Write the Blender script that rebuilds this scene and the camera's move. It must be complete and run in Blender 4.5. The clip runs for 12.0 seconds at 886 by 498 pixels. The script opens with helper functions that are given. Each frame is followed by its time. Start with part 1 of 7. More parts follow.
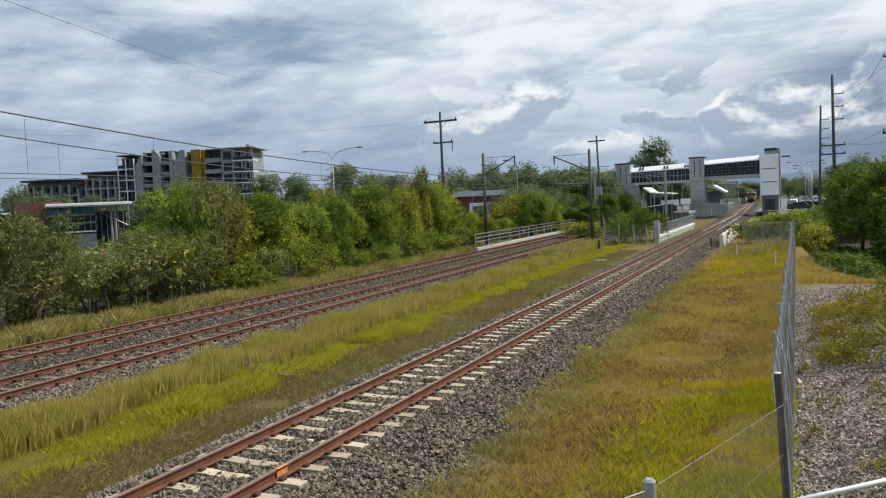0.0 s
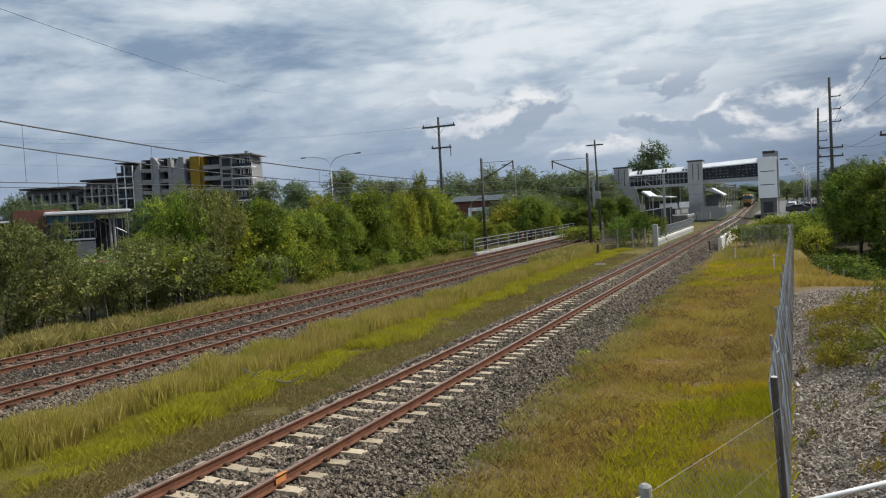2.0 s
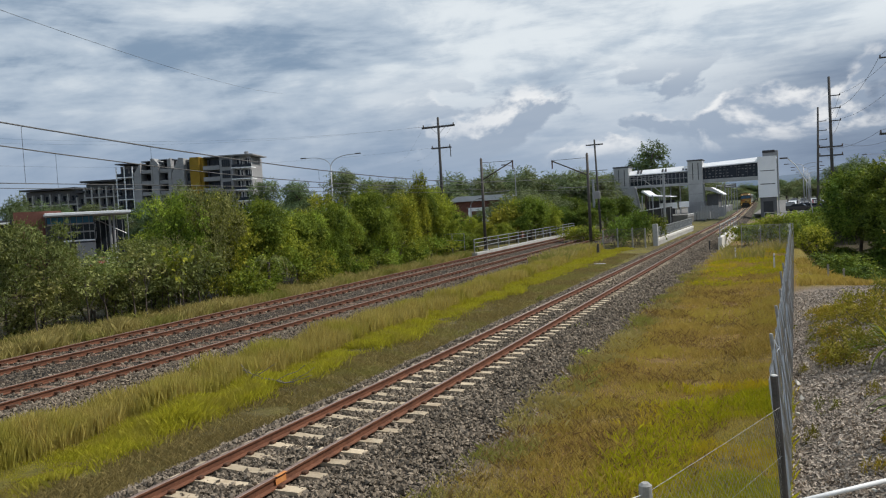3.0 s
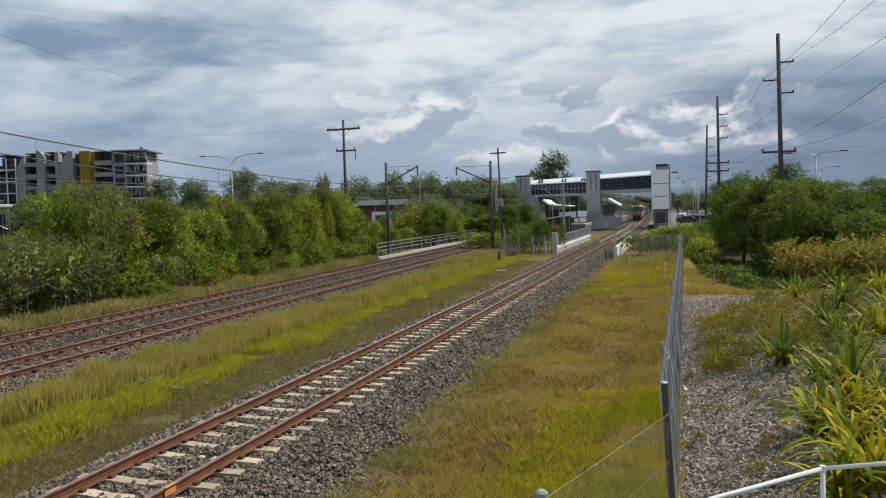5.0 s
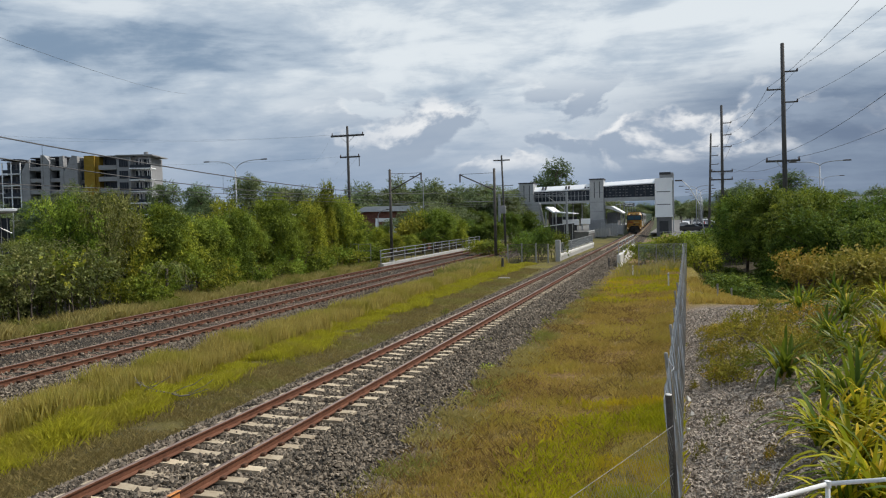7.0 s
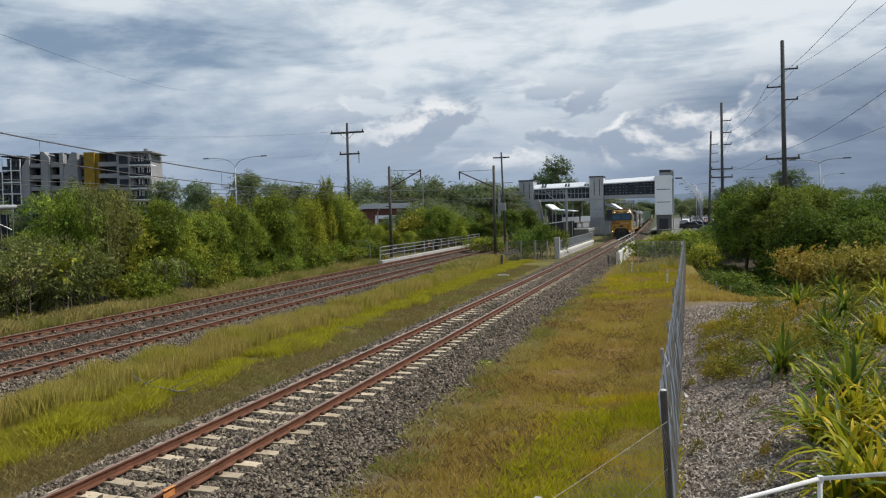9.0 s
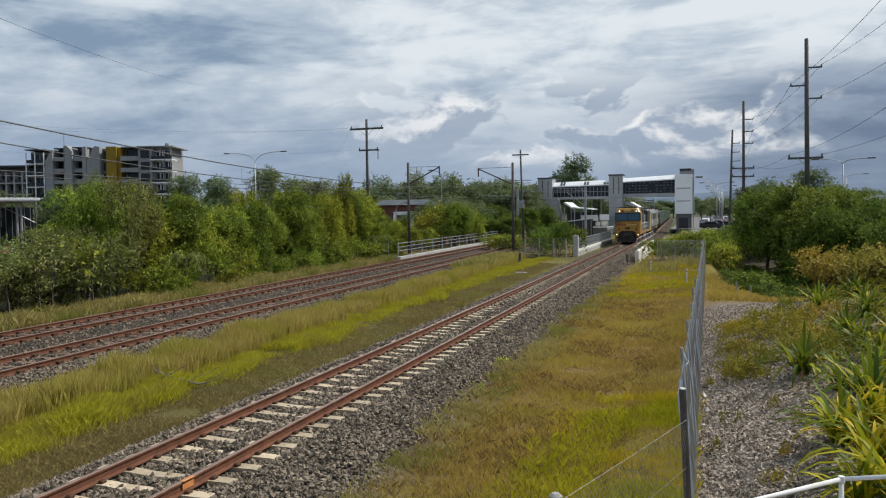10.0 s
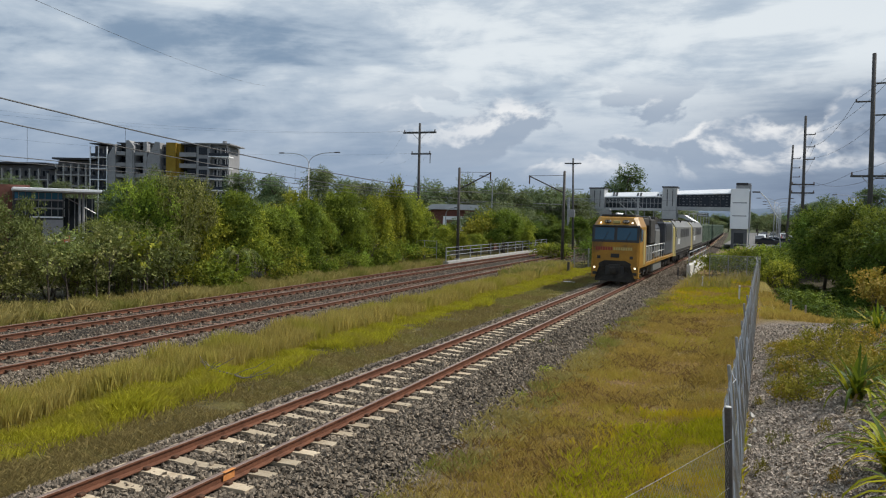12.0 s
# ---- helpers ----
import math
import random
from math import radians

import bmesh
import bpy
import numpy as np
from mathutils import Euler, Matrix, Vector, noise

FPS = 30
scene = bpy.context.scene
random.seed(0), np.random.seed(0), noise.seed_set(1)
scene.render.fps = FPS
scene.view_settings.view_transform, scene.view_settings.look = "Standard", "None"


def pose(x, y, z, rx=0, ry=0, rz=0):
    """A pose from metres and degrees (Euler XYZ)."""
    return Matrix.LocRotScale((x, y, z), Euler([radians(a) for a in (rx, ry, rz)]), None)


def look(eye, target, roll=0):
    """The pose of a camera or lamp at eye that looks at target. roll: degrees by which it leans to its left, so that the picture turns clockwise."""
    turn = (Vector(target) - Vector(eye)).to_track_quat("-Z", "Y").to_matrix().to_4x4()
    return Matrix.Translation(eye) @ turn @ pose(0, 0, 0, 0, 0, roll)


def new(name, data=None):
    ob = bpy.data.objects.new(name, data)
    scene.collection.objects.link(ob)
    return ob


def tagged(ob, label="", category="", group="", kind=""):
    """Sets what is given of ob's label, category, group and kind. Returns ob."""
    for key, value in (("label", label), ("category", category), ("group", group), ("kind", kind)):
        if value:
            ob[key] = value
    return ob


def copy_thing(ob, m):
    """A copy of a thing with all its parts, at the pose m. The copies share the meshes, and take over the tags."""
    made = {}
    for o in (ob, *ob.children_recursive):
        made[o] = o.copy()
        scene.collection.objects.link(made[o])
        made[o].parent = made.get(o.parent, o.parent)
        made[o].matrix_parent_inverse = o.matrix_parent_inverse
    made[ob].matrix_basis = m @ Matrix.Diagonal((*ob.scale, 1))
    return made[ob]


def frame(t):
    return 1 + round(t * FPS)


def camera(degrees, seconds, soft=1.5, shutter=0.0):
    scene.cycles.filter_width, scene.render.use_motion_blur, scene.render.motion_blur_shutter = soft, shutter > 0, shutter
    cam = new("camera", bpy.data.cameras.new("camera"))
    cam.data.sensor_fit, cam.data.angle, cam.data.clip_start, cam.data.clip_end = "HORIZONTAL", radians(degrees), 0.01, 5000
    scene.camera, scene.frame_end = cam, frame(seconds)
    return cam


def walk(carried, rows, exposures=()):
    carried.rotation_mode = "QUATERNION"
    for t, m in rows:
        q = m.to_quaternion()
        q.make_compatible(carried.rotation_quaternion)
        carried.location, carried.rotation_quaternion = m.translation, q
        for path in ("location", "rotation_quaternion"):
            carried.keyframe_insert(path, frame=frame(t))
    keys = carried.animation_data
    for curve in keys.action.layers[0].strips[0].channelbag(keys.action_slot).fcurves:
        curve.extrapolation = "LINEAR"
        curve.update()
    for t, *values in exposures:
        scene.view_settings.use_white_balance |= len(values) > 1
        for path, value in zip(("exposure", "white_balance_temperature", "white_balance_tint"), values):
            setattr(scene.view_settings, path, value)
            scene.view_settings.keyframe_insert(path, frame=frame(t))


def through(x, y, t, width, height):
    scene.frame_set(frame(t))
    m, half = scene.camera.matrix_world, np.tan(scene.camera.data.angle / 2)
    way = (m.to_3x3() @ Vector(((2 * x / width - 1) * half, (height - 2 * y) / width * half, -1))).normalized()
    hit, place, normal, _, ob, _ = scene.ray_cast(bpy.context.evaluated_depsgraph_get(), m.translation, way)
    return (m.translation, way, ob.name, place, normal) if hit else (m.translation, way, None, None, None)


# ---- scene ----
cam = camera(59.48, 12.0, soft=1.15)
walk(cam, [
    (0.0, pose(-0.049, -0.031, 3.732, 86.89, 2.67, 23.72)),
    (0.5, pose(-0.066, 0.009, 3.733, 86.95, 3.05, 23.91)),
    (1.0, pose(-0.051, -0.026, 3.756, 87.21, 3.01, 23.80)),
    (1.5, pose(-0.020, -0.030, 3.749, 87.33, 3.03, 23.58)),
    (2.0, pose(-0.003, -0.045, 3.754, 87.25, 3.09, 23.65)),
    (2.5, pose(0.004, -0.025, 3.742, 87.27, 3.26, 23.68)),
    (4.3, pose(-0.024, -0.048, 3.738, 87.24, 2.08, 22.53)),
    (4.5, pose(-0.024, -0.026, 3.744, 87.37, 1.97, 21.20)),
    (5.0, pose(-0.020, 0.023, 3.763, 87.28, 1.76, 16.56)),
    (5.5, pose(0.110, 0.034, 3.767, 87.24, 1.76, 16.09)),
    (6.0, pose(0.122, 0.038, 3.790, 87.20, 1.87, 16.28)),
    (6.5, pose(-0.044, 0.018, 3.830, 87.32, 1.89, 16.32)),
    (7.0, pose(-0.039, -0.008, 3.817, 87.76, 1.40, 16.79)),
    (9.0, pose(0.019, 0.025, 3.785, 87.57, 1.30, 16.80)),
    (9.5, pose(0.014, -0.001, 3.788, 87.51, 1.13, 17.18)),
    (10.0, pose(0.001, 0.012, 3.764, 87.37, 0.75, 18.14)),
    (10.5, pose(-0.002, 0.020, 3.786, 87.08, 0.52, 19.53)),
    (11.0, pose(0.018, 0.018, 3.787, 87.77, -0.99, 20.90)),
    (11.5, pose(0.020, 0.014, 3.786, 88.45, -1.88, 21.79)),
    (12.0, pose(0.035, 0.028, 3.755, 87.74, -1.36, 21.82)),
], exposures=[(0, 0.03), (0.4, -0.14), (12, -0.14)])

# ---- light ----
SUN = Vector((0.505, 0.425, 0.75)).normalized()


class Nodes:
    """A short hand for node trees."""

    def __init__(self, tree):
        self.tree = tree
        tree.nodes.clear()

    def add(self, kind, ins=None, **props):
        n = self.tree.nodes.new(kind)
        for k, v in props.items():
            setattr_(n, k, v)
        for k, v in (ins or {}).items():
            sock = n.inputs[k]
            if isinstance(v, bpy.types.NodeSocket):
                self.tree.links.new(v, sock)
            else:
                sock.default_value = v
        return n

    def math(self, op, a, b=0.0, clamp=False):
        n = self.tree.nodes.new("ShaderNodeMath")
        n.operation, n.use_clamp = op, clamp
        for i, v in enumerate((a, b)):
            if isinstance(v, bpy.types.NodeSocket):
                self.tree.links.new(v, n.inputs[i])
            else:
                n.inputs[i].default_value = v
        return n.outputs[0]

    def mix(self, fac, a, b, blend="MIX"):
        n = self.tree.nodes.new("ShaderNodeMix")
        n.data_type, n.blend_type = "RGBA", blend
        for i, v in ((0, fac), (6, a), (7, b)):
            if isinstance(v, bpy.types.NodeSocket):
                self.tree.links.new(v, n.inputs[i])
            else:
                n.inputs[i].default_value = v if i == 0 else (*v[:3], 1)
        return n.outputs[2]

    def smooth(self, v, lo, hi):
        n = self.tree.nodes.new("ShaderNodeMapRange")
        n.interpolation_type = "SMOOTHSTEP"
        self.tree.links.new(v, n.inputs[0])
        n.inputs[1].default_value, n.inputs[2].default_value = lo, hi
        return n.outputs[0]

    def noise(self, vec, scale, detail=4.0, rough=0.55, distort=0.0):
        n = self.tree.nodes.new("ShaderNodeTexNoise")
        if vec is not None:
            self.tree.links.new(vec, n.inputs["Vector"])
        n.inputs["Scale"].default_value, n.inputs["Detail"].default_value = scale, detail
        n.inputs["Roughness"].default_value, n.inputs["Distortion"].default_value = rough, distort
        return n.outputs["Fac"]

    def vec(self, op, a, b=(0, 0, 0)):
        n = self.tree.nodes.new("ShaderNodeVectorMath")
        n.operation = op
        for i, v in enumerate((a, b)):
            if isinstance(v, bpy.types.NodeSocket):
                self.tree.links.new(v, n.inputs[i])
            else:
                n.inputs[i].default_value = v
        return n.outputs["Value"] if op == "DOT_PRODUCT" else n.outputs[0]

    def link(self, a, b):
        self.tree.links.new(a, b)


def setattr_(n, k, v):
    if k == "operation":
        n.operation = v
    elif k == "sky_type":
        n.sky_type = v


def build_sky():
    world = bpy.data.worlds.new("sky")
    scene.world = world
    world.use_nodes = True
    g = Nodes(world.node_tree)
    sky = g.add("ShaderNodeTexSky", sky_type="NISHITA")
    sky.sun_disc = False
    sky.sun_elevation = math.asin(SUN.z)
    sky.sun_rotation = math.atan2(SUN.x, SUN.y)
    blue = g.vec("MULTIPLY", sky.outputs[0], (0.10, 0.10, 0.10))
    d = g.add("ShaderNodeTexCoord").outputs["Generated"]
    sep = g.add("ShaderNodeSeparateXYZ", {0: d})
    x, y, z = sep.outputs
    zc = g.math("MAXIMUM", z, 0.0)
    # cloud deck seen in perspective
    k = g.math("DIVIDE", 1.0, g.math("ADD", zc, 0.20))
    px = g.math("MULTIPLY", x, k)
    py = g.math("MULTIPLY", y, k)
    deck = g.add("ShaderNodeCombineXYZ", {0: g.math("MULTIPLY", px, 0.58), 1: py, 2: 3.7}).outputs[0]
    big = g.noise(deck, 1.5, 3, 0.5, 0.3)
    fine = g.noise(deck, 4.2, 8, 0.58, 0.3)
    ball = g.add("ShaderNodeCombineXYZ", {0: g.math("MULTIPLY", g.math("ARCTAN2", x, y), 3.4), 1: g.math("MULTIPLY", z, 8.5), 2: 1.9}).outputs[0]
    billow = g.noise(ball, 1.7, 7, 0.55, 0.35)
    bands = g.add("ShaderNodeCombineXYZ", {0: g.math("MULTIPLY", g.math("ARCTAN2", x, y), 2.2), 1: g.math("MULTIPLY", z, 16.0), 2: 5.3}).outputs[0]
    streak = g.noise(bands, 1.6, 7, 0.6, 0.5)
    body = g.math("ADD", g.math("ADD", g.math("MULTIPLY", big, 0.20), g.math("MULTIPLY", fine, 0.27)), g.math("ADD", g.math("MULTIPLY", billow, 0.28), g.math("MULTIPLY", streak, 0.25)))
    glow = g.vec("DOT_PRODUCT", d, tuple(Vector((-0.06, 0.93, 0.29)).normalized()))
    glow = g.smooth(glow, 0.86, 1.0)
    under = g.vec("ADD", ball, (0.05, -0.16, 0.0))
    relief = g.math("SUBTRACT", billow, g.noise(under, 1.7, 7, 0.55, 0.35))
    body = g.math("SUBTRACT", body, g.math("MULTIPLY", relief, 0.42))
    lum = g.math("ADD", g.smooth(body, 0.365, 0.625), g.math("MULTIPLY", glow, 0.36))
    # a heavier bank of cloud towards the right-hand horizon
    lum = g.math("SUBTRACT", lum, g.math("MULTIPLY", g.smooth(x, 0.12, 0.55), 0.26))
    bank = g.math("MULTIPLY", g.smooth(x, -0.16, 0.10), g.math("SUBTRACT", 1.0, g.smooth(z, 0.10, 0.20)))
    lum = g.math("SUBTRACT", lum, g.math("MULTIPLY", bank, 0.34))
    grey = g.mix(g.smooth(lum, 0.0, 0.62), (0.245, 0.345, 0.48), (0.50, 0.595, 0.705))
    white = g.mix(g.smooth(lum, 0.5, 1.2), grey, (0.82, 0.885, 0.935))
    # low cumulus heads standing over a blue-grey base
    az = g.math("ARCTAN2", x, y)
    heads = g.add("ShaderNodeCombineXYZ", {0: g.math("MULTIPLY", az, 7.5), 1: g.math("MULTIPLY", z, 13.0), 2: 0.35}).outputs[0]
    puff = g.noise(heads, 1.15, 7, 0.52, 0.25)
    top = g.add("ShaderNodeCombineXYZ", {0: g.math("MULTIPLY", az, 7.5), 1: g.math("MULTIPLY", g.math("ADD", z, -0.013), 13.0), 2: 0.35}).outputs[0]
    shade = g.math("SUBTRACT", puff, g.noise(top, 1.15, 7, 0.52, 0.25))
    band = g.math("MULTIPLY", g.smooth(z, 0.045, 0.085), g.math("SUBTRACT", 1.0, g.smooth(z, 0.13, 0.19)))
    window_az = g.math("MULTIPLY", g.smooth(az, -0.55, -0.28), g.math("SUBTRACT", 1.0, g.math("MULTIPLY", g.smooth(az, 0.05, 0.22), 0.75)))
    head = g.math("MULTIPLY", g.math("MULTIPLY", g.smooth(puff, 0.465, 0.525), band), window_az)
    lit = g.smooth(shade, -0.09, 0.02)
    puffcol = g.mix(lit, (0.98, 0.99, 1.0), (0.36, 0.44, 0.56))
    low = g.mix(g.smooth(z, 0.0, 0.20), (0.33, 0.42, 0.56), white)
    low = g.mix(g.math("MULTIPLY", g.math("SUBTRACT", 1.0, g.smooth(z, 0.0, 0.055)), 0.6), low, (0.47, 0.56, 0.69))
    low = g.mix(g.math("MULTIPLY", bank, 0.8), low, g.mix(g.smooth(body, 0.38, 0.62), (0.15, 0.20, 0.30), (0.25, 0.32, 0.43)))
    col = g.mix(g.math("MULTIPLY", head, 0.85), low, puffcol)
    gap = g.math("MULTIPLY", g.smooth(g.noise(deck, 1.4, 5, 0.5, 0.3), 0.60, 0.76), 0.10)
    col = g.mix(gap, col, blue)
    bg = g.add("ShaderNodeBackground", {0: col, 1: 1.0})
    out = g.add("ShaderNodeOutputWorld", {0: bg.outputs[0]})


build_sky()
sun = new("sun", bpy.data.lights.new("sun", "SUN"))
sun.data.energy, sun.data.angle, sun.data.color = 4.3, radians(1.5), (1.0, 0.95, 0.87)
sun.matrix_world = look(SUN * 100, (0, 0, 0))


# ---- materials ----
def surface(name, c1, c2, scale=4.0, rough=0.8, bump=0.2, metal=0.0, fine=None, stain=None, stain_amt=0.4,
            stretch=(1, 1, 1), spread=0.0, coat=0.0, bump_scale=None):
    """Two colours mixed by noise at two scales, with optional stains, relief and a spread from piece to piece."""
    m = bpy.data.materials.new(name)
    m.use_nodes = True
    g = Nodes(m.node_tree)
    co = g.add("ShaderNodeTexCoord").outputs["Object"]
    co = g.vec("MULTIPLY", co, stretch)
    if spread:
        rnd = g.add("ShaderNodeObjectInfo").outputs["Random"]
        co = g.vec("ADD", co, g.add("ShaderNodeCombineXYZ", {0: g.math("MULTIPLY", rnd, 37.0), 1: g.math("MULTIPLY", rnd, 91.0)}).outputs[0])
    n1 = g.noise(co, scale, 5, 0.6)
    n2 = g.noise(co, fine or scale * 9, 3, 0.6)
    f = g.smooth(g.math("ADD", g.math("MULTIPLY", n1, 0.6), g.math("MULTIPLY", n2, 0.4)), 0.32, 0.68)
    col = g.mix(f, c1, c2)
    if stain:
        s = g.smooth(g.noise(co, scale * 0.37, 6, 0.65, 0.6), 0.5, 0.68)
        col = g.mix(g.math("MULTIPLY", s, stain_amt), col, stain)
    if spread:
        v = g.math("ADD", 1.0 - spread, g.math("MULTIPLY", rnd, 2 * spread))
        col = g.vec("MULTIPLY", col, g.add("ShaderNodeCombineXYZ", {0: v, 1: v, 2: v}).outputs[0])
    b = g.add("ShaderNodeBsdfPrincipled", {"Base Color": col, "Roughness": rough, "Metallic": metal})
    if rough >= 0.7:
        b.inputs["Specular IOR Level"].default_value = 0.22
    if coat:
        b.inputs["Coat Weight"].default_value = coat
    if bump:
        bn = g.noise(co, bump_scale or scale * 6, 6, 0.65)
        bp = g.add("ShaderNodeBump", {"Strength": bump, "Distance": 0.02, "Height": bn})
        g.link(bp.outputs[0], b.inputs["Normal"])
    g.add("ShaderNodeOutputMaterial", {0: b.outputs[0]})
    return m


def leafy(name, dark, light, yellow=None, through=0.25, rough=0.7):
    """Leaves: a colour for each clump, some light through them."""
    m = bpy.data.materials.new(name)
    m.use_nodes = True
    g = Nodes(m.node_tree)
    isl = g.add("ShaderNodeNewGeometry").outputs["Random Per Island"]
    pos = g.add("ShaderNodeNewGeometry").outputs["Position"]
    n = g.noise(pos, 0.55, 3, 0.6)
    f = g.smooth(g.math("ADD", g.math("MULTIPLY", n, 0.7), g.math("MULTIPLY", isl, 0.3)), 0.3, 0.72)
    col = g.mix(f, dark, light)
    if yellow:
        y = g.math("MULTIPLY", g.smooth(g.noise(pos, 0.23, 3, 0.5), 0.48, 0.64), g.smooth(isl, 0.2, 0.9))
        col = g.mix(y, col, yellow)
    rnd = g.add("ShaderNodeObjectInfo").outputs["Random"]
    v = g.math("ADD", 0.80, g.math("MULTIPLY", rnd, 0.52))
    warm = g.math("ADD", 0.84, g.math("MULTIPLY", g.math("FRACT", g.math("MULTIPLY", rnd, 7.31)), 0.28))
    col = g.vec("MULTIPLY", col, g.add("ShaderNodeCombineXYZ", {0: g.math("MULTIPLY", v, warm), 1: v, 2: v}).outputs[0])
    b = g.add("ShaderNodeBsdfPrincipled", {"Base Color": col, "Roughness": rough, "Specular IOR Level": 0.15})
    t = g.add("ShaderNodeBsdfTranslucent", {"Color": g.mix(0.5, col, (0.25, 0.30, 0.03))})
    mx = g.add("ShaderNodeMixShader", {0: through, 1: b.outputs[0], 2: t.outputs[0]})
    g.add("ShaderNodeOutputMaterial", {0: mx.outputs[0]})
    return m


def glassy(name, tint, rough=0.08, spec=0.8):
    m = bpy.data.materials.new(name)
    m.use_nodes = True
    g = Nodes(m.node_tree)
    co = g.add("ShaderNodeTexCoord").outputs["Object"]
    n = g.noise(co, 0.8, 3)
    col = g.mix(n, tint, tuple(c * 1.6 for c in tint))
    b = g.add("ShaderNodeBsdfPrincipled", {"Base Color": col, "Roughness": rough, "Specular IOR Level": spec})
    g.add("ShaderNodeOutputMaterial", {0: b.outputs[0]})
    return m


def lamp_mat(name, color, strength):
    m = bpy.data.materials.new(name)
    m.use_nodes = True
    g = Nodes(m.node_tree)
    e = g.add("ShaderNodeEmission", {"Color": (*color, 1), "Strength": strength})
    g.add("ShaderNodeOutputMaterial", {0: e.outputs[0]})
    return m


def ground_material():
    """Grass zones across the line: they lie where the plan has them, with ragged edges."""
    m = bpy.data.materials.new("ground")
    m.use_nodes = True
    g = Nodes(m.node_tree)
    co = g.add("ShaderNodeNewGeometry").outputs["Position"]
    sep = g.add("ShaderNodeSeparateXYZ", {0: co})
    x, y = sep.outputs[0], sep.outputs[1]
    wob = g.math("MULTIPLY", g.math("SUBTRACT", g.noise(co, 0.7, 5, 0.65), 0.5), 2.6)
    xw = g.math("ADD", x, wob)
    n1 = g.noise(co, 0.35, 4, 0.6)
    n2 = g.noise(co, 6.0, 5, 0.7)
    n3 = g.noise(co, 38.0, 4, 0.7)
    f = g.smooth(g.math("ADD", g.math("MULTIPLY", n2, 0.55), g.math("MULTIPLY", n3, 0.45)), 0.33, 0.67)
    straw = g.mix(f, (0.13, 0.083, 0.032), (0.28, 0.175, 0.06))
    green = g.mix(f, (0.13, 0.12, 0.018), (0.27, 0.235, 0.03))
    olive = g.mix(f, (0.07, 0.06, 0.026), (0.155, 0.125, 0.05))
    dirt = g.mix(f, (0.10, 0.085, 0.065), (0.20, 0.17, 0.13))
    mulch = g.mix(g.smooth(n3, 0.36, 0.66), (0.07, 0.055, 0.042), (0.38, 0.305, 0.24))
    right = g.mix(g.smooth(n1, 0.42, 0.62), straw, g.mix(0.3, straw, green))
    wet = g.math("MULTIPLY", g.smooth(xw, -2.6, -0.8), g.math("SUBTRACT", 1.0, g.smooth(y, 12.0, 18.0)))
    right = g.mix(wet, right, green)
    edge = g.math("SUBTRACT", 1.0, g.smooth(xw, -5.2, -3.6))
    right = g.mix(g.math("MULTIPLY", edge, 0.7), right, dirt)
    left = g.mix(g.smooth(n1, 0.42, 0.6), olive, g.mix(0.5, olive, green))
    col = g.mix(g.smooth(x, -7.8, -7.7), left, right)
    col = g.mix(g.math("MULTIPLY", g.smooth(y, 33.0, 38.0), g.smooth(x, 0.3, 0.8)), col, g.mix(0.55, straw, green))
    m_on = g.math("MULTIPLY", g.smooth(g.math("ADD", x, g.math("MULTIPLY", y, -0.0128)), -0.28, -0.1),
                  g.math("SUBTRACT", 1.0, g.smooth(g.math("ADD", y, wob), 33.5, 37.0)))
    m_on = g.math("MULTIPLY", m_on, g.math("SUBTRACT", 1.0, g.math("MULTIPLY", g.smooth(n1, 0.55, 0.64), 0.4)))
    col = g.mix(m_on, col, mulch)
    beyond = g.mix(f, (0.05, 0.06, 0.03), (0.10, 0.11, 0.055))
    col = g.mix(g.smooth(y, 128.0, 150.0), col, beyond)
    # shade under the trees and in the hollow, put into the ground colour
    tree_shade = g.mix(f, (0.035, 0.030, 0.018), (0.085, 0.07, 0.04))
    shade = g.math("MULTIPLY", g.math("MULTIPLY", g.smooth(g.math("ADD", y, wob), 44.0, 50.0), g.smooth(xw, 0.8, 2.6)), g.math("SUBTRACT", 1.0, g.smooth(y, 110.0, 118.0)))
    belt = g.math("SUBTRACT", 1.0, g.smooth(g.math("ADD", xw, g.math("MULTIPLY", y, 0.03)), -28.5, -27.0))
    col = g.mix(g.math("MAXIMUM", shade, g.math("MULTIPLY", belt, 0.8)), col, tree_shade)
    b = g.add("ShaderNodeBsdfPrincipled", {"Base Color": col, "Roughness": 0.95, "Specular IOR Level": 0.2})
    bp = g.add("ShaderNodeBump", {"Strength": 0.8, "Distance": 0.05, "Height": g.math("ADD", n2, n3)})
    g.link(bp.outputs[0], b.inputs["Normal"])
    g.add("ShaderNodeOutputMaterial", {0: b.outputs[0]})
    return m


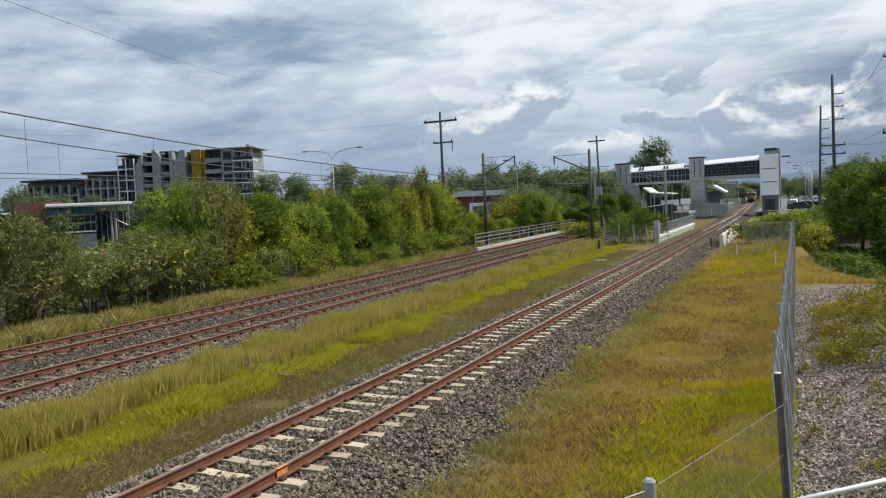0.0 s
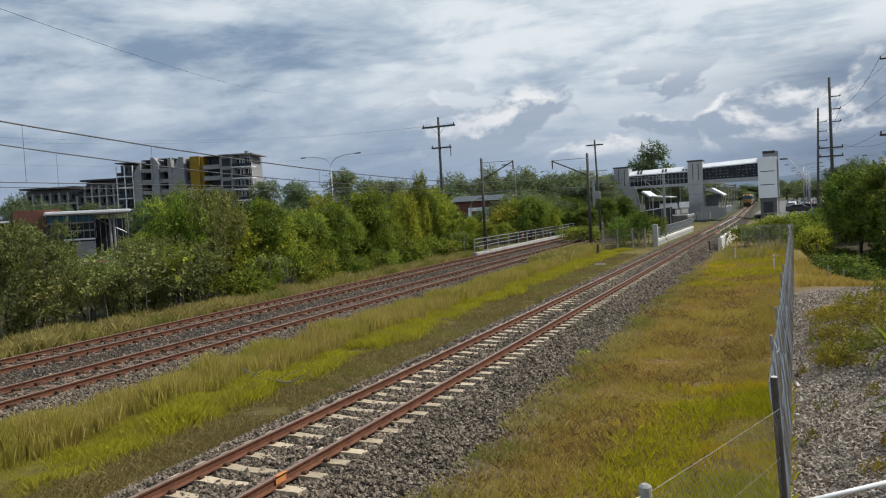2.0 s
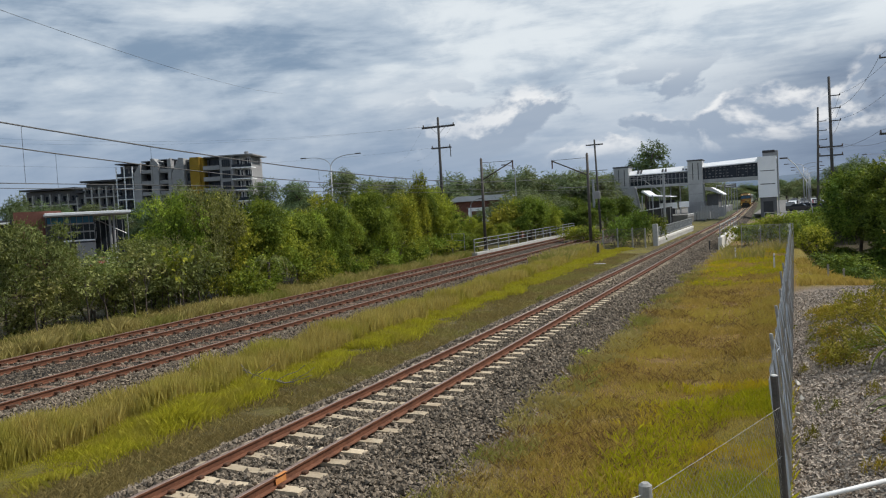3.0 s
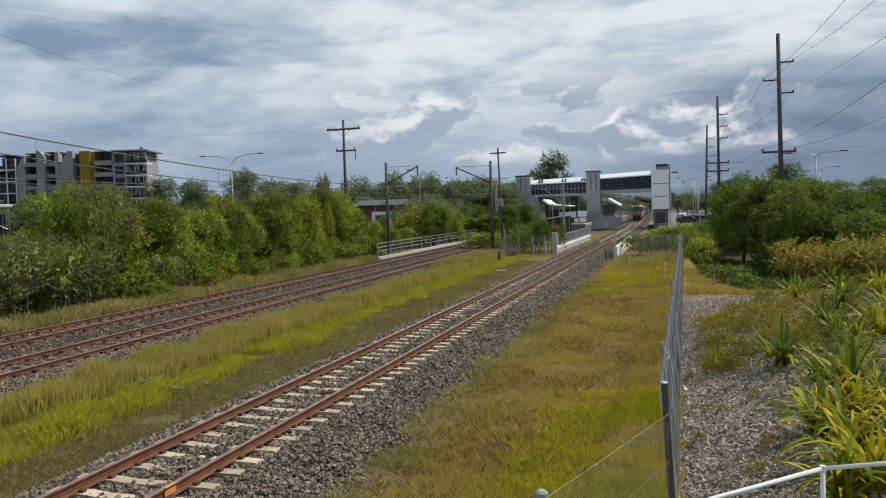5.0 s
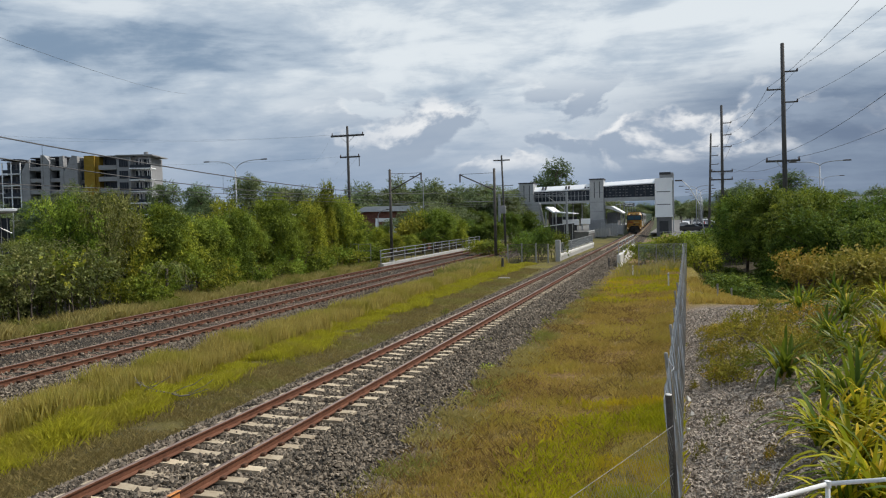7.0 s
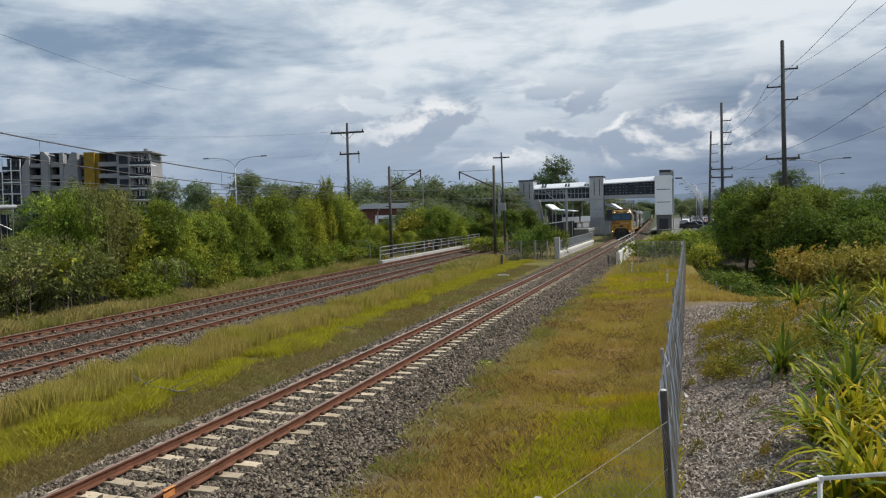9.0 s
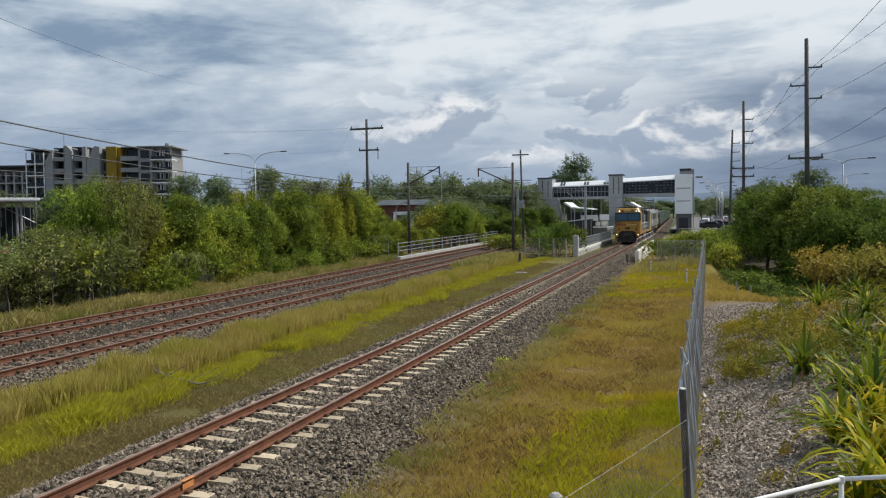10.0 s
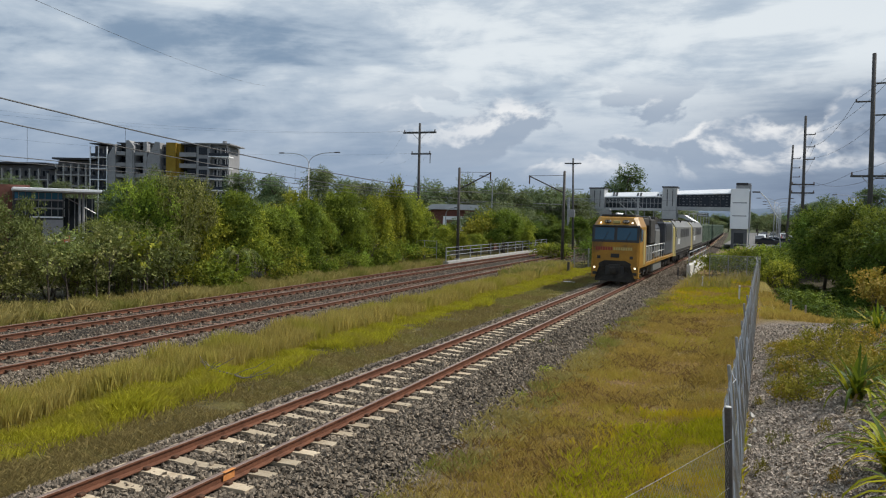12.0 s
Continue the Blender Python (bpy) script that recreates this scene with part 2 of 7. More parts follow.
def ballast_material():
    m = bpy.data.materials.new("ballast")
    m.use_nodes = True
    g = Nodes(m.node_tree)
    co = g.add("ShaderNodeNewGeometry").outputs["Position"]
    vor = g.tree.nodes.new("ShaderNodeTexVoronoi")
    vor.inputs["Scale"].default_value = 17.0
    g.link(co, vor.inputs["Vector"])
    cell = g.add("ShaderNodeSeparateColor", {0: vor.outputs["Color"]}).outputs[0]
    tone = g.mix(cell, (0.050, 0.040, 0.031), (0.25, 0.20, 0.15))
    # shade between the stones, painted as near-black gaps
    gap = g.smooth(vor.outputs["Distance"], 0.25, 0.62)
    col = g.mix(gap, tone, (0.022, 0.020, 0.018))
    rust = g.smooth(g.noise(co, 0.6, 4, 0.6), 0.5, 0.7)
    col = g.mix(g.math("MULTIPLY", rust, 0.35), col, (0.12, 0.075, 0.05))
    b = g.add("ShaderNodeBsdfPrincipled", {"Base Color": col, "Roughness": 0.95, "Specular IOR Level": 0.12})
    bp = g.add("ShaderNodeBump", {"Strength": 1.0, "Distance": 0.04, "Height": g.math("SUBTRACT", 1.0, vor.outputs["Distance"])})
    g.link(bp.outputs[0], b.inputs["Normal"])
    g.add("ShaderNodeOutputMaterial", {0: b.outputs[0]})
    return m


def island_mat(name, c1, c2, rough=0.9, pos_scale=0.5, c3=None, through=0.0):
    """For loose stuff: each island takes its own tone."""
    m = bpy.data.materials.new(name)
    m.use_nodes = True
    g = Nodes(m.node_tree)
    geo = g.add("ShaderNodeNewGeometry")
    isl, pos = geo.outputs["Random Per Island"], geo.outputs["Position"]
    col = g.mix(g.math("ADD", g.math("MULTIPLY", isl, 0.6), g.math("MULTIPLY", g.noise(pos, pos_scale, 4, 0.6), 0.4)), c1, c2)
    if c3:
        col = g.mix(g.smooth(g.noise(pos, pos_scale * 0.6, 3, 0.6), 0.45, 0.62), col, c3)
    b = g.add("ShaderNodeBsdfPrincipled", {"Base Color": col, "Roughness": rough, "Specular IOR Level": 0.14})
    sh = b.outputs[0]
    if through:
        t = g.add("ShaderNodeBsdfTranslucent", {"Color": col})
        sh = g.add("ShaderNodeMixShader", {0: through, 1: sh, 2: t.outputs[0]}).outputs[0]
    g.add("ShaderNodeOutputMaterial", {0: sh})
    return m


GROUND = ground_material()
BALLAST = ballast_material()
STONES = island_mat("ballast_stones", (0.015, 0.0125, 0.010), (0.39, 0.318, 0.24), 0.9, 1.0)
CHIPS = island_mat("wood_chips", (0.03, 0.024, 0.018), (0.74, 0.63, 0.52), 0.9, 2.0)
RUST = surface("rail_rust", (0.115, 0.049, 0.029), (0.195, 0.083, 0.047), 5, 0.75, 0.25, stain=(0.09, 0.04, 0.025))
RAILTOP = surface("rail_head", (0.20, 0.13, 0.10), (0.27, 0.18, 0.14), 6, 0.42, 0.1, metal=0.3)
CLIP = surface("rail_clip", (0.06, 0.03, 0.02), (0.12, 0.06, 0.035), 12, 0.8, 0.2)
ORANGE = surface("orange_marker_paint", (0.55, 0.20, 0.06), (0.62, 0.28, 0.10), 9, 0.7, 0.1)
SLEEPER = surface("sleeper_concrete", (0.38, 0.30, 0.205), (0.56, 0.465, 0.335), 3, 0.85, 0.25, stain=(0.28, 0.20, 0.13), stain_amt=0.45, spread=0.18)
OLDSLEEPER = surface("stained_sleeper", (0.13, 0.076, 0.053), (0.25, 0.16, 0.115), 3, 0.9, 0.3, stain=(0.13, 0.08, 0.06), spread=0.2)
TIMBER = surface("pole_timber", (0.06, 0.057, 0.055), (0.115, 0.11, 0.105), 3, 0.9, 0.4, stretch=(6, 6, 0.5))
STEELGREY = surface("galvanised_steel", (0.30, 0.31, 0.32), (0.42, 0.43, 0.44), 5, 0.5, 0.08, metal=0.5)
DARKSTEEL = surface("weathered_mast", (0.06, 0.055, 0.05), (0.12, 0.105, 0.095), 4, 0.7, 0.2)
CABLE = surface("cable", (0.03, 0.03, 0.032), (0.05, 0.05, 0.05), 8, 0.6, 0)
CONCRETE = surface("concrete", (0.36, 0.355, 0.34), (0.50, 0.49, 0.47), 0.9, 0.85, 0.15, stain=(0.22, 0.21, 0.20))
WHITECONC = surface("pale_concrete", (0.62, 0.60, 0.56), (0.75, 0.73, 0.69), 1.2, 0.85, 0.12, stain=(0.4, 0.37, 0.33))
BARK = surface("bark", (0.07, 0.055, 0.045), (0.17, 0.14, 0.12), 5, 0.95, 0.5, stretch=(1, 1, 0.3))
LEAF_A = leafy("leaf_green", (0.040, 0.072, 0.012), (0.34, 0.41, 0.056), (0.37, 0.38, 0.05), 0.34)
LEAF_B = leafy("leaf_bright", (0.055, 0.085, 0.013), (0.43, 0.47, 0.060), (0.45, 0.44, 0.05), 0.34)
LEAF_E = leafy("leaf_dark", (0.022, 0.046, 0.010), (0.19, 0.265, 0.040), (0.24, 0.27, 0.04), 0.28)
LEAF_C = leafy("leaf_dull", (0.055, 0.066, 0.025), (0.33, 0.345, 0.12), None, 0.3)
LEAF_D = leafy("leaf_gum", (0.066, 0.090, 0.044), (0.25, 0.30, 0.15))
LEAF_Y = leafy("leaf_yellow", (0.15, 0.165, 0.025), (0.46, 0.42, 0.06))

# ---- mesh tools ----
class Shape:
    """Collects faces of one mesh part."""

    def __init__(self):
        self.v, self.f, self.mi = [], [], []

    def face(self, pts, mi=0):
        n = len(self.v)
        self.v.extend(tuple(p) for p in pts)
        self.f.append(tuple(range(n, n + len(pts))))
        self.mi.append(mi)

    def add(self, verts, faces, mi=0):
        n = len(self.v)
        self.v.extend(tuple(p) for p in verts)
        for f in faces:
            self.f.append(tuple(n + i for i in f))
            self.mi.append(mi)

    def box(self, x0, y0, z0, x1, y1, z1, mi=0, c=0.0, m=None):
        """A box, its edges cut back by c."""
        if x0 > x1:
            x0, x1 = x1, x0
        if y0 > y1:
            y0, y1 = y1, y0
        if z0 > z1:
            z0, z1 = z1, z0
        lo, hi = (x0, y0, z0), (x1, y1, z1)
        if c <= 0:
            vs = [Vector((x, y, z)) for z in (z0, z1) for y in (y0, y1) for x in (x0, x1)]
            fs = [(0, 2, 3, 1), (4, 5, 7, 6), (0, 1, 5, 4), (2, 6, 7, 3), (0, 4, 6, 2), (1, 3, 7, 5)]
        else:
            c = min(c, 0.45 * min(x1 - x0, y1 - y0, z1 - z0))
            vs, idx = [], {}
            for k in range(8):
                s = [(k >> a) & 1 for a in range(3)]
                for a in range(3):
                    p = [hi[b] if s[b] else lo[b] for b in range(3)]
                    for b in range(3):
                        if b != a:
                            p[b] += -c if s[b] else c
                    idx[k, a] = len(vs)
                    vs.append(Vector(p))
            fs = []
            for a in range(3):
                b, d = (a + 1) % 3, (a + 2) % 3
                for s in (0, 1):
                    q = [(s << a) | (i << b) | (j << d) for i, j in ((0, 0), (1, 0), (1, 1), (0, 1))]
                    f = [idx[k, a] for k in q]
                    fs.append(tuple(f if s else f[::-1]))
                for i in (0, 1):
                    for j in (0, 1):
                        k0 = (i << b) | (j << d)
                        k1 = k0 | (1 << a)
                        f = (idx[k0, b], idx[k1, b], idx[k1, d], idx[k0, d])
                        fs.append(f if i == j else f[::-1])
            for k in range(8):
                f = (idx[k, 0], idx[k, 1], idx[k, 2])
                fs.append(f if bin(k).count("1") % 2 else f[::-1])
        if m is not None:
            vs = [m @ v for v in vs]
        self.add(vs, fs, mi)
        return self

    def tube(self, p0, p1, r0, r1=None, n=8, mi=0, caps=True):
        p0, p1 = Vector(p0), Vector(p1)
        r1 = r0 if r1 is None else r1
        ax = (p1 - p0).normalized()
        u = ax.orthogonal().normalized()
        w = ax.cross(u)
        vs = []
        for p, r in ((p0, r0), (p1, r1)):
            for i in range(n):
                a = 2 * math.pi * i / n
                vs.append(p + (u * math.cos(a) + w * math.sin(a)) * r)
        fs = [(i, (i + 1) % n, n + (i + 1) % n, n + i) for i in range(n)]
        if caps:
            fs += [tuple(range(n - 1, -1, -1)), tuple(range(n, 2 * n))]
        self.add(vs, fs, mi)
        return self

    def path(self, pts, r, n=6, mi=0):
        """One bent tube through all the points."""
        pts = [Vector(p) for p in pts]
        vs, m = [], len(pts)
        for i, p in enumerate(pts):
            ax = (pts[min(i + 1, m - 1)] - pts[max(i - 1, 0)]).normalized()
            u = ax.cross(Vector((0.31, 0.2, 0.93)) if abs(ax.z) < 0.9 else Vector((1, 0, 0))).normalized()
            w = ax.cross(u)
            vs += [p + (u * math.cos(6.28319 * k / n) + w * math.sin(6.28319 * k / n)) * r for k in range(n)]
        fs = [(i * n + k, i * n + (k + 1) % n, (i + 1) * n + (k + 1) % n, (i + 1) * n + k) for i in range(m - 1) for k in range(n)]
        self.add(vs, fs + [tuple(range(n - 1, -1, -1)), tuple(range((m - 1) * n, m * n))], mi)
        return self

    def extrude(self, prof, y0, y1, mi=0, axis="y"):
        """A closed outline in two axes, drawn out along the third."""
        n = len(prof)
        put = {"y": lambda a, b, t: (a, t, b), "x": lambda a, b, t: (t, a, b), "z": lambda a, b, t: (a, b, t)}[axis]
        vs = [put(a, b, y0) for a, b in prof] + [put(a, b, y1) for a, b in prof]
        fs = [(i, (i + 1) % n, n + (i + 1) % n, n + i) for i in range(n)] + [tuple(range(n - 1, -1, -1)), tuple(range(n, 2 * n))]
        self.add(vs, fs, mi)
        return self

    def mesh(self, name, mats, smooth=False):
        me = bpy.data.meshes.new(name)
        me.from_pydata(self.v, [], self.f)
        for m in mats if isinstance(mats, (list, tuple)) else (mats,):
            me.materials.append(m)
        if any(self.mi):
            me.polygons.foreach_set("material_index", self.mi)
        if smooth:
            me.polygons.foreach_set("use_smooth", [True] * len(self.f))
        me.update()
        return me


def part(name, shape, material, parent=None, label="", smooth=False, kind=""):
    me = shape if isinstance(shape, bpy.types.Mesh) else shape.mesh(name, material, smooth)
    ob = new(name, me)
    if parent is not None:
        ob.parent = parent
    return tagged(ob, label, kind=kind)


def thing(name, label, category, m=None, group="", kind=""):
    ob = new(name)
    ob.empty_display_size = 0.3
    if m is not None:
        ob.matrix_basis = m
    return tagged(ob, label, category, group, kind)


# ---- the plan ----
def near_x(y):
    """Middle of the single line: straight, then easing away."""
    return -7.74 - 0.022 * 12 * math.log1p(math.exp(min(40, (y - 135) / 12)))


def far_b(y):
    return -16.75 - 0.030 * y


def far_a(y):
    return far_b(y) - 3.98


def fence_x(y):
    return -0.2 + 0.0128 * y


def lerp_table(x, table):
    for (a, za), (b, zb) in zip(table, table[1:]):
        if x <= b:
            return za if x <= a else za + (zb - za) * (x - a) / (b - a)
    return table[-1][1]


CROSS = [(-300, -1.6), (-60, -1.4), (-34, -0.9), (-27, -0.45), (-24.6, -0.42), (-15.2, -0.46), (-13.6, -0.36), (-11.2, -0.42), (-9.6, -0.5),
         (-5.0, -0.52), (-2, -0.45), (-0.3, -0.34), (0.2, -0.28), (0.7, 0.02), (2.0, 0.42), (4.6, 0.80), (8, 1.25), (14, 1.5), (40, 1.6), (300, 1.0)]


def ground_z(x, y):
    drift = 0.03 * max(0, y - 15) if x < -12 else 0
    z = lerp_table(x + drift, CROSS)
    if x > 0:
        fade = 1 / (1 + math.exp(min(40, (y - 33 + 0.35 * max(0, x - 8)) / 2.2)))
        z = -0.34 + (z + 0.34) * fade
        gully = math.exp(-((y - 58) / 13) ** 2) * min(1, max(0, (x - 1.0) / 2.5))
        z -= 2.9 * gully
    near = max(0.0, 1 - max(0.0, y) / 9.0)
    side = min(1, max(0, (x + 4.5) / 4.5))
    z += (2.4 - min(z, 1.2)) * near ** 1.3 * side
    if y > 90:
        k = min(1, (y - 90) / 30)
        if x > -3:
            z = z * (1 - k) + 0.1 * k
    return z


def rough_z(x, y):
    return ground_z(x, y) + 0.05 * noise.noise((x * 0.6, y * 0.6, 1.3)) + 0.02 * noise.noise((x * 2.3, y * 2.3, 7.1))


def steps(lo, hi, d):
    return [lo + d * i for i in range(int(round((hi - lo) / d)) + 1)]


def build_ground():
    xs = [-3000, -1200, -500, -250, -150, -100, -80, -65, -52, -44, -38] + sorted(set(steps(-34, 14, 0.5)) | {-0.3, -0.15, 0.1, 0.2, 0.3, 0.4, 0.6, 0.7, 0.85}) + [16, 19, 23, 28, 35, 45, 60, 80, 110, 160, 250, 500, 1200, 3000]
    ys = [-600, -250, -120, -60, -30, -15, -8, -4] + steps(-2, 70, 0.6) + steps(72, 130, 3) + [140, 155, 175, 200, 240, 300, 400, 600, 1000, 2000, 3500]
    vs = [(x, y, rough_z(x, y)) for y in ys for x in xs]
    n = len(xs)
    fs = [(j * n + i, j * n + i + 1, (j + 1) * n + i + 1, (j + 1) * n + i) for j in range(len(ys) - 1) for i in range(n - 1)]
    s = Shape()
    s.add(vs, fs)
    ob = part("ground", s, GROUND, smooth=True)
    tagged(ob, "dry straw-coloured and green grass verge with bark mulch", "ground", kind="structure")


build_ground()


# ---- railway lines ----
RAIL = [(-0.070, -0.170), (0.070, -0.170), (0.070, -0.155), (0.012, -0.135), (0.010, -0.045), (0.036, -0.035), (0.036, -0.006), (0.028, 0.0),
        (-0.028, 0.0), (-0.036, -0.006), (-0.036, -0.035), (-0.010, -0.045), (-0.012, -0.135), (-0.070, -0.155)]


def rail_mesh(cx, off, y0, y1):
    s = Shape()
    ys = steps(y0, y1, 6)
    n = len(RAIL)
    vs = [(cx(y) + off + a, y, b) for y in ys for a, b in RAIL]
    for j in range(len(ys) - 1):
        for i in range(n):
            k = (i + 1) % n
            s.f.append((j * n + i, j * n + k, (j + 1) * n + k, (j + 1) * n + i))
            s.mi.append(1 if i in (6, 7, 8) else 0)
    s.v = vs
    return s.mesh("rail", [RUST, RAILTOP])


def bed_mesh(prof, cx, y0, y1, dy, rough):
    s = Shape()
    ys = steps(y0, y1, dy)
    n = len(prof)
    for y in ys:
        for a, b in prof:
            j = 0.0 if abs(b + 0.6) < 1e-6 else 1.0
            s.v.append((cx(y) + a + rough * j * noise.noise((a * 3, y * 3, 2)), y, b + j * rough * noise.noise((a * 5, y * 4, 9))))
    for j in range(len(ys) - 1):
        for i in range(n - 1):
            s.f.append((j * n + i, j * n + i + 1, (j + 1) * n + i + 1, (j + 1) * n + i))
            s.mi.append(0)
    return s.mesh("ballast_bed", BALLAST, True)


def pebble(s, x, y, z, r, rnd):
    """A broken stone: six corners pulled about."""
    q = []
    for d in ((1, 0, 0), (-1, 0, 0), (0, 1, 0), (0, -1, 0), (0, 0, 1), (0, 0, -1)):
        k = r * rnd.uniform(0.6, 1.25)
        q.append(Vector(d) * k + Vector((rnd.uniform(-.35, .35), rnd.uniform(-.35, .35), rnd.uniform(-.35, .35))) * r)
    e = Euler((rnd.uniform(0, 6), rnd.uniform(0, 6), rnd.uniform(0, 6))).to_matrix()
    c = Vector((x, y, z))
    s.add([c + e @ p for p in q], [(0, 2, 4), (2, 1, 4), (1, 3, 4), (3, 0, 4), (2, 0, 5), (1, 2, 5), (3, 1, 5), (0, 3, 5)])


NEAR_BED = [(-2.6, -0.6), (-1.95, -0.42), (-1.45, -0.20), (-1.0, -0.228), (-0.45, -0.222), (0.0, -0.195), (0.3, -0.182), (0.55, -0.21), (1.0, -0.232), (1.28, -0.21), (1.5, -0.20), (2.1, -0.34), (2.75, -0.52), (3.2, -0.6)]
FAR_BED = [(-3.9 - 2.9, -0.6), (-3.98 - 1.9, -0.30), (-3.98 - 1.3, -0.17), (-3.98, -0.175), (-3.98 + 1.3, -0.17), (-2.0, -0.24), (-1.3, -0.17), (0, -0.175), (1.3, -0.17), (1.8, -0.28), (2.5, -0.48), (2.9, -0.6)]


def profile_z(prof, a):
    return lerp_table(a, prof)


def build_lines():
    bed = tagged(new("ballast_bed", bed_mesh(NEAR_BED, near_x, -12, 420, 0.9, 0.016)), "grey crushed stone ballast under the single line", "ballast", kind="structure")
    rnd = random.Random(5)
    s = Shape()
    for _ in range(64000):
        y = 7.0 + 80 * rnd.random() ** 2.1
        a = rnd.uniform(-2.4, 3.0)
        on_sleeper = abs((y - 9.81) / 0.62 - round((y - 9.81) / 0.62)) < 0.24 and abs(a) < 1.22
        if on_sleeper and rnd.random() < (0.9 if noise.noise((a * 1.6, y * 0.9, 6.0)) - 0.25 * abs(a - 0.25) < -0.11 else 0.15):
            continue
        if abs(abs(a) - 0.7525) < 0.09:
            continue
        z = profile_z(NEAR_BED, a) + rnd.uniform(-0.005, 0.03)
        pebble(s, near_x(y) + a, y, z, rnd.uniform(0.022, 0.048) * (1 + y / 75), rnd)
    part("ballast_stones", s, STONES, bed, "broken grey ballast stones", kind="stuff")
    line = thing("railway_track", "rusty single railway track on cream concrete sleepers", "railway track", kind="structure")
    for off in (-0.7525, 0.7525):
        part("rail", rail_mesh(near_x, off, -12, 420), None, line, "rust-brown steel rail")
    sl = Shape()
    sl.extrude([(-1.22, -0.03), (-1.22, 0.165), (-1.15, 0.172), (-0.55, 0.172), (-0.25, 0.15), (0.25, 0.15), (0.55, 0.172), (1.15, 0.172), (1.22, 0.165), (1.22, -0.03)], -0.11, 0.11)
    me = sl.mesh("sleeper", SLEEPER)
    me2 = Shape()
    clips = Shape()
    k = 0
    y = 9.81 - 0.62 * 12
    while y < 330:
        jig = rnd.uniform(-0.02, 0.02)
        m = pose(near_x(y) + rnd.uniform(-0.02, 0.02), y + jig, -0.34 - 0.03 * min(1, max(0, (y - 45) / 30)) + rnd.uniform(-0.006, 0.006), 0, 0, rnd.uniform(-1.2, 1.2))
        if y < 110:
            ob = part("sleeper", me, None, line)
            ob.matrix_basis = m
        else:
            me2.box(-1.22, -0.11, 0, 1.22, 0.11, 0.17, m=m)
        if y < 90:
            for r in (-0.7525, 0.7525):
                for d in (-0.115, 0.115):
                    clips.box(near_x(y) + r + d - 0.045, y - 0.055, -0.17, near_x(y) + r + d + 0.045, y + 0.055, -0.115, c=0.015)
        y += 0.62
    part("distant_sleepers", me2, SLEEPER, line, kind="stuff")
    part("rail_clips", clips, CLIP, line, "dark rusted rail clips", kind="stuff")
    ob = part("paint_mark", Shape().box(0.0, -0.13, -0.13, 0.004, 0.13, -0.04).box(-0.034, -0.13, 0.0005, 0.034, 0.13, 0.003), ORANGE, line, "faded orange paint mark on the rail")
    ob.matrix_basis = pose(near_x(9.2) + 0.7525 + 0.033, 9.3, 0)

    # the electrified pair
    bed = tagged(new("ballast_bed", bed_mesh(FAR_BED, far_b, -12, 300, 1.2, 0.03)), "grey ballast bed under the pair of lines", "ballast", kind="structure")
    s = Shape()
    for _ in range(26000):
        y = 10 + 52 * rnd.random() ** 1.4
        a = rnd.uniform(1.0, 2.8) if rnd.random() < 0.7 else rnd.uniform(-5.4, 1.0)
        pebble(s, far_b(y) + a, y, profile_z(FAR_BED, a) + rnd.uniform(0, 0.03), rnd.uniform(0.03, 0.06), rnd)
    part("ballast_stones", s, STONES, bed, kind="stuff")
    sl = Shape().box(-1.15, -0.115, 0, 1.15, 0.115, 0.17, c=0.012)
    me = sl.mesh("sleeper", OLDSLEEPER)
    for cx in (far_b, far_a):
        line = thing("railway_track", "dark rust-red railway track on stained sleepers", "railway track", kind="structure")
        for off in (-0.7525, 0.7525):
            part("rail", rail_mesh(cx, off, -12, 300), None, line, "rust-brown steel rail")
        rest, clips = Shape(), Shape()
        y = 4.0
        while y < 220:
            m = pose(cx(y), y, -0.335, 0, 0, rnd.uniform(-0.8, 0.8) + 1.7)
            if y < 80:
                part("sleeper", me, None, line).matrix_basis = m
            else:
                rest.box(-1.15, -0.11, 0, 1.15, 0.11, 0.17, m=m)
            for r in (-0.7525, 0.7525):
                for d in (-0.12, 0.12):
                    clips.box(cx(y) + r + d - 0.06, y - 0.08, -0.17, cx(y) + r + d + 0.06, y + 0.08, -0.09)
            y += 0.66
        part("distant_sleepers", rest, OLDSLEEPER, line, kind="stuff")
        part("rail_clips", clips, CLIP, line, kind="stuff")


build_lines()

# ---- structures' materials ----
WHITEPANEL = surface("white_cladding", (0.87, 0.88, 0.89), (0.92, 0.925, 0.93), 0.6, 0.5, 0.03, stain=(0.62, 0.62, 0.61), stain_amt=0.3)
GREYPANEL = surface("grey_cladding", (0.34, 0.345, 0.345), (0.43, 0.435, 0.435), 0.7, 0.65, 0.06, stain=(0.27, 0.27, 0.28))
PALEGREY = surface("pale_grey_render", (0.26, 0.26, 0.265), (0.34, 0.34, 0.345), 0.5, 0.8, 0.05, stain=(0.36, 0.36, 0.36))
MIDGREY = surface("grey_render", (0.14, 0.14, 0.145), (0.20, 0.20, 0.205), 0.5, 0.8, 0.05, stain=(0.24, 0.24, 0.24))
DARKGREY = surface("charcoal_panel", (0.028, 0.028, 0.032), (0.055, 0.055, 0.06), 0.8, 0.6, 0.05)
YELLOWWALL = surface("ochre_render", (0.27, 0.17, 0.022), (0.34, 0.22, 0.032), 0.6, 0.8, 0.05, stain=(0.42, 0.26, 0.05))
BRICK = surface("red_brown_brick", (0.15, 0.066, 0.050), (0.23, 0.105, 0.078), 3, 0.9, 0.2, stain=(0.13, 0.06, 0.045))
ROOFPALE = surface("pale_metal_roof", (0.52, 0.53, 0.54), (0.62, 0.63, 0.64), 0.8, 0.5, 0.05, metal=0.2)
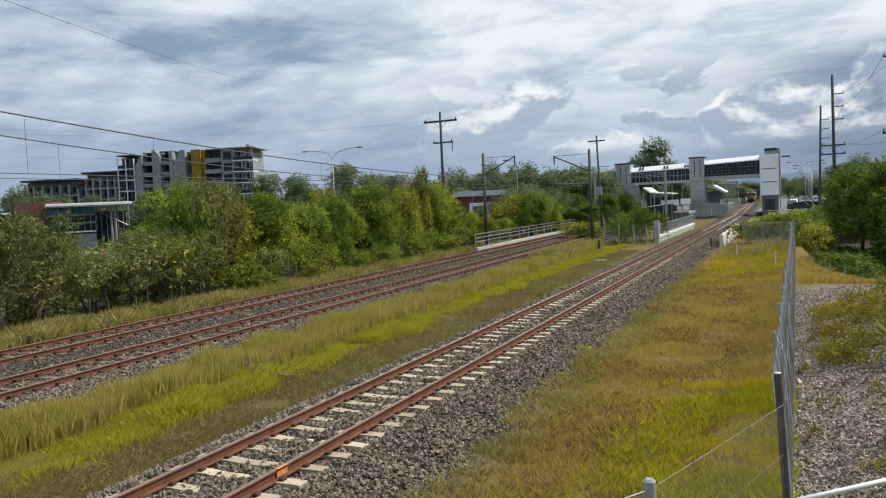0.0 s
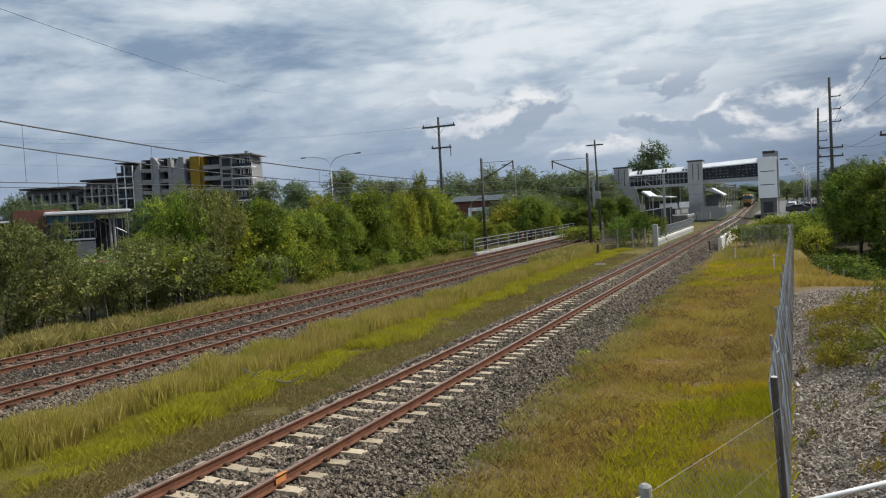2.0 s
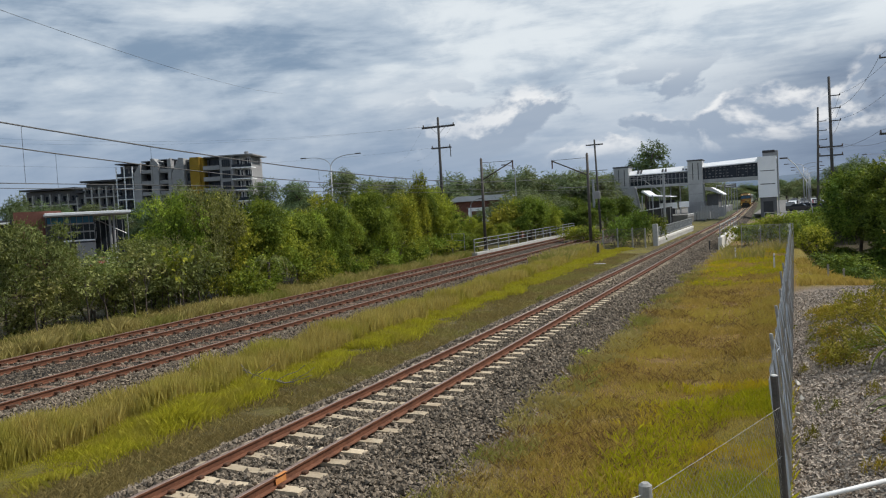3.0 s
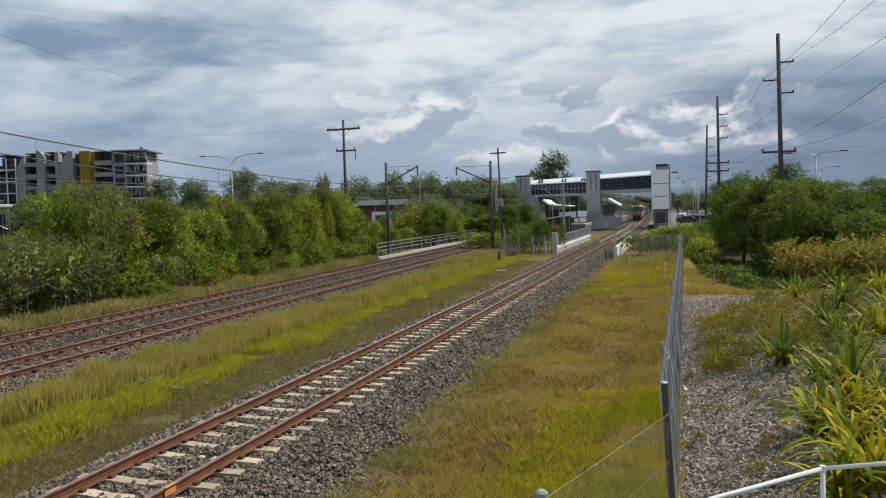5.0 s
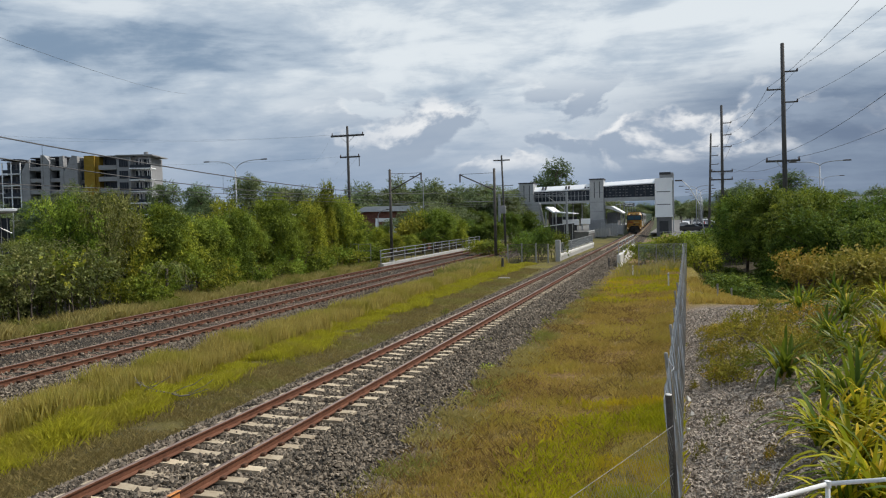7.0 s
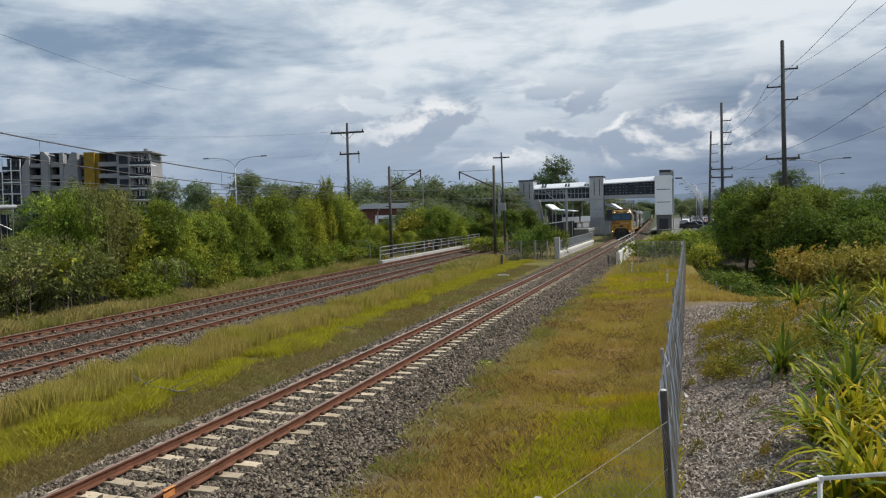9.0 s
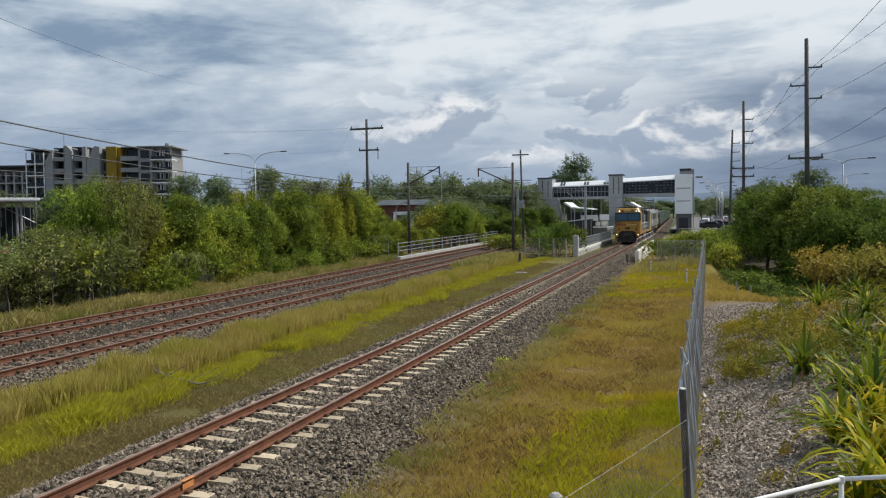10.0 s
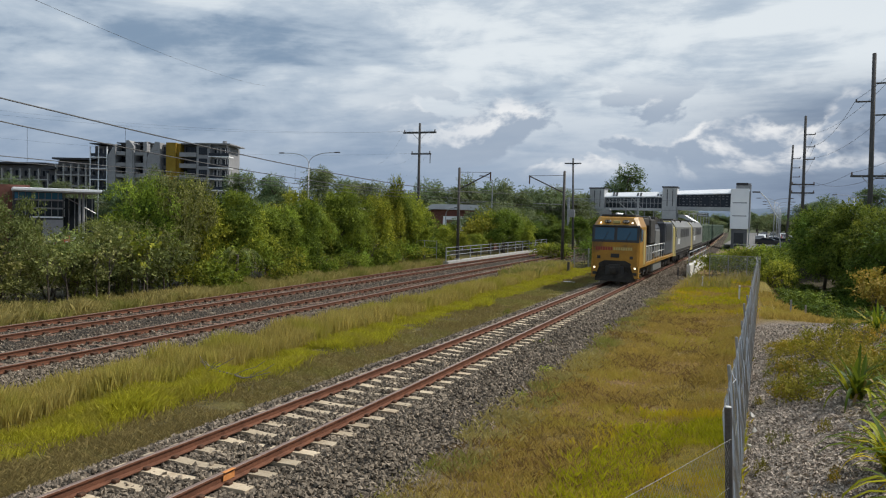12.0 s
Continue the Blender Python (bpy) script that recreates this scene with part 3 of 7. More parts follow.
GLASS = glassy("dark_glass", (0.018, 0.022, 0.028), 0.1, 0.3)
BLUEGLASS = glassy("blue_tinted_glass", (0.03, 0.13, 0.22), 0.12, 0.3)
ASPHALT = surface("asphalt", (0.14, 0.135, 0.13), (0.22, 0.21, 0.205), 1.5, 0.9, 0.15, stain=(0.1, 0.1, 0.1))
PLATFORM = surface("platform_concrete", (0.13, 0.125, 0.12), (0.20, 0.195, 0.185), 1, 0.9, 0.1)
WHITEPAINT = surface("white_paint", (0.70, 0.70, 0.68), (0.80, 0.80, 0.78), 6, 0.45, 0.05, stain=(0.5, 0.49, 0.46))
WIREMESH = surface("galvanised_wire", (0.34, 0.35, 0.36), (0.50, 0.51, 0.52), 9, 0.45, 0, metal=0.6)
POSTGREY = surface("weathered_post", (0.24, 0.235, 0.22), (0.38, 0.37, 0.35), 5, 0.8, 0.15, stretch=(1, 1, 0.4))
INSUL = surface("brown_insulator", (0.08, 0.045, 0.03), (0.12, 0.07, 0.05), 9, 0.3, 0)
# blue of the distant air, mixed into the hills' base colour
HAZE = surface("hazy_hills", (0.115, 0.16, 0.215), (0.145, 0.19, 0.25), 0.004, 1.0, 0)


# ---- fences ----
def chain_link(p0, p1, h0, h1, z0, z1, pitch=0.058, r=0.0023, lean=0.0):
    """Woven wires between two posts, slanting both ways."""
    s = Shape()
    p0, p1 = Vector(p0), Vector(p1)
    L = (p1 - p0).length
    n = int(L / pitch)
    hh = (h0 + h1) / 2
    run = hh

    def at(u, v):
        u = min(max(u, 0), L) / L
        base = z0 + (z1 - z0) * u
        h = h0 + (h1 - h0) * u
        p = p0.lerp(p1, u)
        return Vector((p.x - lean * v + 0.012 * math.sin(u * 17) * v, p.y, base + 0.03 + (h - 0.05) * v))

    for i in range(-int(run / pitch), n + int(run / pitch)):
        for way in (1, -1):
            u0 = i * pitch
            u1 = u0 + way * run
            lo, hi = 0.0, 1.0
            if way > 0:
                lo, hi = max(0, -u0 / run), min(1, (L - u0) / run)
            else:
                lo, hi = max(0, (u0 - L) / run), min(1, u0 / run)
            if hi - lo < 0.02:
                continue
            a, b = at(u0 + (u1 - u0) * lo, lo), at(u0 + (u1 - u0) * hi, hi)
            s.tube(a, b, r, r, 3, caps=False)
    return s


def build_fences():
    f = thing("chain_link_fence", "grey galvanised chain-link fence with leaning steel posts", "fence")
    rnd = random.Random(3)
    ys = [9.76, 12.9, 16.1, 19.4, 22.8, 26.3, 29.8, 33.4, 37.0, 40.6, 44.2, 47.8, 51.4, 55.0, 58.2, 61.0]
    tops = []
    for i, y in enumerate(ys):
        x = fence_x(y)
        z = ground_z(x, y)
        lean = rnd.uniform(-0.03, 0.03) if i else 0.10
        top = 1.60 if i == 0 else z + 1.86 + rnd.uniform(-0.05, 0.06)
        r = 0.042 if i == 0 else 0.03
        part("post", Shape().tube((x, y, z - 0.1), (x - 0.19 + lean, y, top), r * 1.1, r, 10), DARKSTEEL if i == 0 else POSTGREY, f, "weathered round corner post" if i == 0 else "")
        part("post_cap", Shape().tube((x - 0.19 + lean, y, top), (x - 0.19 + lean, y, top + 0.012), r, r * 0.8, 10), WHITECONC if i == 0 else POSTGREY, f)
        tops.append((x, y, z, top))
    for a, b in zip(tops, tops[1:]):
        m = chain_link((a[0] + 0.035, a[1], 0), (b[0] + 0.035, b[1], 0), a[3] - a[2] - 0.06, b[3] - b[2] - 0.06, a[2], b[2], lean=0.19)
        part("wire_mesh", m, WIREMESH, f, kind="stuff")
        w = Shape()
        for fr in (0.97, 0.5, 0.06):
            mid = ((a[0] + b[0]) / 2 + 0.035 - 0.19 * fr, (a[1] + b[1]) / 2, ((a[2] + b[2]) / 2 + fr * 1.78) - 0.03)
            w.path([(a[0] + 0.035 - 0.19 * fr, a[1], a[2] + fr * (a[3] - a[2])), mid, (b[0] + 0.035 - 0.19 * fr, b[1], b[2] + fr * (b[3] - b[2]))], 0.004, 4)
        part("strain_wire", w, WIREMESH, f)
    part("loose_wire", Shape().path([(-0.20, 12.7, 1.52), (-0.14, 11.4, 1.66), (-0.10, 10.4, 1.82), (-0.13, 9.9, 1.86), (-0.18, 9.88, 1.79), (-0.20, 9.86, 1.70), (-0.18, 9.82, 1.62)], 0.005, 5), WIREMESH, f, "curled loose wire end")
    # the short return towards the path, lower and see-through
    g = thing("wire_fence", "low thin wire fence with a round grey end post", "fence")
    px, py = -1.07, 6.08
    zb = ground_z(px, py)
    part("post", Shape().tube((px, py, zb - 0.2), (px, py, 1.50), 0.055, 0.052, 12).tube((px, py, 1.50), (px, py, 1.52), 0.052, 0.03, 12), POSTGREY, g, "round grey timber post")
    a, b = (fence_x(9.7) - 0.04, 9.7), (px, py)
    zt = ground_z(*a)
    part("barbed_wire", Shape().path([(a[0], a[1], 1.24), ((a[0] + b[0]) / 2, (a[1] + b[1]) / 2, 1.33), (b[0], b[1], 1.43)], 0.0032, 5), POSTGREY, g, "sagging barbed wire")
    part("strain_wire", Shape().path([(a[0], a[1], 0.66), (b[0], b[1], 0.82)], 0.0018, 4), WIREMESH, g)
    part("wire_mesh", chain_link((b[0], b[1], 0), (a[0], a[1], 0), 1.42 - zb, 1.24 - zt, zb, zt, 0.10, 0.0012), POSTGREY, g, kind="stuff")
    q = (-2.3, 2.6)
    part("barbed_wire", Shape().path([(px, py, 1.43), (q[0], q[1], 1.9)], 0.005, 5), WIREMESH, g)
    # fence across the end of the field
    c = thing("chain_link_fence", "chain-link fence panel closing the end of the field", "fence")
    xs = [-2.9, -1.6, -0.3, 0.58]
    for x in xs:
        part("post", Shape().tube((x, 61.2, -0.5), (x, 61.2, 1.52), 0.03, 0.03, 8), POSTGREY, c)
    for x0, x1 in zip(xs, xs[1:]):
        part("wire_mesh", chain_link((x0, 61.2, 0), (x1, 61.2, 0), 1.85, 1.85, -0.38, -0.38), WIREMESH, c, kind="stuff")
    part("top_rail", Shape().tube((xs[0], 61.2, 1.48), (xs[-1], 61.2, 1.48), 0.02, 0.02, 6), POSTGREY, c)
    part("gate_strip", Shape().box(0.30, 61.10, 0.55, 0.40, 61.14, 1.45, c=0.01), WHITEPAINT, c, "white reflector strip")
    for x, y, h in ((-0.55, 45.3, 0.85), (-3.02, 55.0, 0.75), (1.9, 42.0, 0.7), (2.6, 42.5, 0.65)):
        z = ground_z(x, y)
        p = thing("marker_post", "short pale marker post standing in grass", "post", group="marker posts")
        part("shaft", Shape().box(x - 0.045, y - 0.03, z - 0.1, x + 0.045, y + 0.03, z + h, c=0.01), WHITECONC if x < 1 else POSTGREY, p)
        part("band", Shape().box(x - 0.052, y - 0.032, z + h * 0.8, x + 0.052, y + 0.032, z + h * 0.88), POSTGREY, p)
    # white handrail at the foot of the path
    h = thing("handrail", "white painted tubular steel handrail", "handrail")
    r = 0.018
    a, b, d = (-0.35, 5.46, 1.57), (1.10, 6.80, 1.60), (3.4, 8.04, 1.53)
    part("rail", Shape().tube(a, b, r, r, 12).tube(b, d, r, r, 12), WHITEPAINT, h, smooth=True)
    for p in (b, (2.6, 7.6, 1.55), (-0.3, 5.5, 1.57)):
        part("post", Shape().tube((p[0], p[1], ground_z(p[0], p[1]) - 0.1), p, 0.02, 0.02, 10), WHITEPAINT, h, smooth=True)
    part("elbow", Shape().tube((b[0], b[1], b[2] - 0.03), (b[0], b[1], b[2] + 0.024), 0.027, 0.024, 12), WHITEPAINT, h)


build_fences()


# ---- bridge walls ----
def build_bridge():
    w = thing("bridge_parapet", "white concrete bridge wall with grey steel railing", "parapet")
    x = -4.65
    part("wall", Shape().box(x - 0.15, 64.6, -1.2, x + 0.15, 88, 0.52, c=0.03), WHITECONC, w)
    for y in (64.7, 69.4, 74.0, 78.7, 83.4, 87.9):
        part("post", Shape().box(x - 0.04, y - 0.04, 0.5, x + 0.04, y + 0.04, 1.52, c=0.008), STEELGREY, w)
    for z in (1.50, 1.05):
        part("rail", Shape().tube((x, 64.6, z), (x, 88, z), 0.035, 0.035, 8), STEELGREY, w)
    part("marker", Shape().box(x - 0.75, 63.6, -0.6, x - 0.66, 63.66, 0.35).box(x - 0.76, 63.58, 0.0, x - 0.65, 63.59, 0.12), DARKGREY, w, "black and white edge marker")
    w = thing("bridge_parapet", "pale concrete kerb with grey barred steel railing", "parapet")
    x = -10.8
    part("kerb", Shape().box(x - 0.2, 73, -0.08, x + 0.2, 104, 0.18, c=0.03), WHITECONC, w)
    part("footing", Shape().box(x - 0.16, 73.05, -1.0, x + 0.16, 103.9, -0.08), CONCRETE, w)
    part("end_post", Shape().box(x - 0.22, 72.6, -0.5, x + 0.22, 73.1, 1.55, c=0.02), CONCRETE, w)
    for z in (0.32, 1.15):
        part("rail", Shape().box(x - 0.03, 73.1, z, x + 0.03, 103.8, z + 0.06), STEELGREY, w)
    for k in range(11):
        y = 73.2 + k * 3.05
        part("post", Shape().box(x - 0.04, y - 0.04, 0.1, x + 0.04, y + 0.04, 1.22, c=0.008), STEELGREY, w)
    bar = Shape().box(-0.011, -0.011, 0.36, 0.011, 0.011, 1.16).mesh("bar", STEELGREY)
    for k in range(205):
        part("bar", bar, None, w).location = (x, 73.3 + k * 0.148, 0)
    # dark mesh fence and old posts between the lines at the bridge end
    f = thing("mesh_fence", "dark mesh fence with weathered posts between the lines", "fence")
    for px, h in ((-14.9, 1.7), (-13.6, 1.8), (-12.3, 1.8), (-11.2, 1.7)):
        part("post", Shape().box(px - 0.06, 69.4, -0.6, px + 0.06, 69.52, -0.4 + h, c=0.01), POSTGREY, f)
    for z in (0.1, 0.7, 1.3):
        part("rail", Shape().tube((-14.9, 69.46, z), (-11.2, 69.46, z), 0.02, 0.02, 6), DARKSTEEL, f)
    part("wire_mesh", chain_link((-14.9, 69.46, 0), (-11.2, 69.46, 0), 1.75, 1.75, -0.45, -0.45, 0.06, 0.004), DARKSTEEL, f, kind="stuff")
    s = thing("stump", "dark weathered timber stump in long grass", "stump")
    part("body", Shape().tube((-13.9, 62.5, -0.5), (-13.85, 62.5, 0.45), 0.13, 0.10, 8), TIMBER, s)
    part("cap", Shape().tube((-13.85, 62.5, 0.45), (-13.85, 62.5, 0.47), 0.10, 0.07, 8), TIMBER, s)
    o = tagged(part("drain_cover", Shape().box(-11.9, 52.0, -0.42, -11.1, 52.3, -0.34, c=0.03), CONCRETE), "pale concrete drain cover in grass", "drain cover")
    # outer wall of the pair of lines
    w = thing("bridge_parapet", "concrete kerb with grey pipe railing beside the far line", "parapet")
    kerb, rails, n = Shape(), [Shape(), Shape(), Shape()], 12

    def wall_x(y):
        return far_a(y) - 2.55 - 0.012 * max(0, y - 64)

    pts = [(wall_x(64 + 3.6 * i), 64 + 3.6 * i) for i in range(n + 1)]
    for r, z in zip(rails, (0.48, 0.82, 1.15)):
        r.path([(x, y, z) for x, y in pts], 0.03, 6)
    ring = [(x + dx, y, z) for x, y in pts for dx, z in ((-.25, -1), (.25, -1), (.25, -0.06), (-.25, -0.06))]
    kerb.add(ring, [(4 * i + k, 4 * i + (k + 1) % 4, 4 * i + 4 + (k + 1) % 4, 4 * i + 4 + k) for i in range(n) for k in range(4)] + [(3, 2, 1, 0), (4 * n, 4 * n + 1, 4 * n + 2, 4 * n + 3)])
    part("kerb", kerb, CONCRETE, w)
    for r in rails:
        part("rail", r, STEELGREY, w)
    for x, y in pts:
        part("post", Shape().box(x - 0.04, y - 0.04, -0.1, x + 0.04, y + 0.04, 1.18), STEELGREY, w)
    f = thing("pipe_fence", "grey pipe fence with posts at the road edge", "fence")
    for z in (0.5, 1.1, 1.7):
        part("rail", Shape().tube((-30.5, 66, z), (-26.2, 64.2, z), 0.025, 0.025, 6), STEELGREY, f)
    for k in range(4):
        x, y = -30.5 + 1.43 * k, 66 - 0.6 * k
        part("post", Shape().tube((x, y, -0.6), (x, y, 1.75), 0.03, 0.03, 6), STEELGREY, f)


build_bridge()


# ---- masts, poles and wires ----
def sag(a, b, d, n=12):
    a, b = Vector(a), Vector(b)
    return [a.lerp(b, i / n) - Vector((0, 0, d * 4 * (i / n) * (1 - i / n))) for i in range(n + 1)]


def cable(parent, pts, r, name="cable"):
    return part(name, Shape().path(pts, r, 4), CABLE, parent)


def build_masts():
    def mast(x, y, top, side, reach, label):
        m = thing("overhead_line_mast", label, "mast", group="overhead line masts")
        part("pole", Shape().tube((x, y, -0.6), (x, y, top), 0.145, 0.115, 14), DARKSTEEL, m, smooth=True)
        part("cap", Shape().tube((x, y, top), (x, y, top + 0.08), 0.12, 0.05, 12), DARKSTEEL, m)
        ex = x + side * reach
        part("tie", Shape().tube((x, y, top - 0.35), (ex, y, top - 0.38), 0.02, 0.02, 6), DARKSTEEL, m)
        part("cantilever", Shape().tube((x, y, top - 1.95), (ex, y, top - 0.42), 0.06, 0.055, 8), DARKSTEEL, m)
        part("insulator", Shape().tube((ex, y, top - 0.35), (ex, y, top - 1.15), 0.07, 0.06, 8), INSUL, m)
        part("registration_arm", Shape().tube((x, y, 5.3), (ex - side * 0.4, y, 5.35), 0.022, 0.022, 6), STEELGREY, m)
        part("base_collar", Shape().tube((x, y, -0.6), (x, y, 0.05), 0.3, 0.28, 12), CONCRETE, m)
        return m

    mast(-25.45, 67.5, 8.43, 1, 3.05, "slender dark overhead line mast beside the far line")
    mast(-16.25, 70.5, 8.31, -1, 3.3, "slender dark overhead line mast between the lines")
    # the droppers and wires over both electrified lines
    for cx, mz in ((far_b, 6.44), (far_a, 6.6)):
        w = thing("catenary", "dark overhead contact wire with droppers over the line", "overhead wire")

        def mess(y):
            return 5.53 + (mz - 5.55) * ((y - 42) / 28) ** 2

        ys = steps(6, 70, 4)
        cable(w, [(cx(y), y, mess(y)) for y in ys], 0.019, "messenger_wire")
        cable(w, [(cx(6), 6, 5.02 if cx is far_b else 5.2), (cx(70), 70, 5.1)], 0.011, "contact_wire")
        for y in (13.5, 17.9, 22.5, 27.5, 33, 39, 45, 51, 57, 63):
            cable(w, [(cx(y), y, mess(y)), (cx(y), y, 5.05)], 0.006, "dropper")
        pts = sag((cx(70), 70, mz), (cx(121), 121, 6.9), 0.9)
        cable(w, pts, 0.014, "messenger_wire")
        cable(w, [(cx(70), 70, 5.1), (cx(121), 121, 5.3)], 0.011, "contact_wire")
    # portal over the pair of lines
    g = thing("signal_gantry", "grey steel lattice portal over the pair of lines", "gantry")
    for x in (-26.9, -16.3):
        part("leg", Shape().box(x - 0.16, 119.85, -0.5, x + 0.16, 120.15, 7.5), STEELGREY, g)
    for z in (6.95, 7.32):
        part("chord", Shape().box(-27.4, 119.94, z, -16, 120.06, z + 0.06), STEELGREY, g)
    br = Shape()
    for k in range(12):
        x = -26.9 + k * 0.88
        br.tube((x, 120, 7.0 if k % 2 else 7.35), (x + 0.88, 120, 7.35 if k % 2 else 7.0), 0.022, 0.022, 5)
    part("bracing", br, STEELGREY, g)
    part("knee_brace", Shape().tube((-19.2, 120, 6.85), (-16.4, 120, 4.6), 0.06, 0.06, 6), STEELGREY, g)

    # timber power poles
    def power(x, y, top, label, base=-1.5, lean=0.0, r=0.24):
        p = thing("power_pole", label, "pole", group="power poles")
        part("shaft", Shape().tube((x + lean, y, base), (x, y, top), r, r * 0.66, 12), TIMBER, p, smooth=True)
        part("cap", Shape().tube((x, y, top), (x, y, top + 0.06), r * 0.62, r * 0.4, 12), TIMBER, p)
        return p

    p = power(-43.8, 100, 16.95, "tall dark timber power pole with two crossarms")
    part("crossarm", Shape().box(-46.3, 99.85, 15.55, -41.3, 100.1, 15.8, c=0.02), TIMBER, p)
    part("crossarm", Shape().box(-45.0, 99.85, 12.6, -42.0, 100.1, 12.8, c=0.02), TIMBER, p)
    part("brace", Shape().tube((-44.9, 99.9, 15.6), (-43.8, 99.9, 14.6), 0.03, 0.03, 5).tube((-42.7, 99.9, 15.6), (-43.8, 99.9, 14.6), 0.03, 0.03, 5), STEELGREY, p)
    for x in (-46.1, -41.5, -44.9, -42.2):
        z = 15.8 if x in (-46.1, -41.5) else 12.8
        part("insulator", Shape().tube((x, 99.98, z), (x, 99.98, z + 0.3), 0.09, 0.06, 8), INSUL, p)
    part("fuse", Shape().tube((-42.1, 99.9, 12.6), (-42.1, 99.9, 11.4), 0.06, 0.06, 6), DARKSTEEL, p)
    for dz, x in ((15.9, -46.1), (15.9, -41.5), (12.9, -42.2)):
        cable(p, sag((x, 100, dz), (x - 30, 150, dz - 1), 1.2), 0.006)
        cable(p, sag((x, 100, dz), (x - 40, 60, dz - 1), 1.2), 0.006)
    p = power(-22.0, 100, 11.9, "slender dark timber pole with a transformer box", lean=0.35, r=0.16)
    part("crossarm", Shape().box(-23.1, 99.9, 11.2, -20.9, 100.05, 11.36, c=0.02), TIMBER, p)
    part("transformer_box", Shape().box(-22.3, 99.5, 4.3, -21.5, 99.85, 5.3, c=0.04), PALEGREY, p, "pale grey steel box")
    part("side_arm", Shape().box(-24.2, 99.9, 7.9, -20.5, 100.0, 8.0), STEELGREY, p)

    spec = [(8.9, 74, 18.35, "tall timber power pole with staggered arms and a crossarm"), (5.85, 112, 18.2, "tall timber power pole farther along the wire line"),
            (6.0, 150, 18.1, "leaning timber power pole at the end of the wire line")]
    ends = []
    for i, (x, y, top, label) in enumerate(spec):
        p = power(x, y, top, label, lean=0.25 if i == 0 else (0.1 if i == 1 else -0.5))
        arms = []
        for dz, side in (((2.45, 1), (3.95, -1), (5.1, 1)) if i == 0 else ((2.4, 1), (4.0, 1), (5.6, 1))):
            z = top - dz
            part("arm", Shape().box(x, y - 0.07, z - 0.06, x + side * 1.25, y + 0.07, z + 0.06, c=0.015, m=Matrix.Translation((0, 0, 0))), TIMBER, p)
            part("insulator", Shape().tube((x + side * 1.2, y, z + 0.05), (x + side * 1.2, y, z + 0.24), 0.07, 0.05, 8), INSUL, p)
            arms.append((x + side * 1.2, y, z + 0.2))
        for zz in ((top - 10.2,) if i == 0 else (top - 8.9, top - 10.0) if i == 1 else ()):
            part("crossarm", Shape().box(x - 1.4, y - 0.09, zz - 0.09, x + 1.4, y + 0.09, zz + 0.09, c=0.015), TIMBER, p)
            part("brace", Shape().tube((x - 0.6, y - .1, zz), (x, y - .1, zz - 0.7), 0.03, 0.03, 5).tube((x + 0.6, y - .1, zz), (x, y - .1, zz - 0.7), 0.03, 0.03, 5), STEELGREY, p)
            for dx in (-1.3, 1.3):
                part("insulator", Shape().tube((x + dx, y, zz + 0.08), (x + dx, y, zz + 0.35), 0.08, 0.05, 8), INSUL, p)
                arms.append((x + dx, y, zz + 0.3))
        ends.append(arms)
    near = [(14.2, 36, 17.5), (10.6, 36, 16.5), (14.4, 36, 14.9), (10.4, 36, 10.2), (14.6, 36, 10.4)]
    w = thing("power_line", "thin dark power cables slung between timber poles", "power line")
    for a, b in zip(ends[0], ends[1]):
        cable(w, sag(a, b, 0.8), 0.016)
    for a, b in zip(ends[1][:3], ends[2]):
        cable(w, sag(a, b, 0.8), 0.016)
    for a, b in zip(ends[0], near):
        cable(w, sag(a, b, 0.7), 0.016)
        c = (b[0] + 6.5, -4, b[2])
        cable(w, sag(b, c, 0.7), 0.016)
    w = thing("power_line", "very thin distant power cable against the clouds", "power line")
    cable(w, sag((-18.7, 7.6, 10.5), (-69.4, 100.0, 23.2), 0.8), 0.009)

    # street lamps
    def twin(x, y, fork, tip, reach, label, base=-1.2, ang=0.0, group="street lamps"):
        p = thing("street_lamp", label, "street lamp", group=group)
        part("pole", Shape().tube((x, y, base), (x, y, fork), 0.11, 0.07, 10), STEELGREY, p, smooth=True)
        for s in (-1, 1):
            pts = []
            for i in range(9):
                f = i / 8
                pts.append(Vector((x + s * reach * (f ** 1.5), y + ang * s * f, fork + (tip - fork) * (1 - (1 - f) ** 2.6))))
            part("arm", Shape().path(pts, 0.045, 7), STEELGREY, p)
            e = pts[-1]
            part("lamp_head", Shape().box(e.x - 0.1 if s > 0 else e.x - 0.75, e.y - 0.14, e.z - 0.05, e.x + 0.75 if s > 0 else e.x + 0.1, e.y + 0.14, e.z + 0.09, c=0.03), DARKSTEEL, p)
        return p

    twin(-58.6, 95, 11.1, 12.55, 4.2, "grey twin-arm street lamp rising behind the trees")
    twin(16.0, 100, 8.9, 9.45, 2.6, "grey twin-arm street lamp beyond the trees")
    twin(27, 165, 9.5, 10.2, 3.0, "distant twin-arm car park lamp")
    twin(17.5, 165, 9.4, 10.0, 3.0, "distant twin-arm car park lamp")
    for i in range(9):
        y = 165 + 24 * i
        twin(3.2 + 0.035 * (y - 150) + 0.6 * (i % 2), y, 8.6, 9.2, 2.6, "slim grey car park lamp in a row", base=0, group="car park lamps")
    p = thing("street_lamp", "white single-arm lamp beside the station", "street lamp", group="street lamps")
    part("pole", Shape().tube((3.55, 110, 0), (2.9, 110, 4.9), 0.08, 0.06, 8), STEELGREY, p)
    part("arm", Shape().path([(2.9, 110, 4.9), (1.6, 110, 7.2), (0.7, 110, 8.15)], 0.06, 7), WHITEPAINT, p)
    part("lamp_head", Shape().box(-0.25, 109.8, 8.1, 0.7, 110.2, 8.28, c=0.03), DARKSTEEL, p)
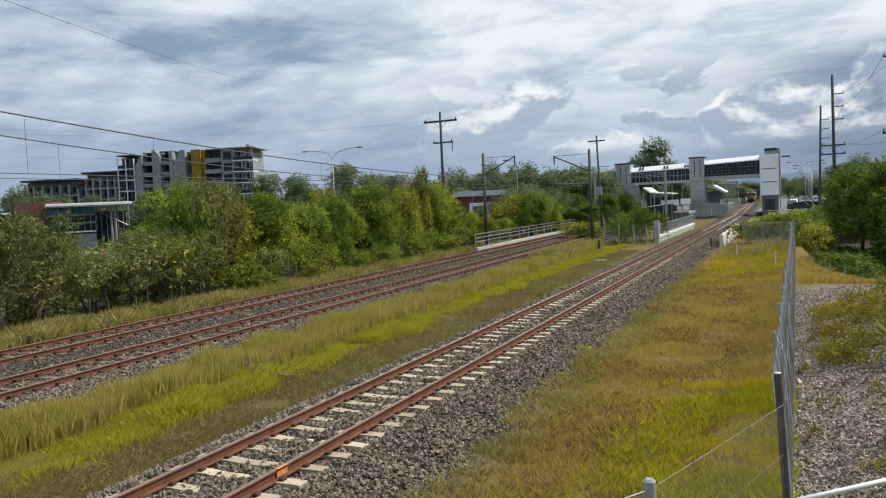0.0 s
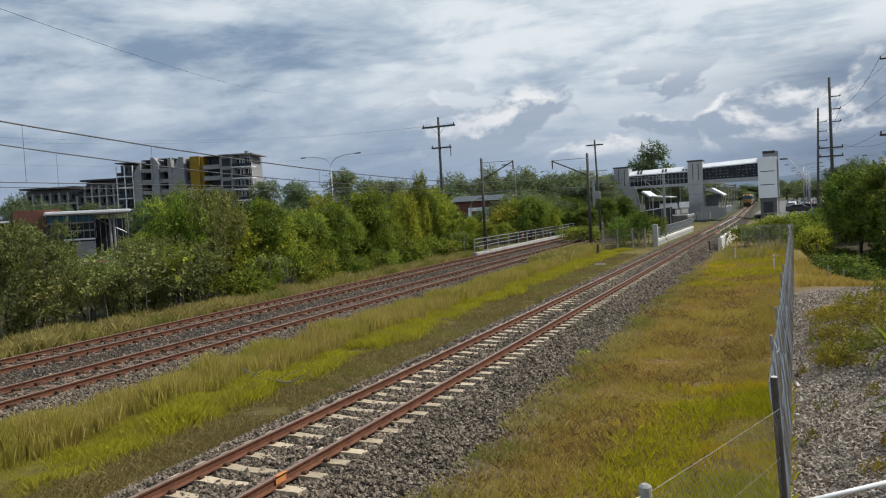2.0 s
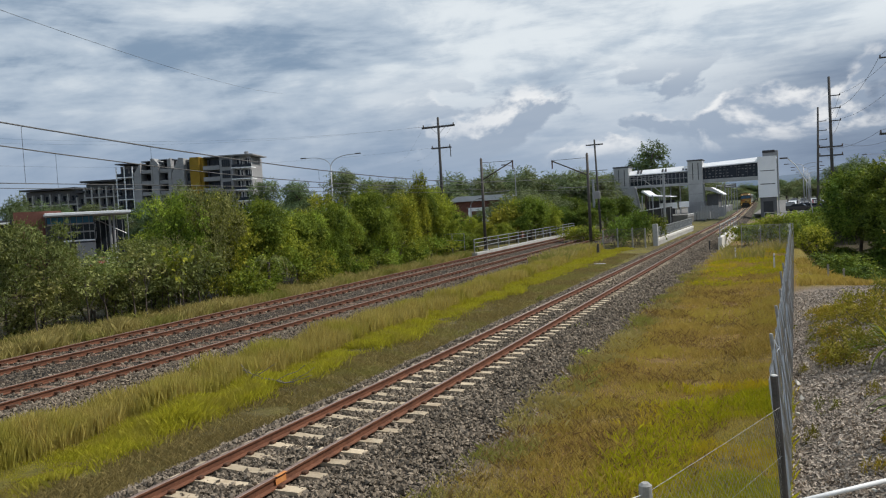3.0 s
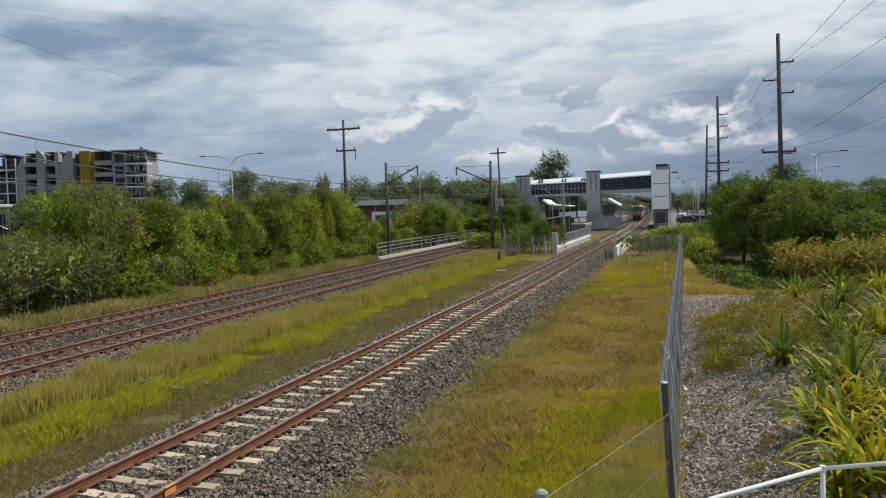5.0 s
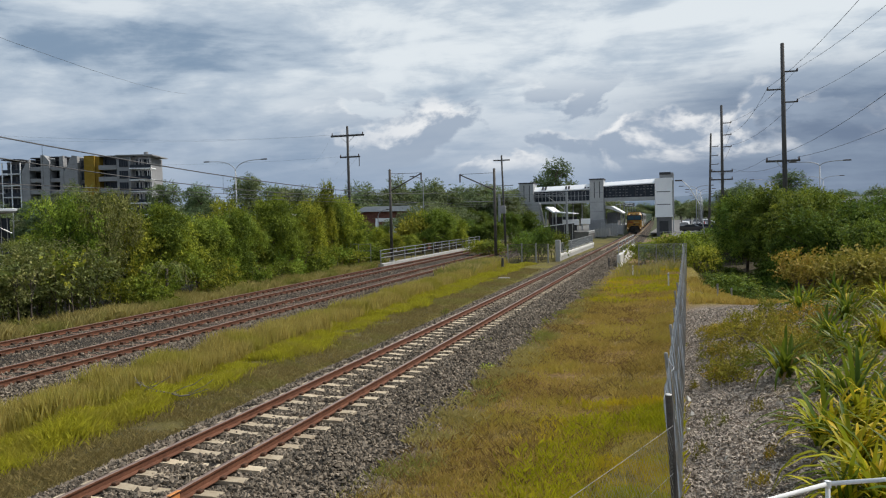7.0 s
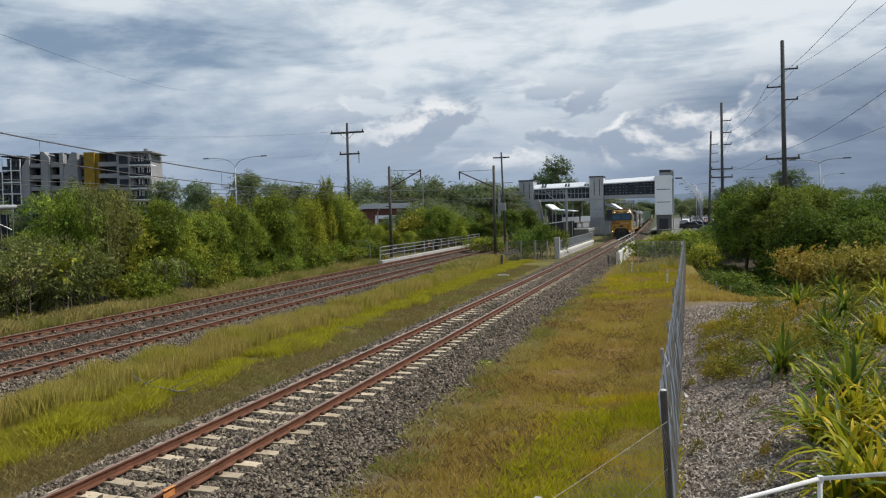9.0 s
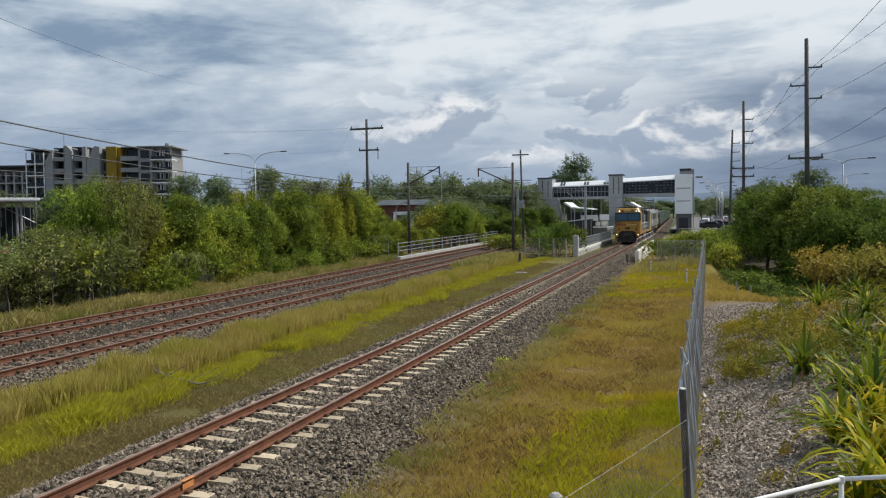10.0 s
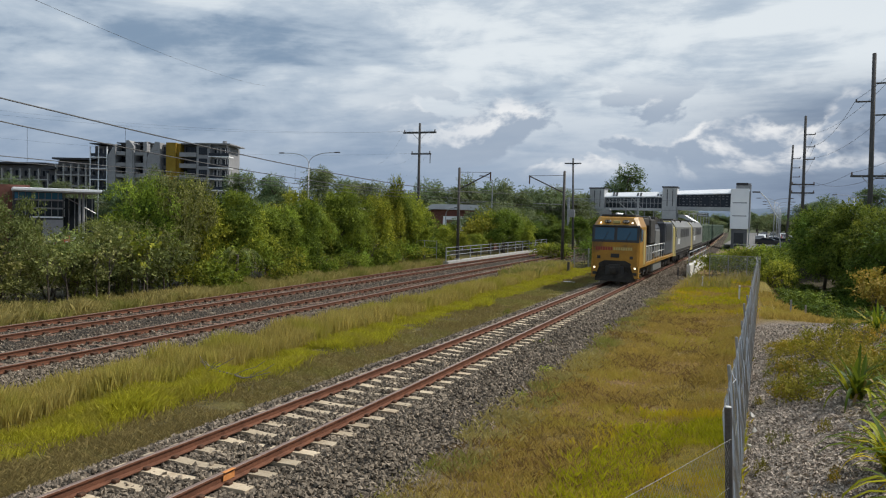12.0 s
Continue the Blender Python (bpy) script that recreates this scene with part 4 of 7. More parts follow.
    for x, y, h, s in ((-37.6, 95, 5.2, 1), (-31.6, 96, 9.4, -1)):
        p = thing("street_lamp", "slim grey street lamp with a curved arm", "street lamp", group="street lamps")
        part("pole", Shape().tube((x, y, -1), (x, y, h - 0.8), 0.08, 0.06, 8), STEELGREY, p)
        pts = [Vector((x + s * 1.5 * (1 - math.cos(a * 1.57)), y, h - 0.8 + 0.8 * math.sin(a * 1.57))) for a in (0, .25, .5, .75, 1)]
        part("arm", Shape().path(pts, 0.045, 6), STEELGREY, p)
        part("lamp_head", Shape().box(pts[-1].x - 0.3, y - 0.12, h - 0.06, pts[-1].x + 0.3, y + 0.12, h + 0.06, c=0.02), DARKSTEEL, p)


build_masts()


# ---- station ----
def build_station():
    Y = 150.0

    def lift_tower(x0, x1, top, label):
        t = thing("lift_tower", label, "lift tower", group="station lift towers")
        part("shaft", Shape().box(x0, Y - 1, -0.6, x1, Y + 3, top - 0.15, c=0.04), GREYPANEL, t)
        part("base_plinth", Shape().box(x0 - 0.15, Y - 1.15, -0.6, x1 + 0.2, Y + 3.1, 3.0, c=0.04), PALEGREY, t)
        part("roof_cap", Shape().box(x0 - 0.12, Y - 1.12, top - 0.15, x1 + 0.12, Y + 3.12, top + 0.08, c=0.03), DARKGREY, t)
        for fx in (0.34, 0.72):
            x = x0 + (x1 - x0) * fx
            part("slot_window", Shape().box(x - 0.07, Y - 1.03, top - 3.6, x + 0.07, Y - 0.98, top - 0.5), DARKGREY, t)
        for z in (4.4, 6.2, 8.0):
            part("panel_joint", Shape().box(x0 + 0.02, Y - 1.012, z, x1 - 0.02, Y - 0.99, z + 0.05), MIDGREY, t)
        return t

    lift_tower(-29.4, -26.6, 10.3, "grey panelled lift tower at the station")
    lift_tower(-15.85, -13.3, 10.6, "grey panelled lift tower beside the platform")
    b = thing("station_footbridge", "covered station footbridge with white roof and dark glazed sides", "footbridge")
    def pitched(x0, x1, a0, a1, r0, r1):
        """A roof that leans back from its eaves to a flat top."""
        ring = [(Y - 0.45, 0, -0.1), (Y - 0.45, 0, 0.08), (Y + 0.7, 1, 0), (Y + 2.4, 1, 0), (Y + 3.5, 0, 0.08), (Y + 3.5, 0, -0.1)]
        vs = [(x, y, (r if up else a) + d) for x, a, r in ((x0, a0, r0), (x1, a1, r1)) for y, up, d in ring]
        sh = Shape()
        sh.add(vs, [(k, k + 6, (k + 1) % 6 + 6, (k + 1) % 6) for k in range(6)] + [(0, 1, 2, 3, 4, 5), (11, 10, 9, 8, 7, 6)])
        return sh

    # roof strip, left arm
    s = pitched(-26.6, -15.9, 8.6, 8.8, 9.45, 9.75)
    part("roof", s, WHITEPANEL, b, "white sheet-metal roof")
    for x in (-25.1, -20.6, -16.9):
        for d in (0, 0.55):
            part("roof_vent", Shape().extrude([(Y - 0.36, 8.85), (Y - 0.42, 8.95), (Y + 0.45, 9.5), (Y + 0.5, 9.42)], x + d, x + d + 0.35, axis="x"), DARKGREY, b, "dark louvre slot")
    part("floor_beam", Shape().box(-26.6, Y - 0.2, 6.15, -15.9, Y + 3.2, 6.6), GREYPANEL, b)
    part("glazing", Shape().box(-26.6, Y + 0.0, 6.6, -15.9, Y + 0.06, 8.56), GLASS, b, "dark glazed side")
    part("glazing", Shape().box(-26.6, Y + 2.9, 6.6, -15.9, Y + 2.96, 8.56), GLASS, b)
    for k in range(16):
        x = -26.5 + k * 0.7
        part("mullion", Shape().box(x - 0.04, Y - 0.1, 6.6, x + 0.04, Y + 0.0, 8.62), PALEGREY, b)
    part("brace", Shape().tube((-21.5, Y - 0.15, 8.5), (-19.6, Y - 0.15, 6.5), 0.07, 0.07, 6), PALEGREY, b)
    part("handrail", Shape().box(-26.6, Y - 0.14, 7.5, -15.9, Y - 0.1, 7.58), PALEGREY, b)
    # right arm over the single line
    s = pitched(-13.3, -4.0, 9.2, 9.5, 9.95, 10.35)
    part("roof", s, WHITEPANEL, b, "white sheet-metal roof")
    part("glazing", Shape().box(-13.3, Y - 0.02, 7.0, -3.9, Y + 0.05, 9.45), GLASS, b, "dark patterned screen")
    part("glazing", Shape().box(-13.3, Y + 2.9, 7.0, -3.9, Y + 2.96, 9.45), GLASS, b)
    part("floor_beam", Shape().box(-13.3, Y - 0.2, 6.35, -3.9, Y + 3.2, 7.0), GREYPANEL, b)
    rnd = random.Random(8)
    for k in range(6):
        x = -12.9 + k * 1.8
        part("screen_frame", Shape().box(x - 0.05, Y - 0.1, 7.0, x + 0.05, Y - 0.02, 9.4), DARKGREY, b)
    for z in (7.3, 7.85, 8.4, 8.9):
        for k in range(14):
            if rnd.random() < 0.72:
                x = -12.95 + k * 0.63 + rnd.uniform(-.06, .06)
                part("screen_slot", Shape().box(x, Y - 0.06, z, x + rnd.uniform(0.2, 0.42), Y - 0.025, z + rnd.uniform(0.1, 0.18)), MIDGREY, b)
    # white stair tower over brick base
    t = thing("stair_tower", "bright white panelled stair tower on a grey base", "stair tower")
    part("cladding", Shape().box(-3.95, Y - 0.9, 3.1, -0.85, Y + 6, 10.35, c=0.03), WHITEPANEL, t)
    for z in (5.4, 7.75):
        part("panel_joint", Shape().box(-3.6, Y - 0.93, z, -1.2, Y - 0.9, z + 0.12), DARKGREY, t)
    part("base", Shape().box(-3.7, Y - 0.6, -0.5, -1.0, Y + 5.6, 3.1), MIDGREY, t)
    part("base_door", Shape().box(-3.2, Y - 0.68, 0, -1.6, Y - 0.6, 2.4), DARKGREY, t)
    part("roof_cap", Shape().box(-3.1, Y - 0.6, 10.35, -0.6, Y + 3, 11.3), PALEGREY, t)
    part("cap_vent", Shape().box(-3.12, Y - 0.64, 10.95, -1.1, Y - 0.58, 11.4), DARKGREY, t)
    part("downpipe", Shape().tube((-0.7, Y - 0.8, 0), (-0.62, Y - 0.8, 11.0), 0.09, 0.09, 8), STEELGREY, t)
    part("side_screen", Shape().box(-0.85, Y - 0.7, 3.5, -0.55, Y + 5.5, 9.9), GREYPANEL, t)
    # platforms and canopies
    p = tagged(part("platform", Shape().box(-24.5, 134, -1, -14.6, 260, 1.0, c=0.03), PLATFORM), "grey concrete island platform between the lines", "platform")
    p = thing("platform_edge", "white painted platform coping", "coping")
    part("strip", Shape().box(-14.75, 134, 1.0, -14.45, 260, 1.06), WHITEPAINT, p)
    part("face", Shape().box(-14.6, 134, 0.6, -14.5, 260, 0.98), PALEGREY, p)
    c = thing("platform_canopy", "white sloping platform canopy on steel columns", "canopy")
    part("roof", Shape().extrude([(-22.6, 5.25), (-21.3, 4.4), (-17.7, 4.1), (-17.7, 4.25), (-21.2, 4.6), (-22.4, 5.5)], 138, 147), WHITEPANEL, c)
    for x in (-22.4, -20.6, -18.6):
        for y in (137.5, 145.5):
            part("column", Shape().tube((x, y, 0.9), (x, y, 4.6), 0.1, 0.1, 8), STEELGREY, c)
    part("rear_wall", Shape().box(-23.0, 146, 1.0, -18.0, 146.2, 3.6), DARKGREY, c)
    s = thing("stair_screen", "pale slanted stair screen beside the tower", "stair screen")
    part("panel", Shape().extrude([(-26.3, -0.4), (-24.0, -0.4), (-24.6, 3.6), (-25.0, 6.3), (-26.3, 6.3)], 146, 147.5), GREYPANEL, s)
    part("edge_strip", Shape().extrude([(-24.2, 1.0), (-23.8, 1.0), (-24.7, 6.1), (-25.1, 6.1)], 145.7, 145.95), PALEGREY, s)
    for x0, x1, z0, z1, y in ((-20.0, -17.0, 2.1, 3.1, 141), (-16.9, -15.2, 2.2, 3.2, 143)):
        o = thing("platform_screen", "white solid balustrade panel on the platform", "screen", group="platform screens")
        part("panel", Shape().box(x0, y, z0, x1, y + 0.1, z1, c=0.02), WHITEPANEL, o)
        for fx in (x0 + 0.1, x1 - 0.25):
            part("foot", Shape().box(fx, y, 0.9, fx + 0.15, y + 0.1, z0), STEELGREY, o)
    r = thing("ramp_balustrade", "pale handrail and dark infill along the platform ramp", "balustrade")
    part("top_strip", Shape().extrude([(-24.4, 1.66), (-16.9, 2.52), (-16.9, 2.68), (-24.4, 1.82)], 133.2, 133.4), WHITEPANEL, r)
    part("infill", Shape().extrude([(-24.4, -0.5), (-16.9, -0.5), (-16.9, 2.5), (-24.4, 1.64)], 133.45, 133.6), DARKGREY, r, "dark ramp side")
    for k in range(6):
        x = -24.2 + k * 1.4
        part("post", Shape().box(x, 133.0, -0.5, x + 0.1, 133.15, 1.75 + 0.115 * (x + 24.4)), STEELGREY, r)
    for k in range(5):
        o = thing("platform_column", "slim grey platform column", "column", group="platform columns")
        x = -22.6 + k * 1.6
        part("shaft", Shape().tube((x, 150 + k, 0.9), (x, 150 + k, 6.2), 0.11, 0.11, 8), STEELGREY, o)
        part("foot_plate", Shape().box(x - 0.2, 149.8 + k, 0.98, x + 0.2, 150.2 + k, 1.05), DARKSTEEL, o)
    # side buildings of the platform by the single line
    c = thing("shelter", "small platform shelter with white pitched roof", "shelter")
    part("roof", Shape().extrude([(-13.2, 5.6), (-12.2, 5.5), (-10.1, 4.2), (-10.1, 4.0), (-12.4, 4.9), (-13.2, 5.0)], 152, 162), WHITEPANEL, c)
    part("wall", Shape().box(-13.0, 153, 0, -11.0, 161, 4.2), MIDGREY, c)
    for y in (152.5, 157, 161.5):
        part("column", Shape().tube((-10.4, y, 0), (-10.4, y, 4.1), 0.08, 0.08, 8), STEELGREY, c)
    f = thing("palisade_fence", "pale grey palisade fence along the platform", "fence")
    for k in range(22):
        y = 138 + k * 3.0
        part("panel", Shape().box(-11.6, y, 0.2, -11.54, y + 2.8, 1.3), MIDGREY, f)
    for k in range(9):
        part("panel", Shape().box(-13.2 + k * 0.42, 131, 0.2, -12.9 + k * 0.42, 131.06, 1.5 + 0.1 * (k % 2)), PALEGREY, f)
    f = thing("gate_screen", "grey steel gate and screen panels by the tower", "gate")
    for k in range(4):
        part("panel", Shape().box(-13.2 + k * 0.95, 144, 0.2, -12.4 + k * 0.95, 144.06, 2.2 if k < 3 else 1.9), PALEGREY, f)
    for k in range(5):
        part("post", Shape().box(-13.3 + k * 0.95, 143.95, 0, -13.2 + k * 0.95, 144.1, 2.3), STEELGREY, f)
    for k in range(6):
        y = 160 + 12 * k
        m = thing("platform_lamp_post", "thin grey post beside the line", "post", group="posts beside the line")
        part("shaft", Shape().tube((-11.8, y, 0), (-11.8, y, 6.0), 0.09, 0.07, 8), STEELGREY, m)
        part("arm", Shape().tube((-11.8, y, 5.8), (-10.2, y, 5.9), 0.05, 0.05, 6), STEELGREY, m)
    s = thing("sign_board", "white sign board on posts beyond the bridge", "sign")
    part("board", Shape().box(-11.4, 176, 5.5, -9.0, 176.1, 6.3), MIDGREY, s)
    for z in (5.7, 6.1):
        part("writing", Shape().box(-11.1, 175.96, z, -9.3, 175.99, z + 0.12), WHITEPANEL, s)
    for x in (-11.2, -8.9):
        part("post", Shape().tube((x, 176.05, 0), (x, 176.05, 5.4), 0.07, 0.07, 6), STEELGREY, s)


build_station()


# ---- car park ----
def build_carpark():
    r = tagged(part("car_park", Shape().box(-1.0, 118, 0.06, 60, 420, 0.2), ASPHALT), "pale grey asphalt car park", "car park", kind="structure")
    tagged(part("access_lane", Shape().box(-5.0, 152, 0.03, -1.0, 420, 0.17), ASPHALT), "grey asphalt lane beside the line", "lane", kind="structure")
    k = thing("kerb", "pale concrete kerb at the car park edge", "kerb", kind="structure")
    part("stone", Shape().box(-1.0, 117.6, 0.0, 30, 118, 0.24, c=0.03), CONCRETE, k)
    f = thing("handrail", "low grey railing along the car park edge", "handrail")
    part("rail", Shape().tube((-2.5, 119.5, 1.05), (8, 119.5, 1.05), 0.04, 0.04, 6), STEELGREY, f)
    for i in range(8):
        part("post", Shape().tube((-2.5 + 1.5 * i, 119.5, 0.1), (-2.5 + 1.5 * i, 119.5, 1.05), 0.035, 0.035, 6), STEELGREY, f)
    paints = [("white", (0.72, 0.72, 0.72)), ("silver", (0.42, 0.43, 0.44)), ("dark grey", (0.05, 0.05, 0.055)), ("black", (0.015, 0.015, 0.018)), ("dark blue", (0.02, 0.03, 0.08)), ("red", (0.30, 0.02, 0.02))]
    tyre = surface("tyre", (0.02, 0.02, 0.02), (0.035, 0.035, 0.035), 9, 0.8, 0)
    proto = []
    for name, c in paints:
        m = surface("car_paint_" + name.replace(" ", "_"), c, tuple(v * 1.08 for v in c), 2, 0.3, 0, coat=0.6)
        car = thing("car", f"parked {name} hatchback car", "car", group="parked cars")
        body = Shape().extrude([(-2.1, 0.3), (-2.12, 0.75), (-1.95, 0.95), (-1.2, 1.0), (-0.55, 1.42), (0.9, 1.46), (1.75, 1.02), (2.08, 0.9), (2.1, 0.32)], -0.86, 0.86, axis="x")
        part("body", body, m, car)
        part("side_glass", Shape().extrude([(-1.0, 1.02), (-0.5, 1.36), (0.85, 1.39), (1.5, 1.04)], -0.868, 0.868, axis="x"), GLASS, car)
        part("windscreen", Shape().extrude([(-1.22, 1.02), (-0.57, 1.43), (-0.5, 1.40), (-1.1, 1.0)], -0.72, 0.72, axis="x"), GLASS, car)
        for x in (-0.78, 0.78):
            for y in (-1.3, 1.3):
                part("wheel", Shape().tube((x - 0.1, y, 0.31), (x + 0.1, y, 0.31), 0.31, 0.31, 14), tyre, car)
        for x in (-0.62, 0.62):
            part("headlight", Shape().box(x - 0.18, -2.14, 0.62, x + 0.18, -2.09, 0.78), WHITEPAINT, car)
        proto.append(car)
    rnd = random.Random(17)
    for row, y in enumerate((172, 186, 202, 220, 240, 262, 288)):
        for i in range(9 if row < 4 else 12):
            x = 1.2 + i * 2.7 + 0.02 * (y - 170)
            if rnd.random() < 0.12:
                continue
            m = pose(x + rnd.uniform(-.15, .15), y, 0.2, 0, 0, rnd.choice((0, 180)) + rnd.uniform(-3, 3))
            copy_thing(rnd.choices(proto, (5, 4, 3, 3, 1, 1))[0], m)
    for x, y, k in ((2.6, 150, 3), (5.2, 152, 2), (7.8, 154, 3), (4.0, 160, 4), (7, 161, 2)):
        copy_thing(proto[k], pose(x, y, 0.2, 0, 0, 78 + rnd.uniform(-6, 6)))
    for x, y, k in ((-90.5, 82, 5), (-87.5, 84, 4), (-85.0, 80, 0), (-83.0, 83, 1)):
        copy_thing(proto[k], pose(x, y, -1.45, 0, 0, 40 + rnd.uniform(-9, 9)))
    for c in proto:
        for o in (*c.children_recursive, c):
            bpy.data.objects.remove(o)


build_carpark()


# ---- buildings ----
def window(parent, x0, x1, z0, z1, y, frame_mat, panes=2):
    w = part("window", Shape().box(x0, y - 0.03, z0, x1, y + 0.05, z1), frame_mat, parent)
    d = (x1 - x0) / panes
    for k in range(panes):
        part("pane", Shape().box(x0 + d * k + 0.06, y - 0.06, z0 + 0.08, x0 + d * (k + 1) - 0.06, y - 0.034, z1 - 0.08), GLASS, w)
    return w


# paler grey for fins and balcony fronts, sunlight included in the colour
FINGREY = surface("light_grey_render", (0.27, 0.27, 0.275), (0.36, 0.36, 0.36), 0.5, 0.8, 0.05, stain=(0.33, 0.33, 0.33))


def build_apartments():
    s = 0.161
    b = thing("apartment_building", "grey seven-storey apartment building with balconies and an ochre wall", "building", pose(-133.4, 175, 0, 0, 0, 19.5))
    top, H = 22.6, 3.05

    def X(px):
        return (px - 445) * s * 1.03

    def floors(n):
        return [(top - 0.5 - H * (i + 1), top - 0.5 - H * i) for i in range(n)]

    base = -2.0
    # main bodies, stepping back from the front; set-back MIDGREY walls darkened for recess shade
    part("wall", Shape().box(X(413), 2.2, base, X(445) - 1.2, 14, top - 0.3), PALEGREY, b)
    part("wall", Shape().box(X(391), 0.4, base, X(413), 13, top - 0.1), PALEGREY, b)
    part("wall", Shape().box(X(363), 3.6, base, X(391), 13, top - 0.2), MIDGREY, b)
    part("ochre_wall", Shape().box(X(341), 0.0, base, X(357), 12, top + 0.1), YELLOWWALL, b, "ochre yellow rendered wall")
    part("ochre_wall", Shape().box(X(357), 0.8, base, X(363), 12, top - 0.1), YELLOWWALL, b)
    part("wall", Shape().box(X(332), 1.2, base, X(341), 12, top - 0.4), MIDGREY, b)
    part("fin_wall", Shape().extrude([(X(310), base), (X(332), base), (X(332), top), (X(324), top + 0.2), (X(311), top - 4.2)], -0.6, 12), FINGREY, b, "pale sloping fin wall")
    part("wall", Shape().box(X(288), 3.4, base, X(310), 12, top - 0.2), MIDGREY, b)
    part("fin_wall", Shape().extrude([(X(275), base), (X(289), base), (X(289), top - 1.2), (X(281), top + 0.4), (X(276), top + 0.4)], -0.8, 12), FINGREY, b)
    part("fin_wall", Shape().extrude([(X(304), base), (X(310), base), (X(310), top + 0.2), (X(304), top)], -0.5, 1.8), FINGREY, b)
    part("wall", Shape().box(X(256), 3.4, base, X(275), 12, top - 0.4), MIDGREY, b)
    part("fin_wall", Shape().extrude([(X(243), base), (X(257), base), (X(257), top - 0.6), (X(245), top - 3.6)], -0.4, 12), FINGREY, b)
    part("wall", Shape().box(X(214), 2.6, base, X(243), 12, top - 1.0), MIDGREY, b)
    # roofs
    for x0, x1, y0, z in ((391, 449, -0.6, top), (214, 246, -0.6, top - 0.6), (256, 275, 0.8, top - 0.2), (363, 393, 1.0, top), (286, 311, 0.6, top)):
        part("roof", Shape().box(X(x0), y0, z - 0.15, X(x1), 13, z + 0.12), PALEGREY if x0 > 300 else DARKGREY, b)
    part("roof_drum", Shape().tube((X(429), 5, top), (X(429), 5, top + 1.2), 0.6, 0.6, 10), PALEGREY, b)
    for z0, z1 in floors(7):
        # right end: projecting slabs with glass rails
        part("balcony", Shape().box(X(413), -0.9, z0 - 0.12, X(445) + 0.5, 3, z0 + 0.14), WHITEPANEL, b, "white balcony slab")
        part("balcony_rail", Shape().box(X(413) + 0.2, -0.8, z0 + 0.14, X(445) + 0.3, -0.74, z0 + 1.0), GLASS, b)
        for px in (413.5, 428, 444):
            part("column", Shape().box(X(px), -0.7, z0 + 0.14, X(px) + 0.22, -0.5, z1), PALEGREY, b)
        window(b, X(417), X(427), z0 + 0.3, z1 - 0.35, 2.12, WHITEPANEL)
        window(b, X(430), X(442), z0 + 0.3, z1 - 0.35, 2.12, WHITEPANEL)
        window(b, X(395), X(409), z0 + 0.5, z1 - 0.5, 0.33, DARKGREY, 4)
        part("balcony", Shape().box(X(363), 0.2, z0 - 0.12, X(391), 3.7, z0 + 1.05), FINGREY, b, "grey solid balcony front")
        window(b, X(366), X(388), z0 + 1.1, z1 - 0.2, 3.53, DARKGREY, 3)
        window(b, X(334), X(340), z0 + 0.4, z1 - 0.5, 1.13, DARKGREY, 1)
        for a, c in ((288, 304), (256, 274)):
            part("balcony", Shape().box(X(a), -0.1, z0 - 0.1, X(c), 3.5, z0 + 0.95, c=0.06), FINGREY, b, "pale curved balcony front")
            window(b, X(a + 1.5), X(c - 1.5), z0 + 1.0, z1 - 0.25, 3.32, DARKGREY, 2)
        part("balcony", Shape().box(X(214), -0.5, z0 - 0.9, X(243), 2.7, z0 - 0.68), WHITEPANEL, b)
        for px in (214, 228, 242):
            part("column", Shape().box(X(px), -0.45, z0 - 0.7, X(px) + 0.24, -0.2, z1 - 0.9), WHITEPANEL, b)
        part("balcony_rail", Shape().box(X(215), -0.4, z0 - 0.6, X(242), -0.35, z0 + 0.3), GLASS, b)
        window(b, X(216), X(227), z0 - 0.5, z1 - 1.2, 2.52, DARKGREY, 2)
        window(b, X(230), X(241), z0 - 0.5, z1 - 1.2, 2.52, DARKGREY, 2)
    # lower wings
    w = thing("apartment_building", "dark grey lower apartment wing with flat roof", "building", pose(-133.4, 175, 0, 0, 0, 19.5))
    for a, c, tp, n, bays in ((150, 214, 17.7, 5, 5), (42, 136, 16.2, 5, 6), (136, 150, 15.0, 4, 1)):
        part("wall", Shape().box(X(a), 3, -2, X(c), 14, tp - 0.3), MIDGREY, w)
        part("roof", Shape().box(X(a) - 0.5, 0.6, tp - 0.15, X(c) + 0.3, 14.5, tp + 0.35), DARKGREY, w)
        d = (X(c) - X(a)) / bays
        for i in range(n):
            z0, z1 = tp - 1.3 - H * (i + 1), tp - 1.3 - H * i
            part("balcony", Shape().box(X(a), 1.4, z0 - 0.14, X(c), 3, z0 + 0.14), CONCRETE, w)
            for k in range(bays):
                x0 = X(a) + d * k
                part("column", Shape().box(x0, 1.35, z0, x0 + 0.35, 2.2, z1), CONCRETE, w)
                part("balcony_rail", Shape().box(x0 + 0.4, 1.5, z0 + 0.15, x0 + d - 0.1, 1.55, z0 + 1.0), DARKGREY, w)
                window(w, x0 + 0.5, x0 + d - 0.2, z0 + 0.2, z1 - 0.4, 2.93, PALEGREY, 2)


build_apartments()


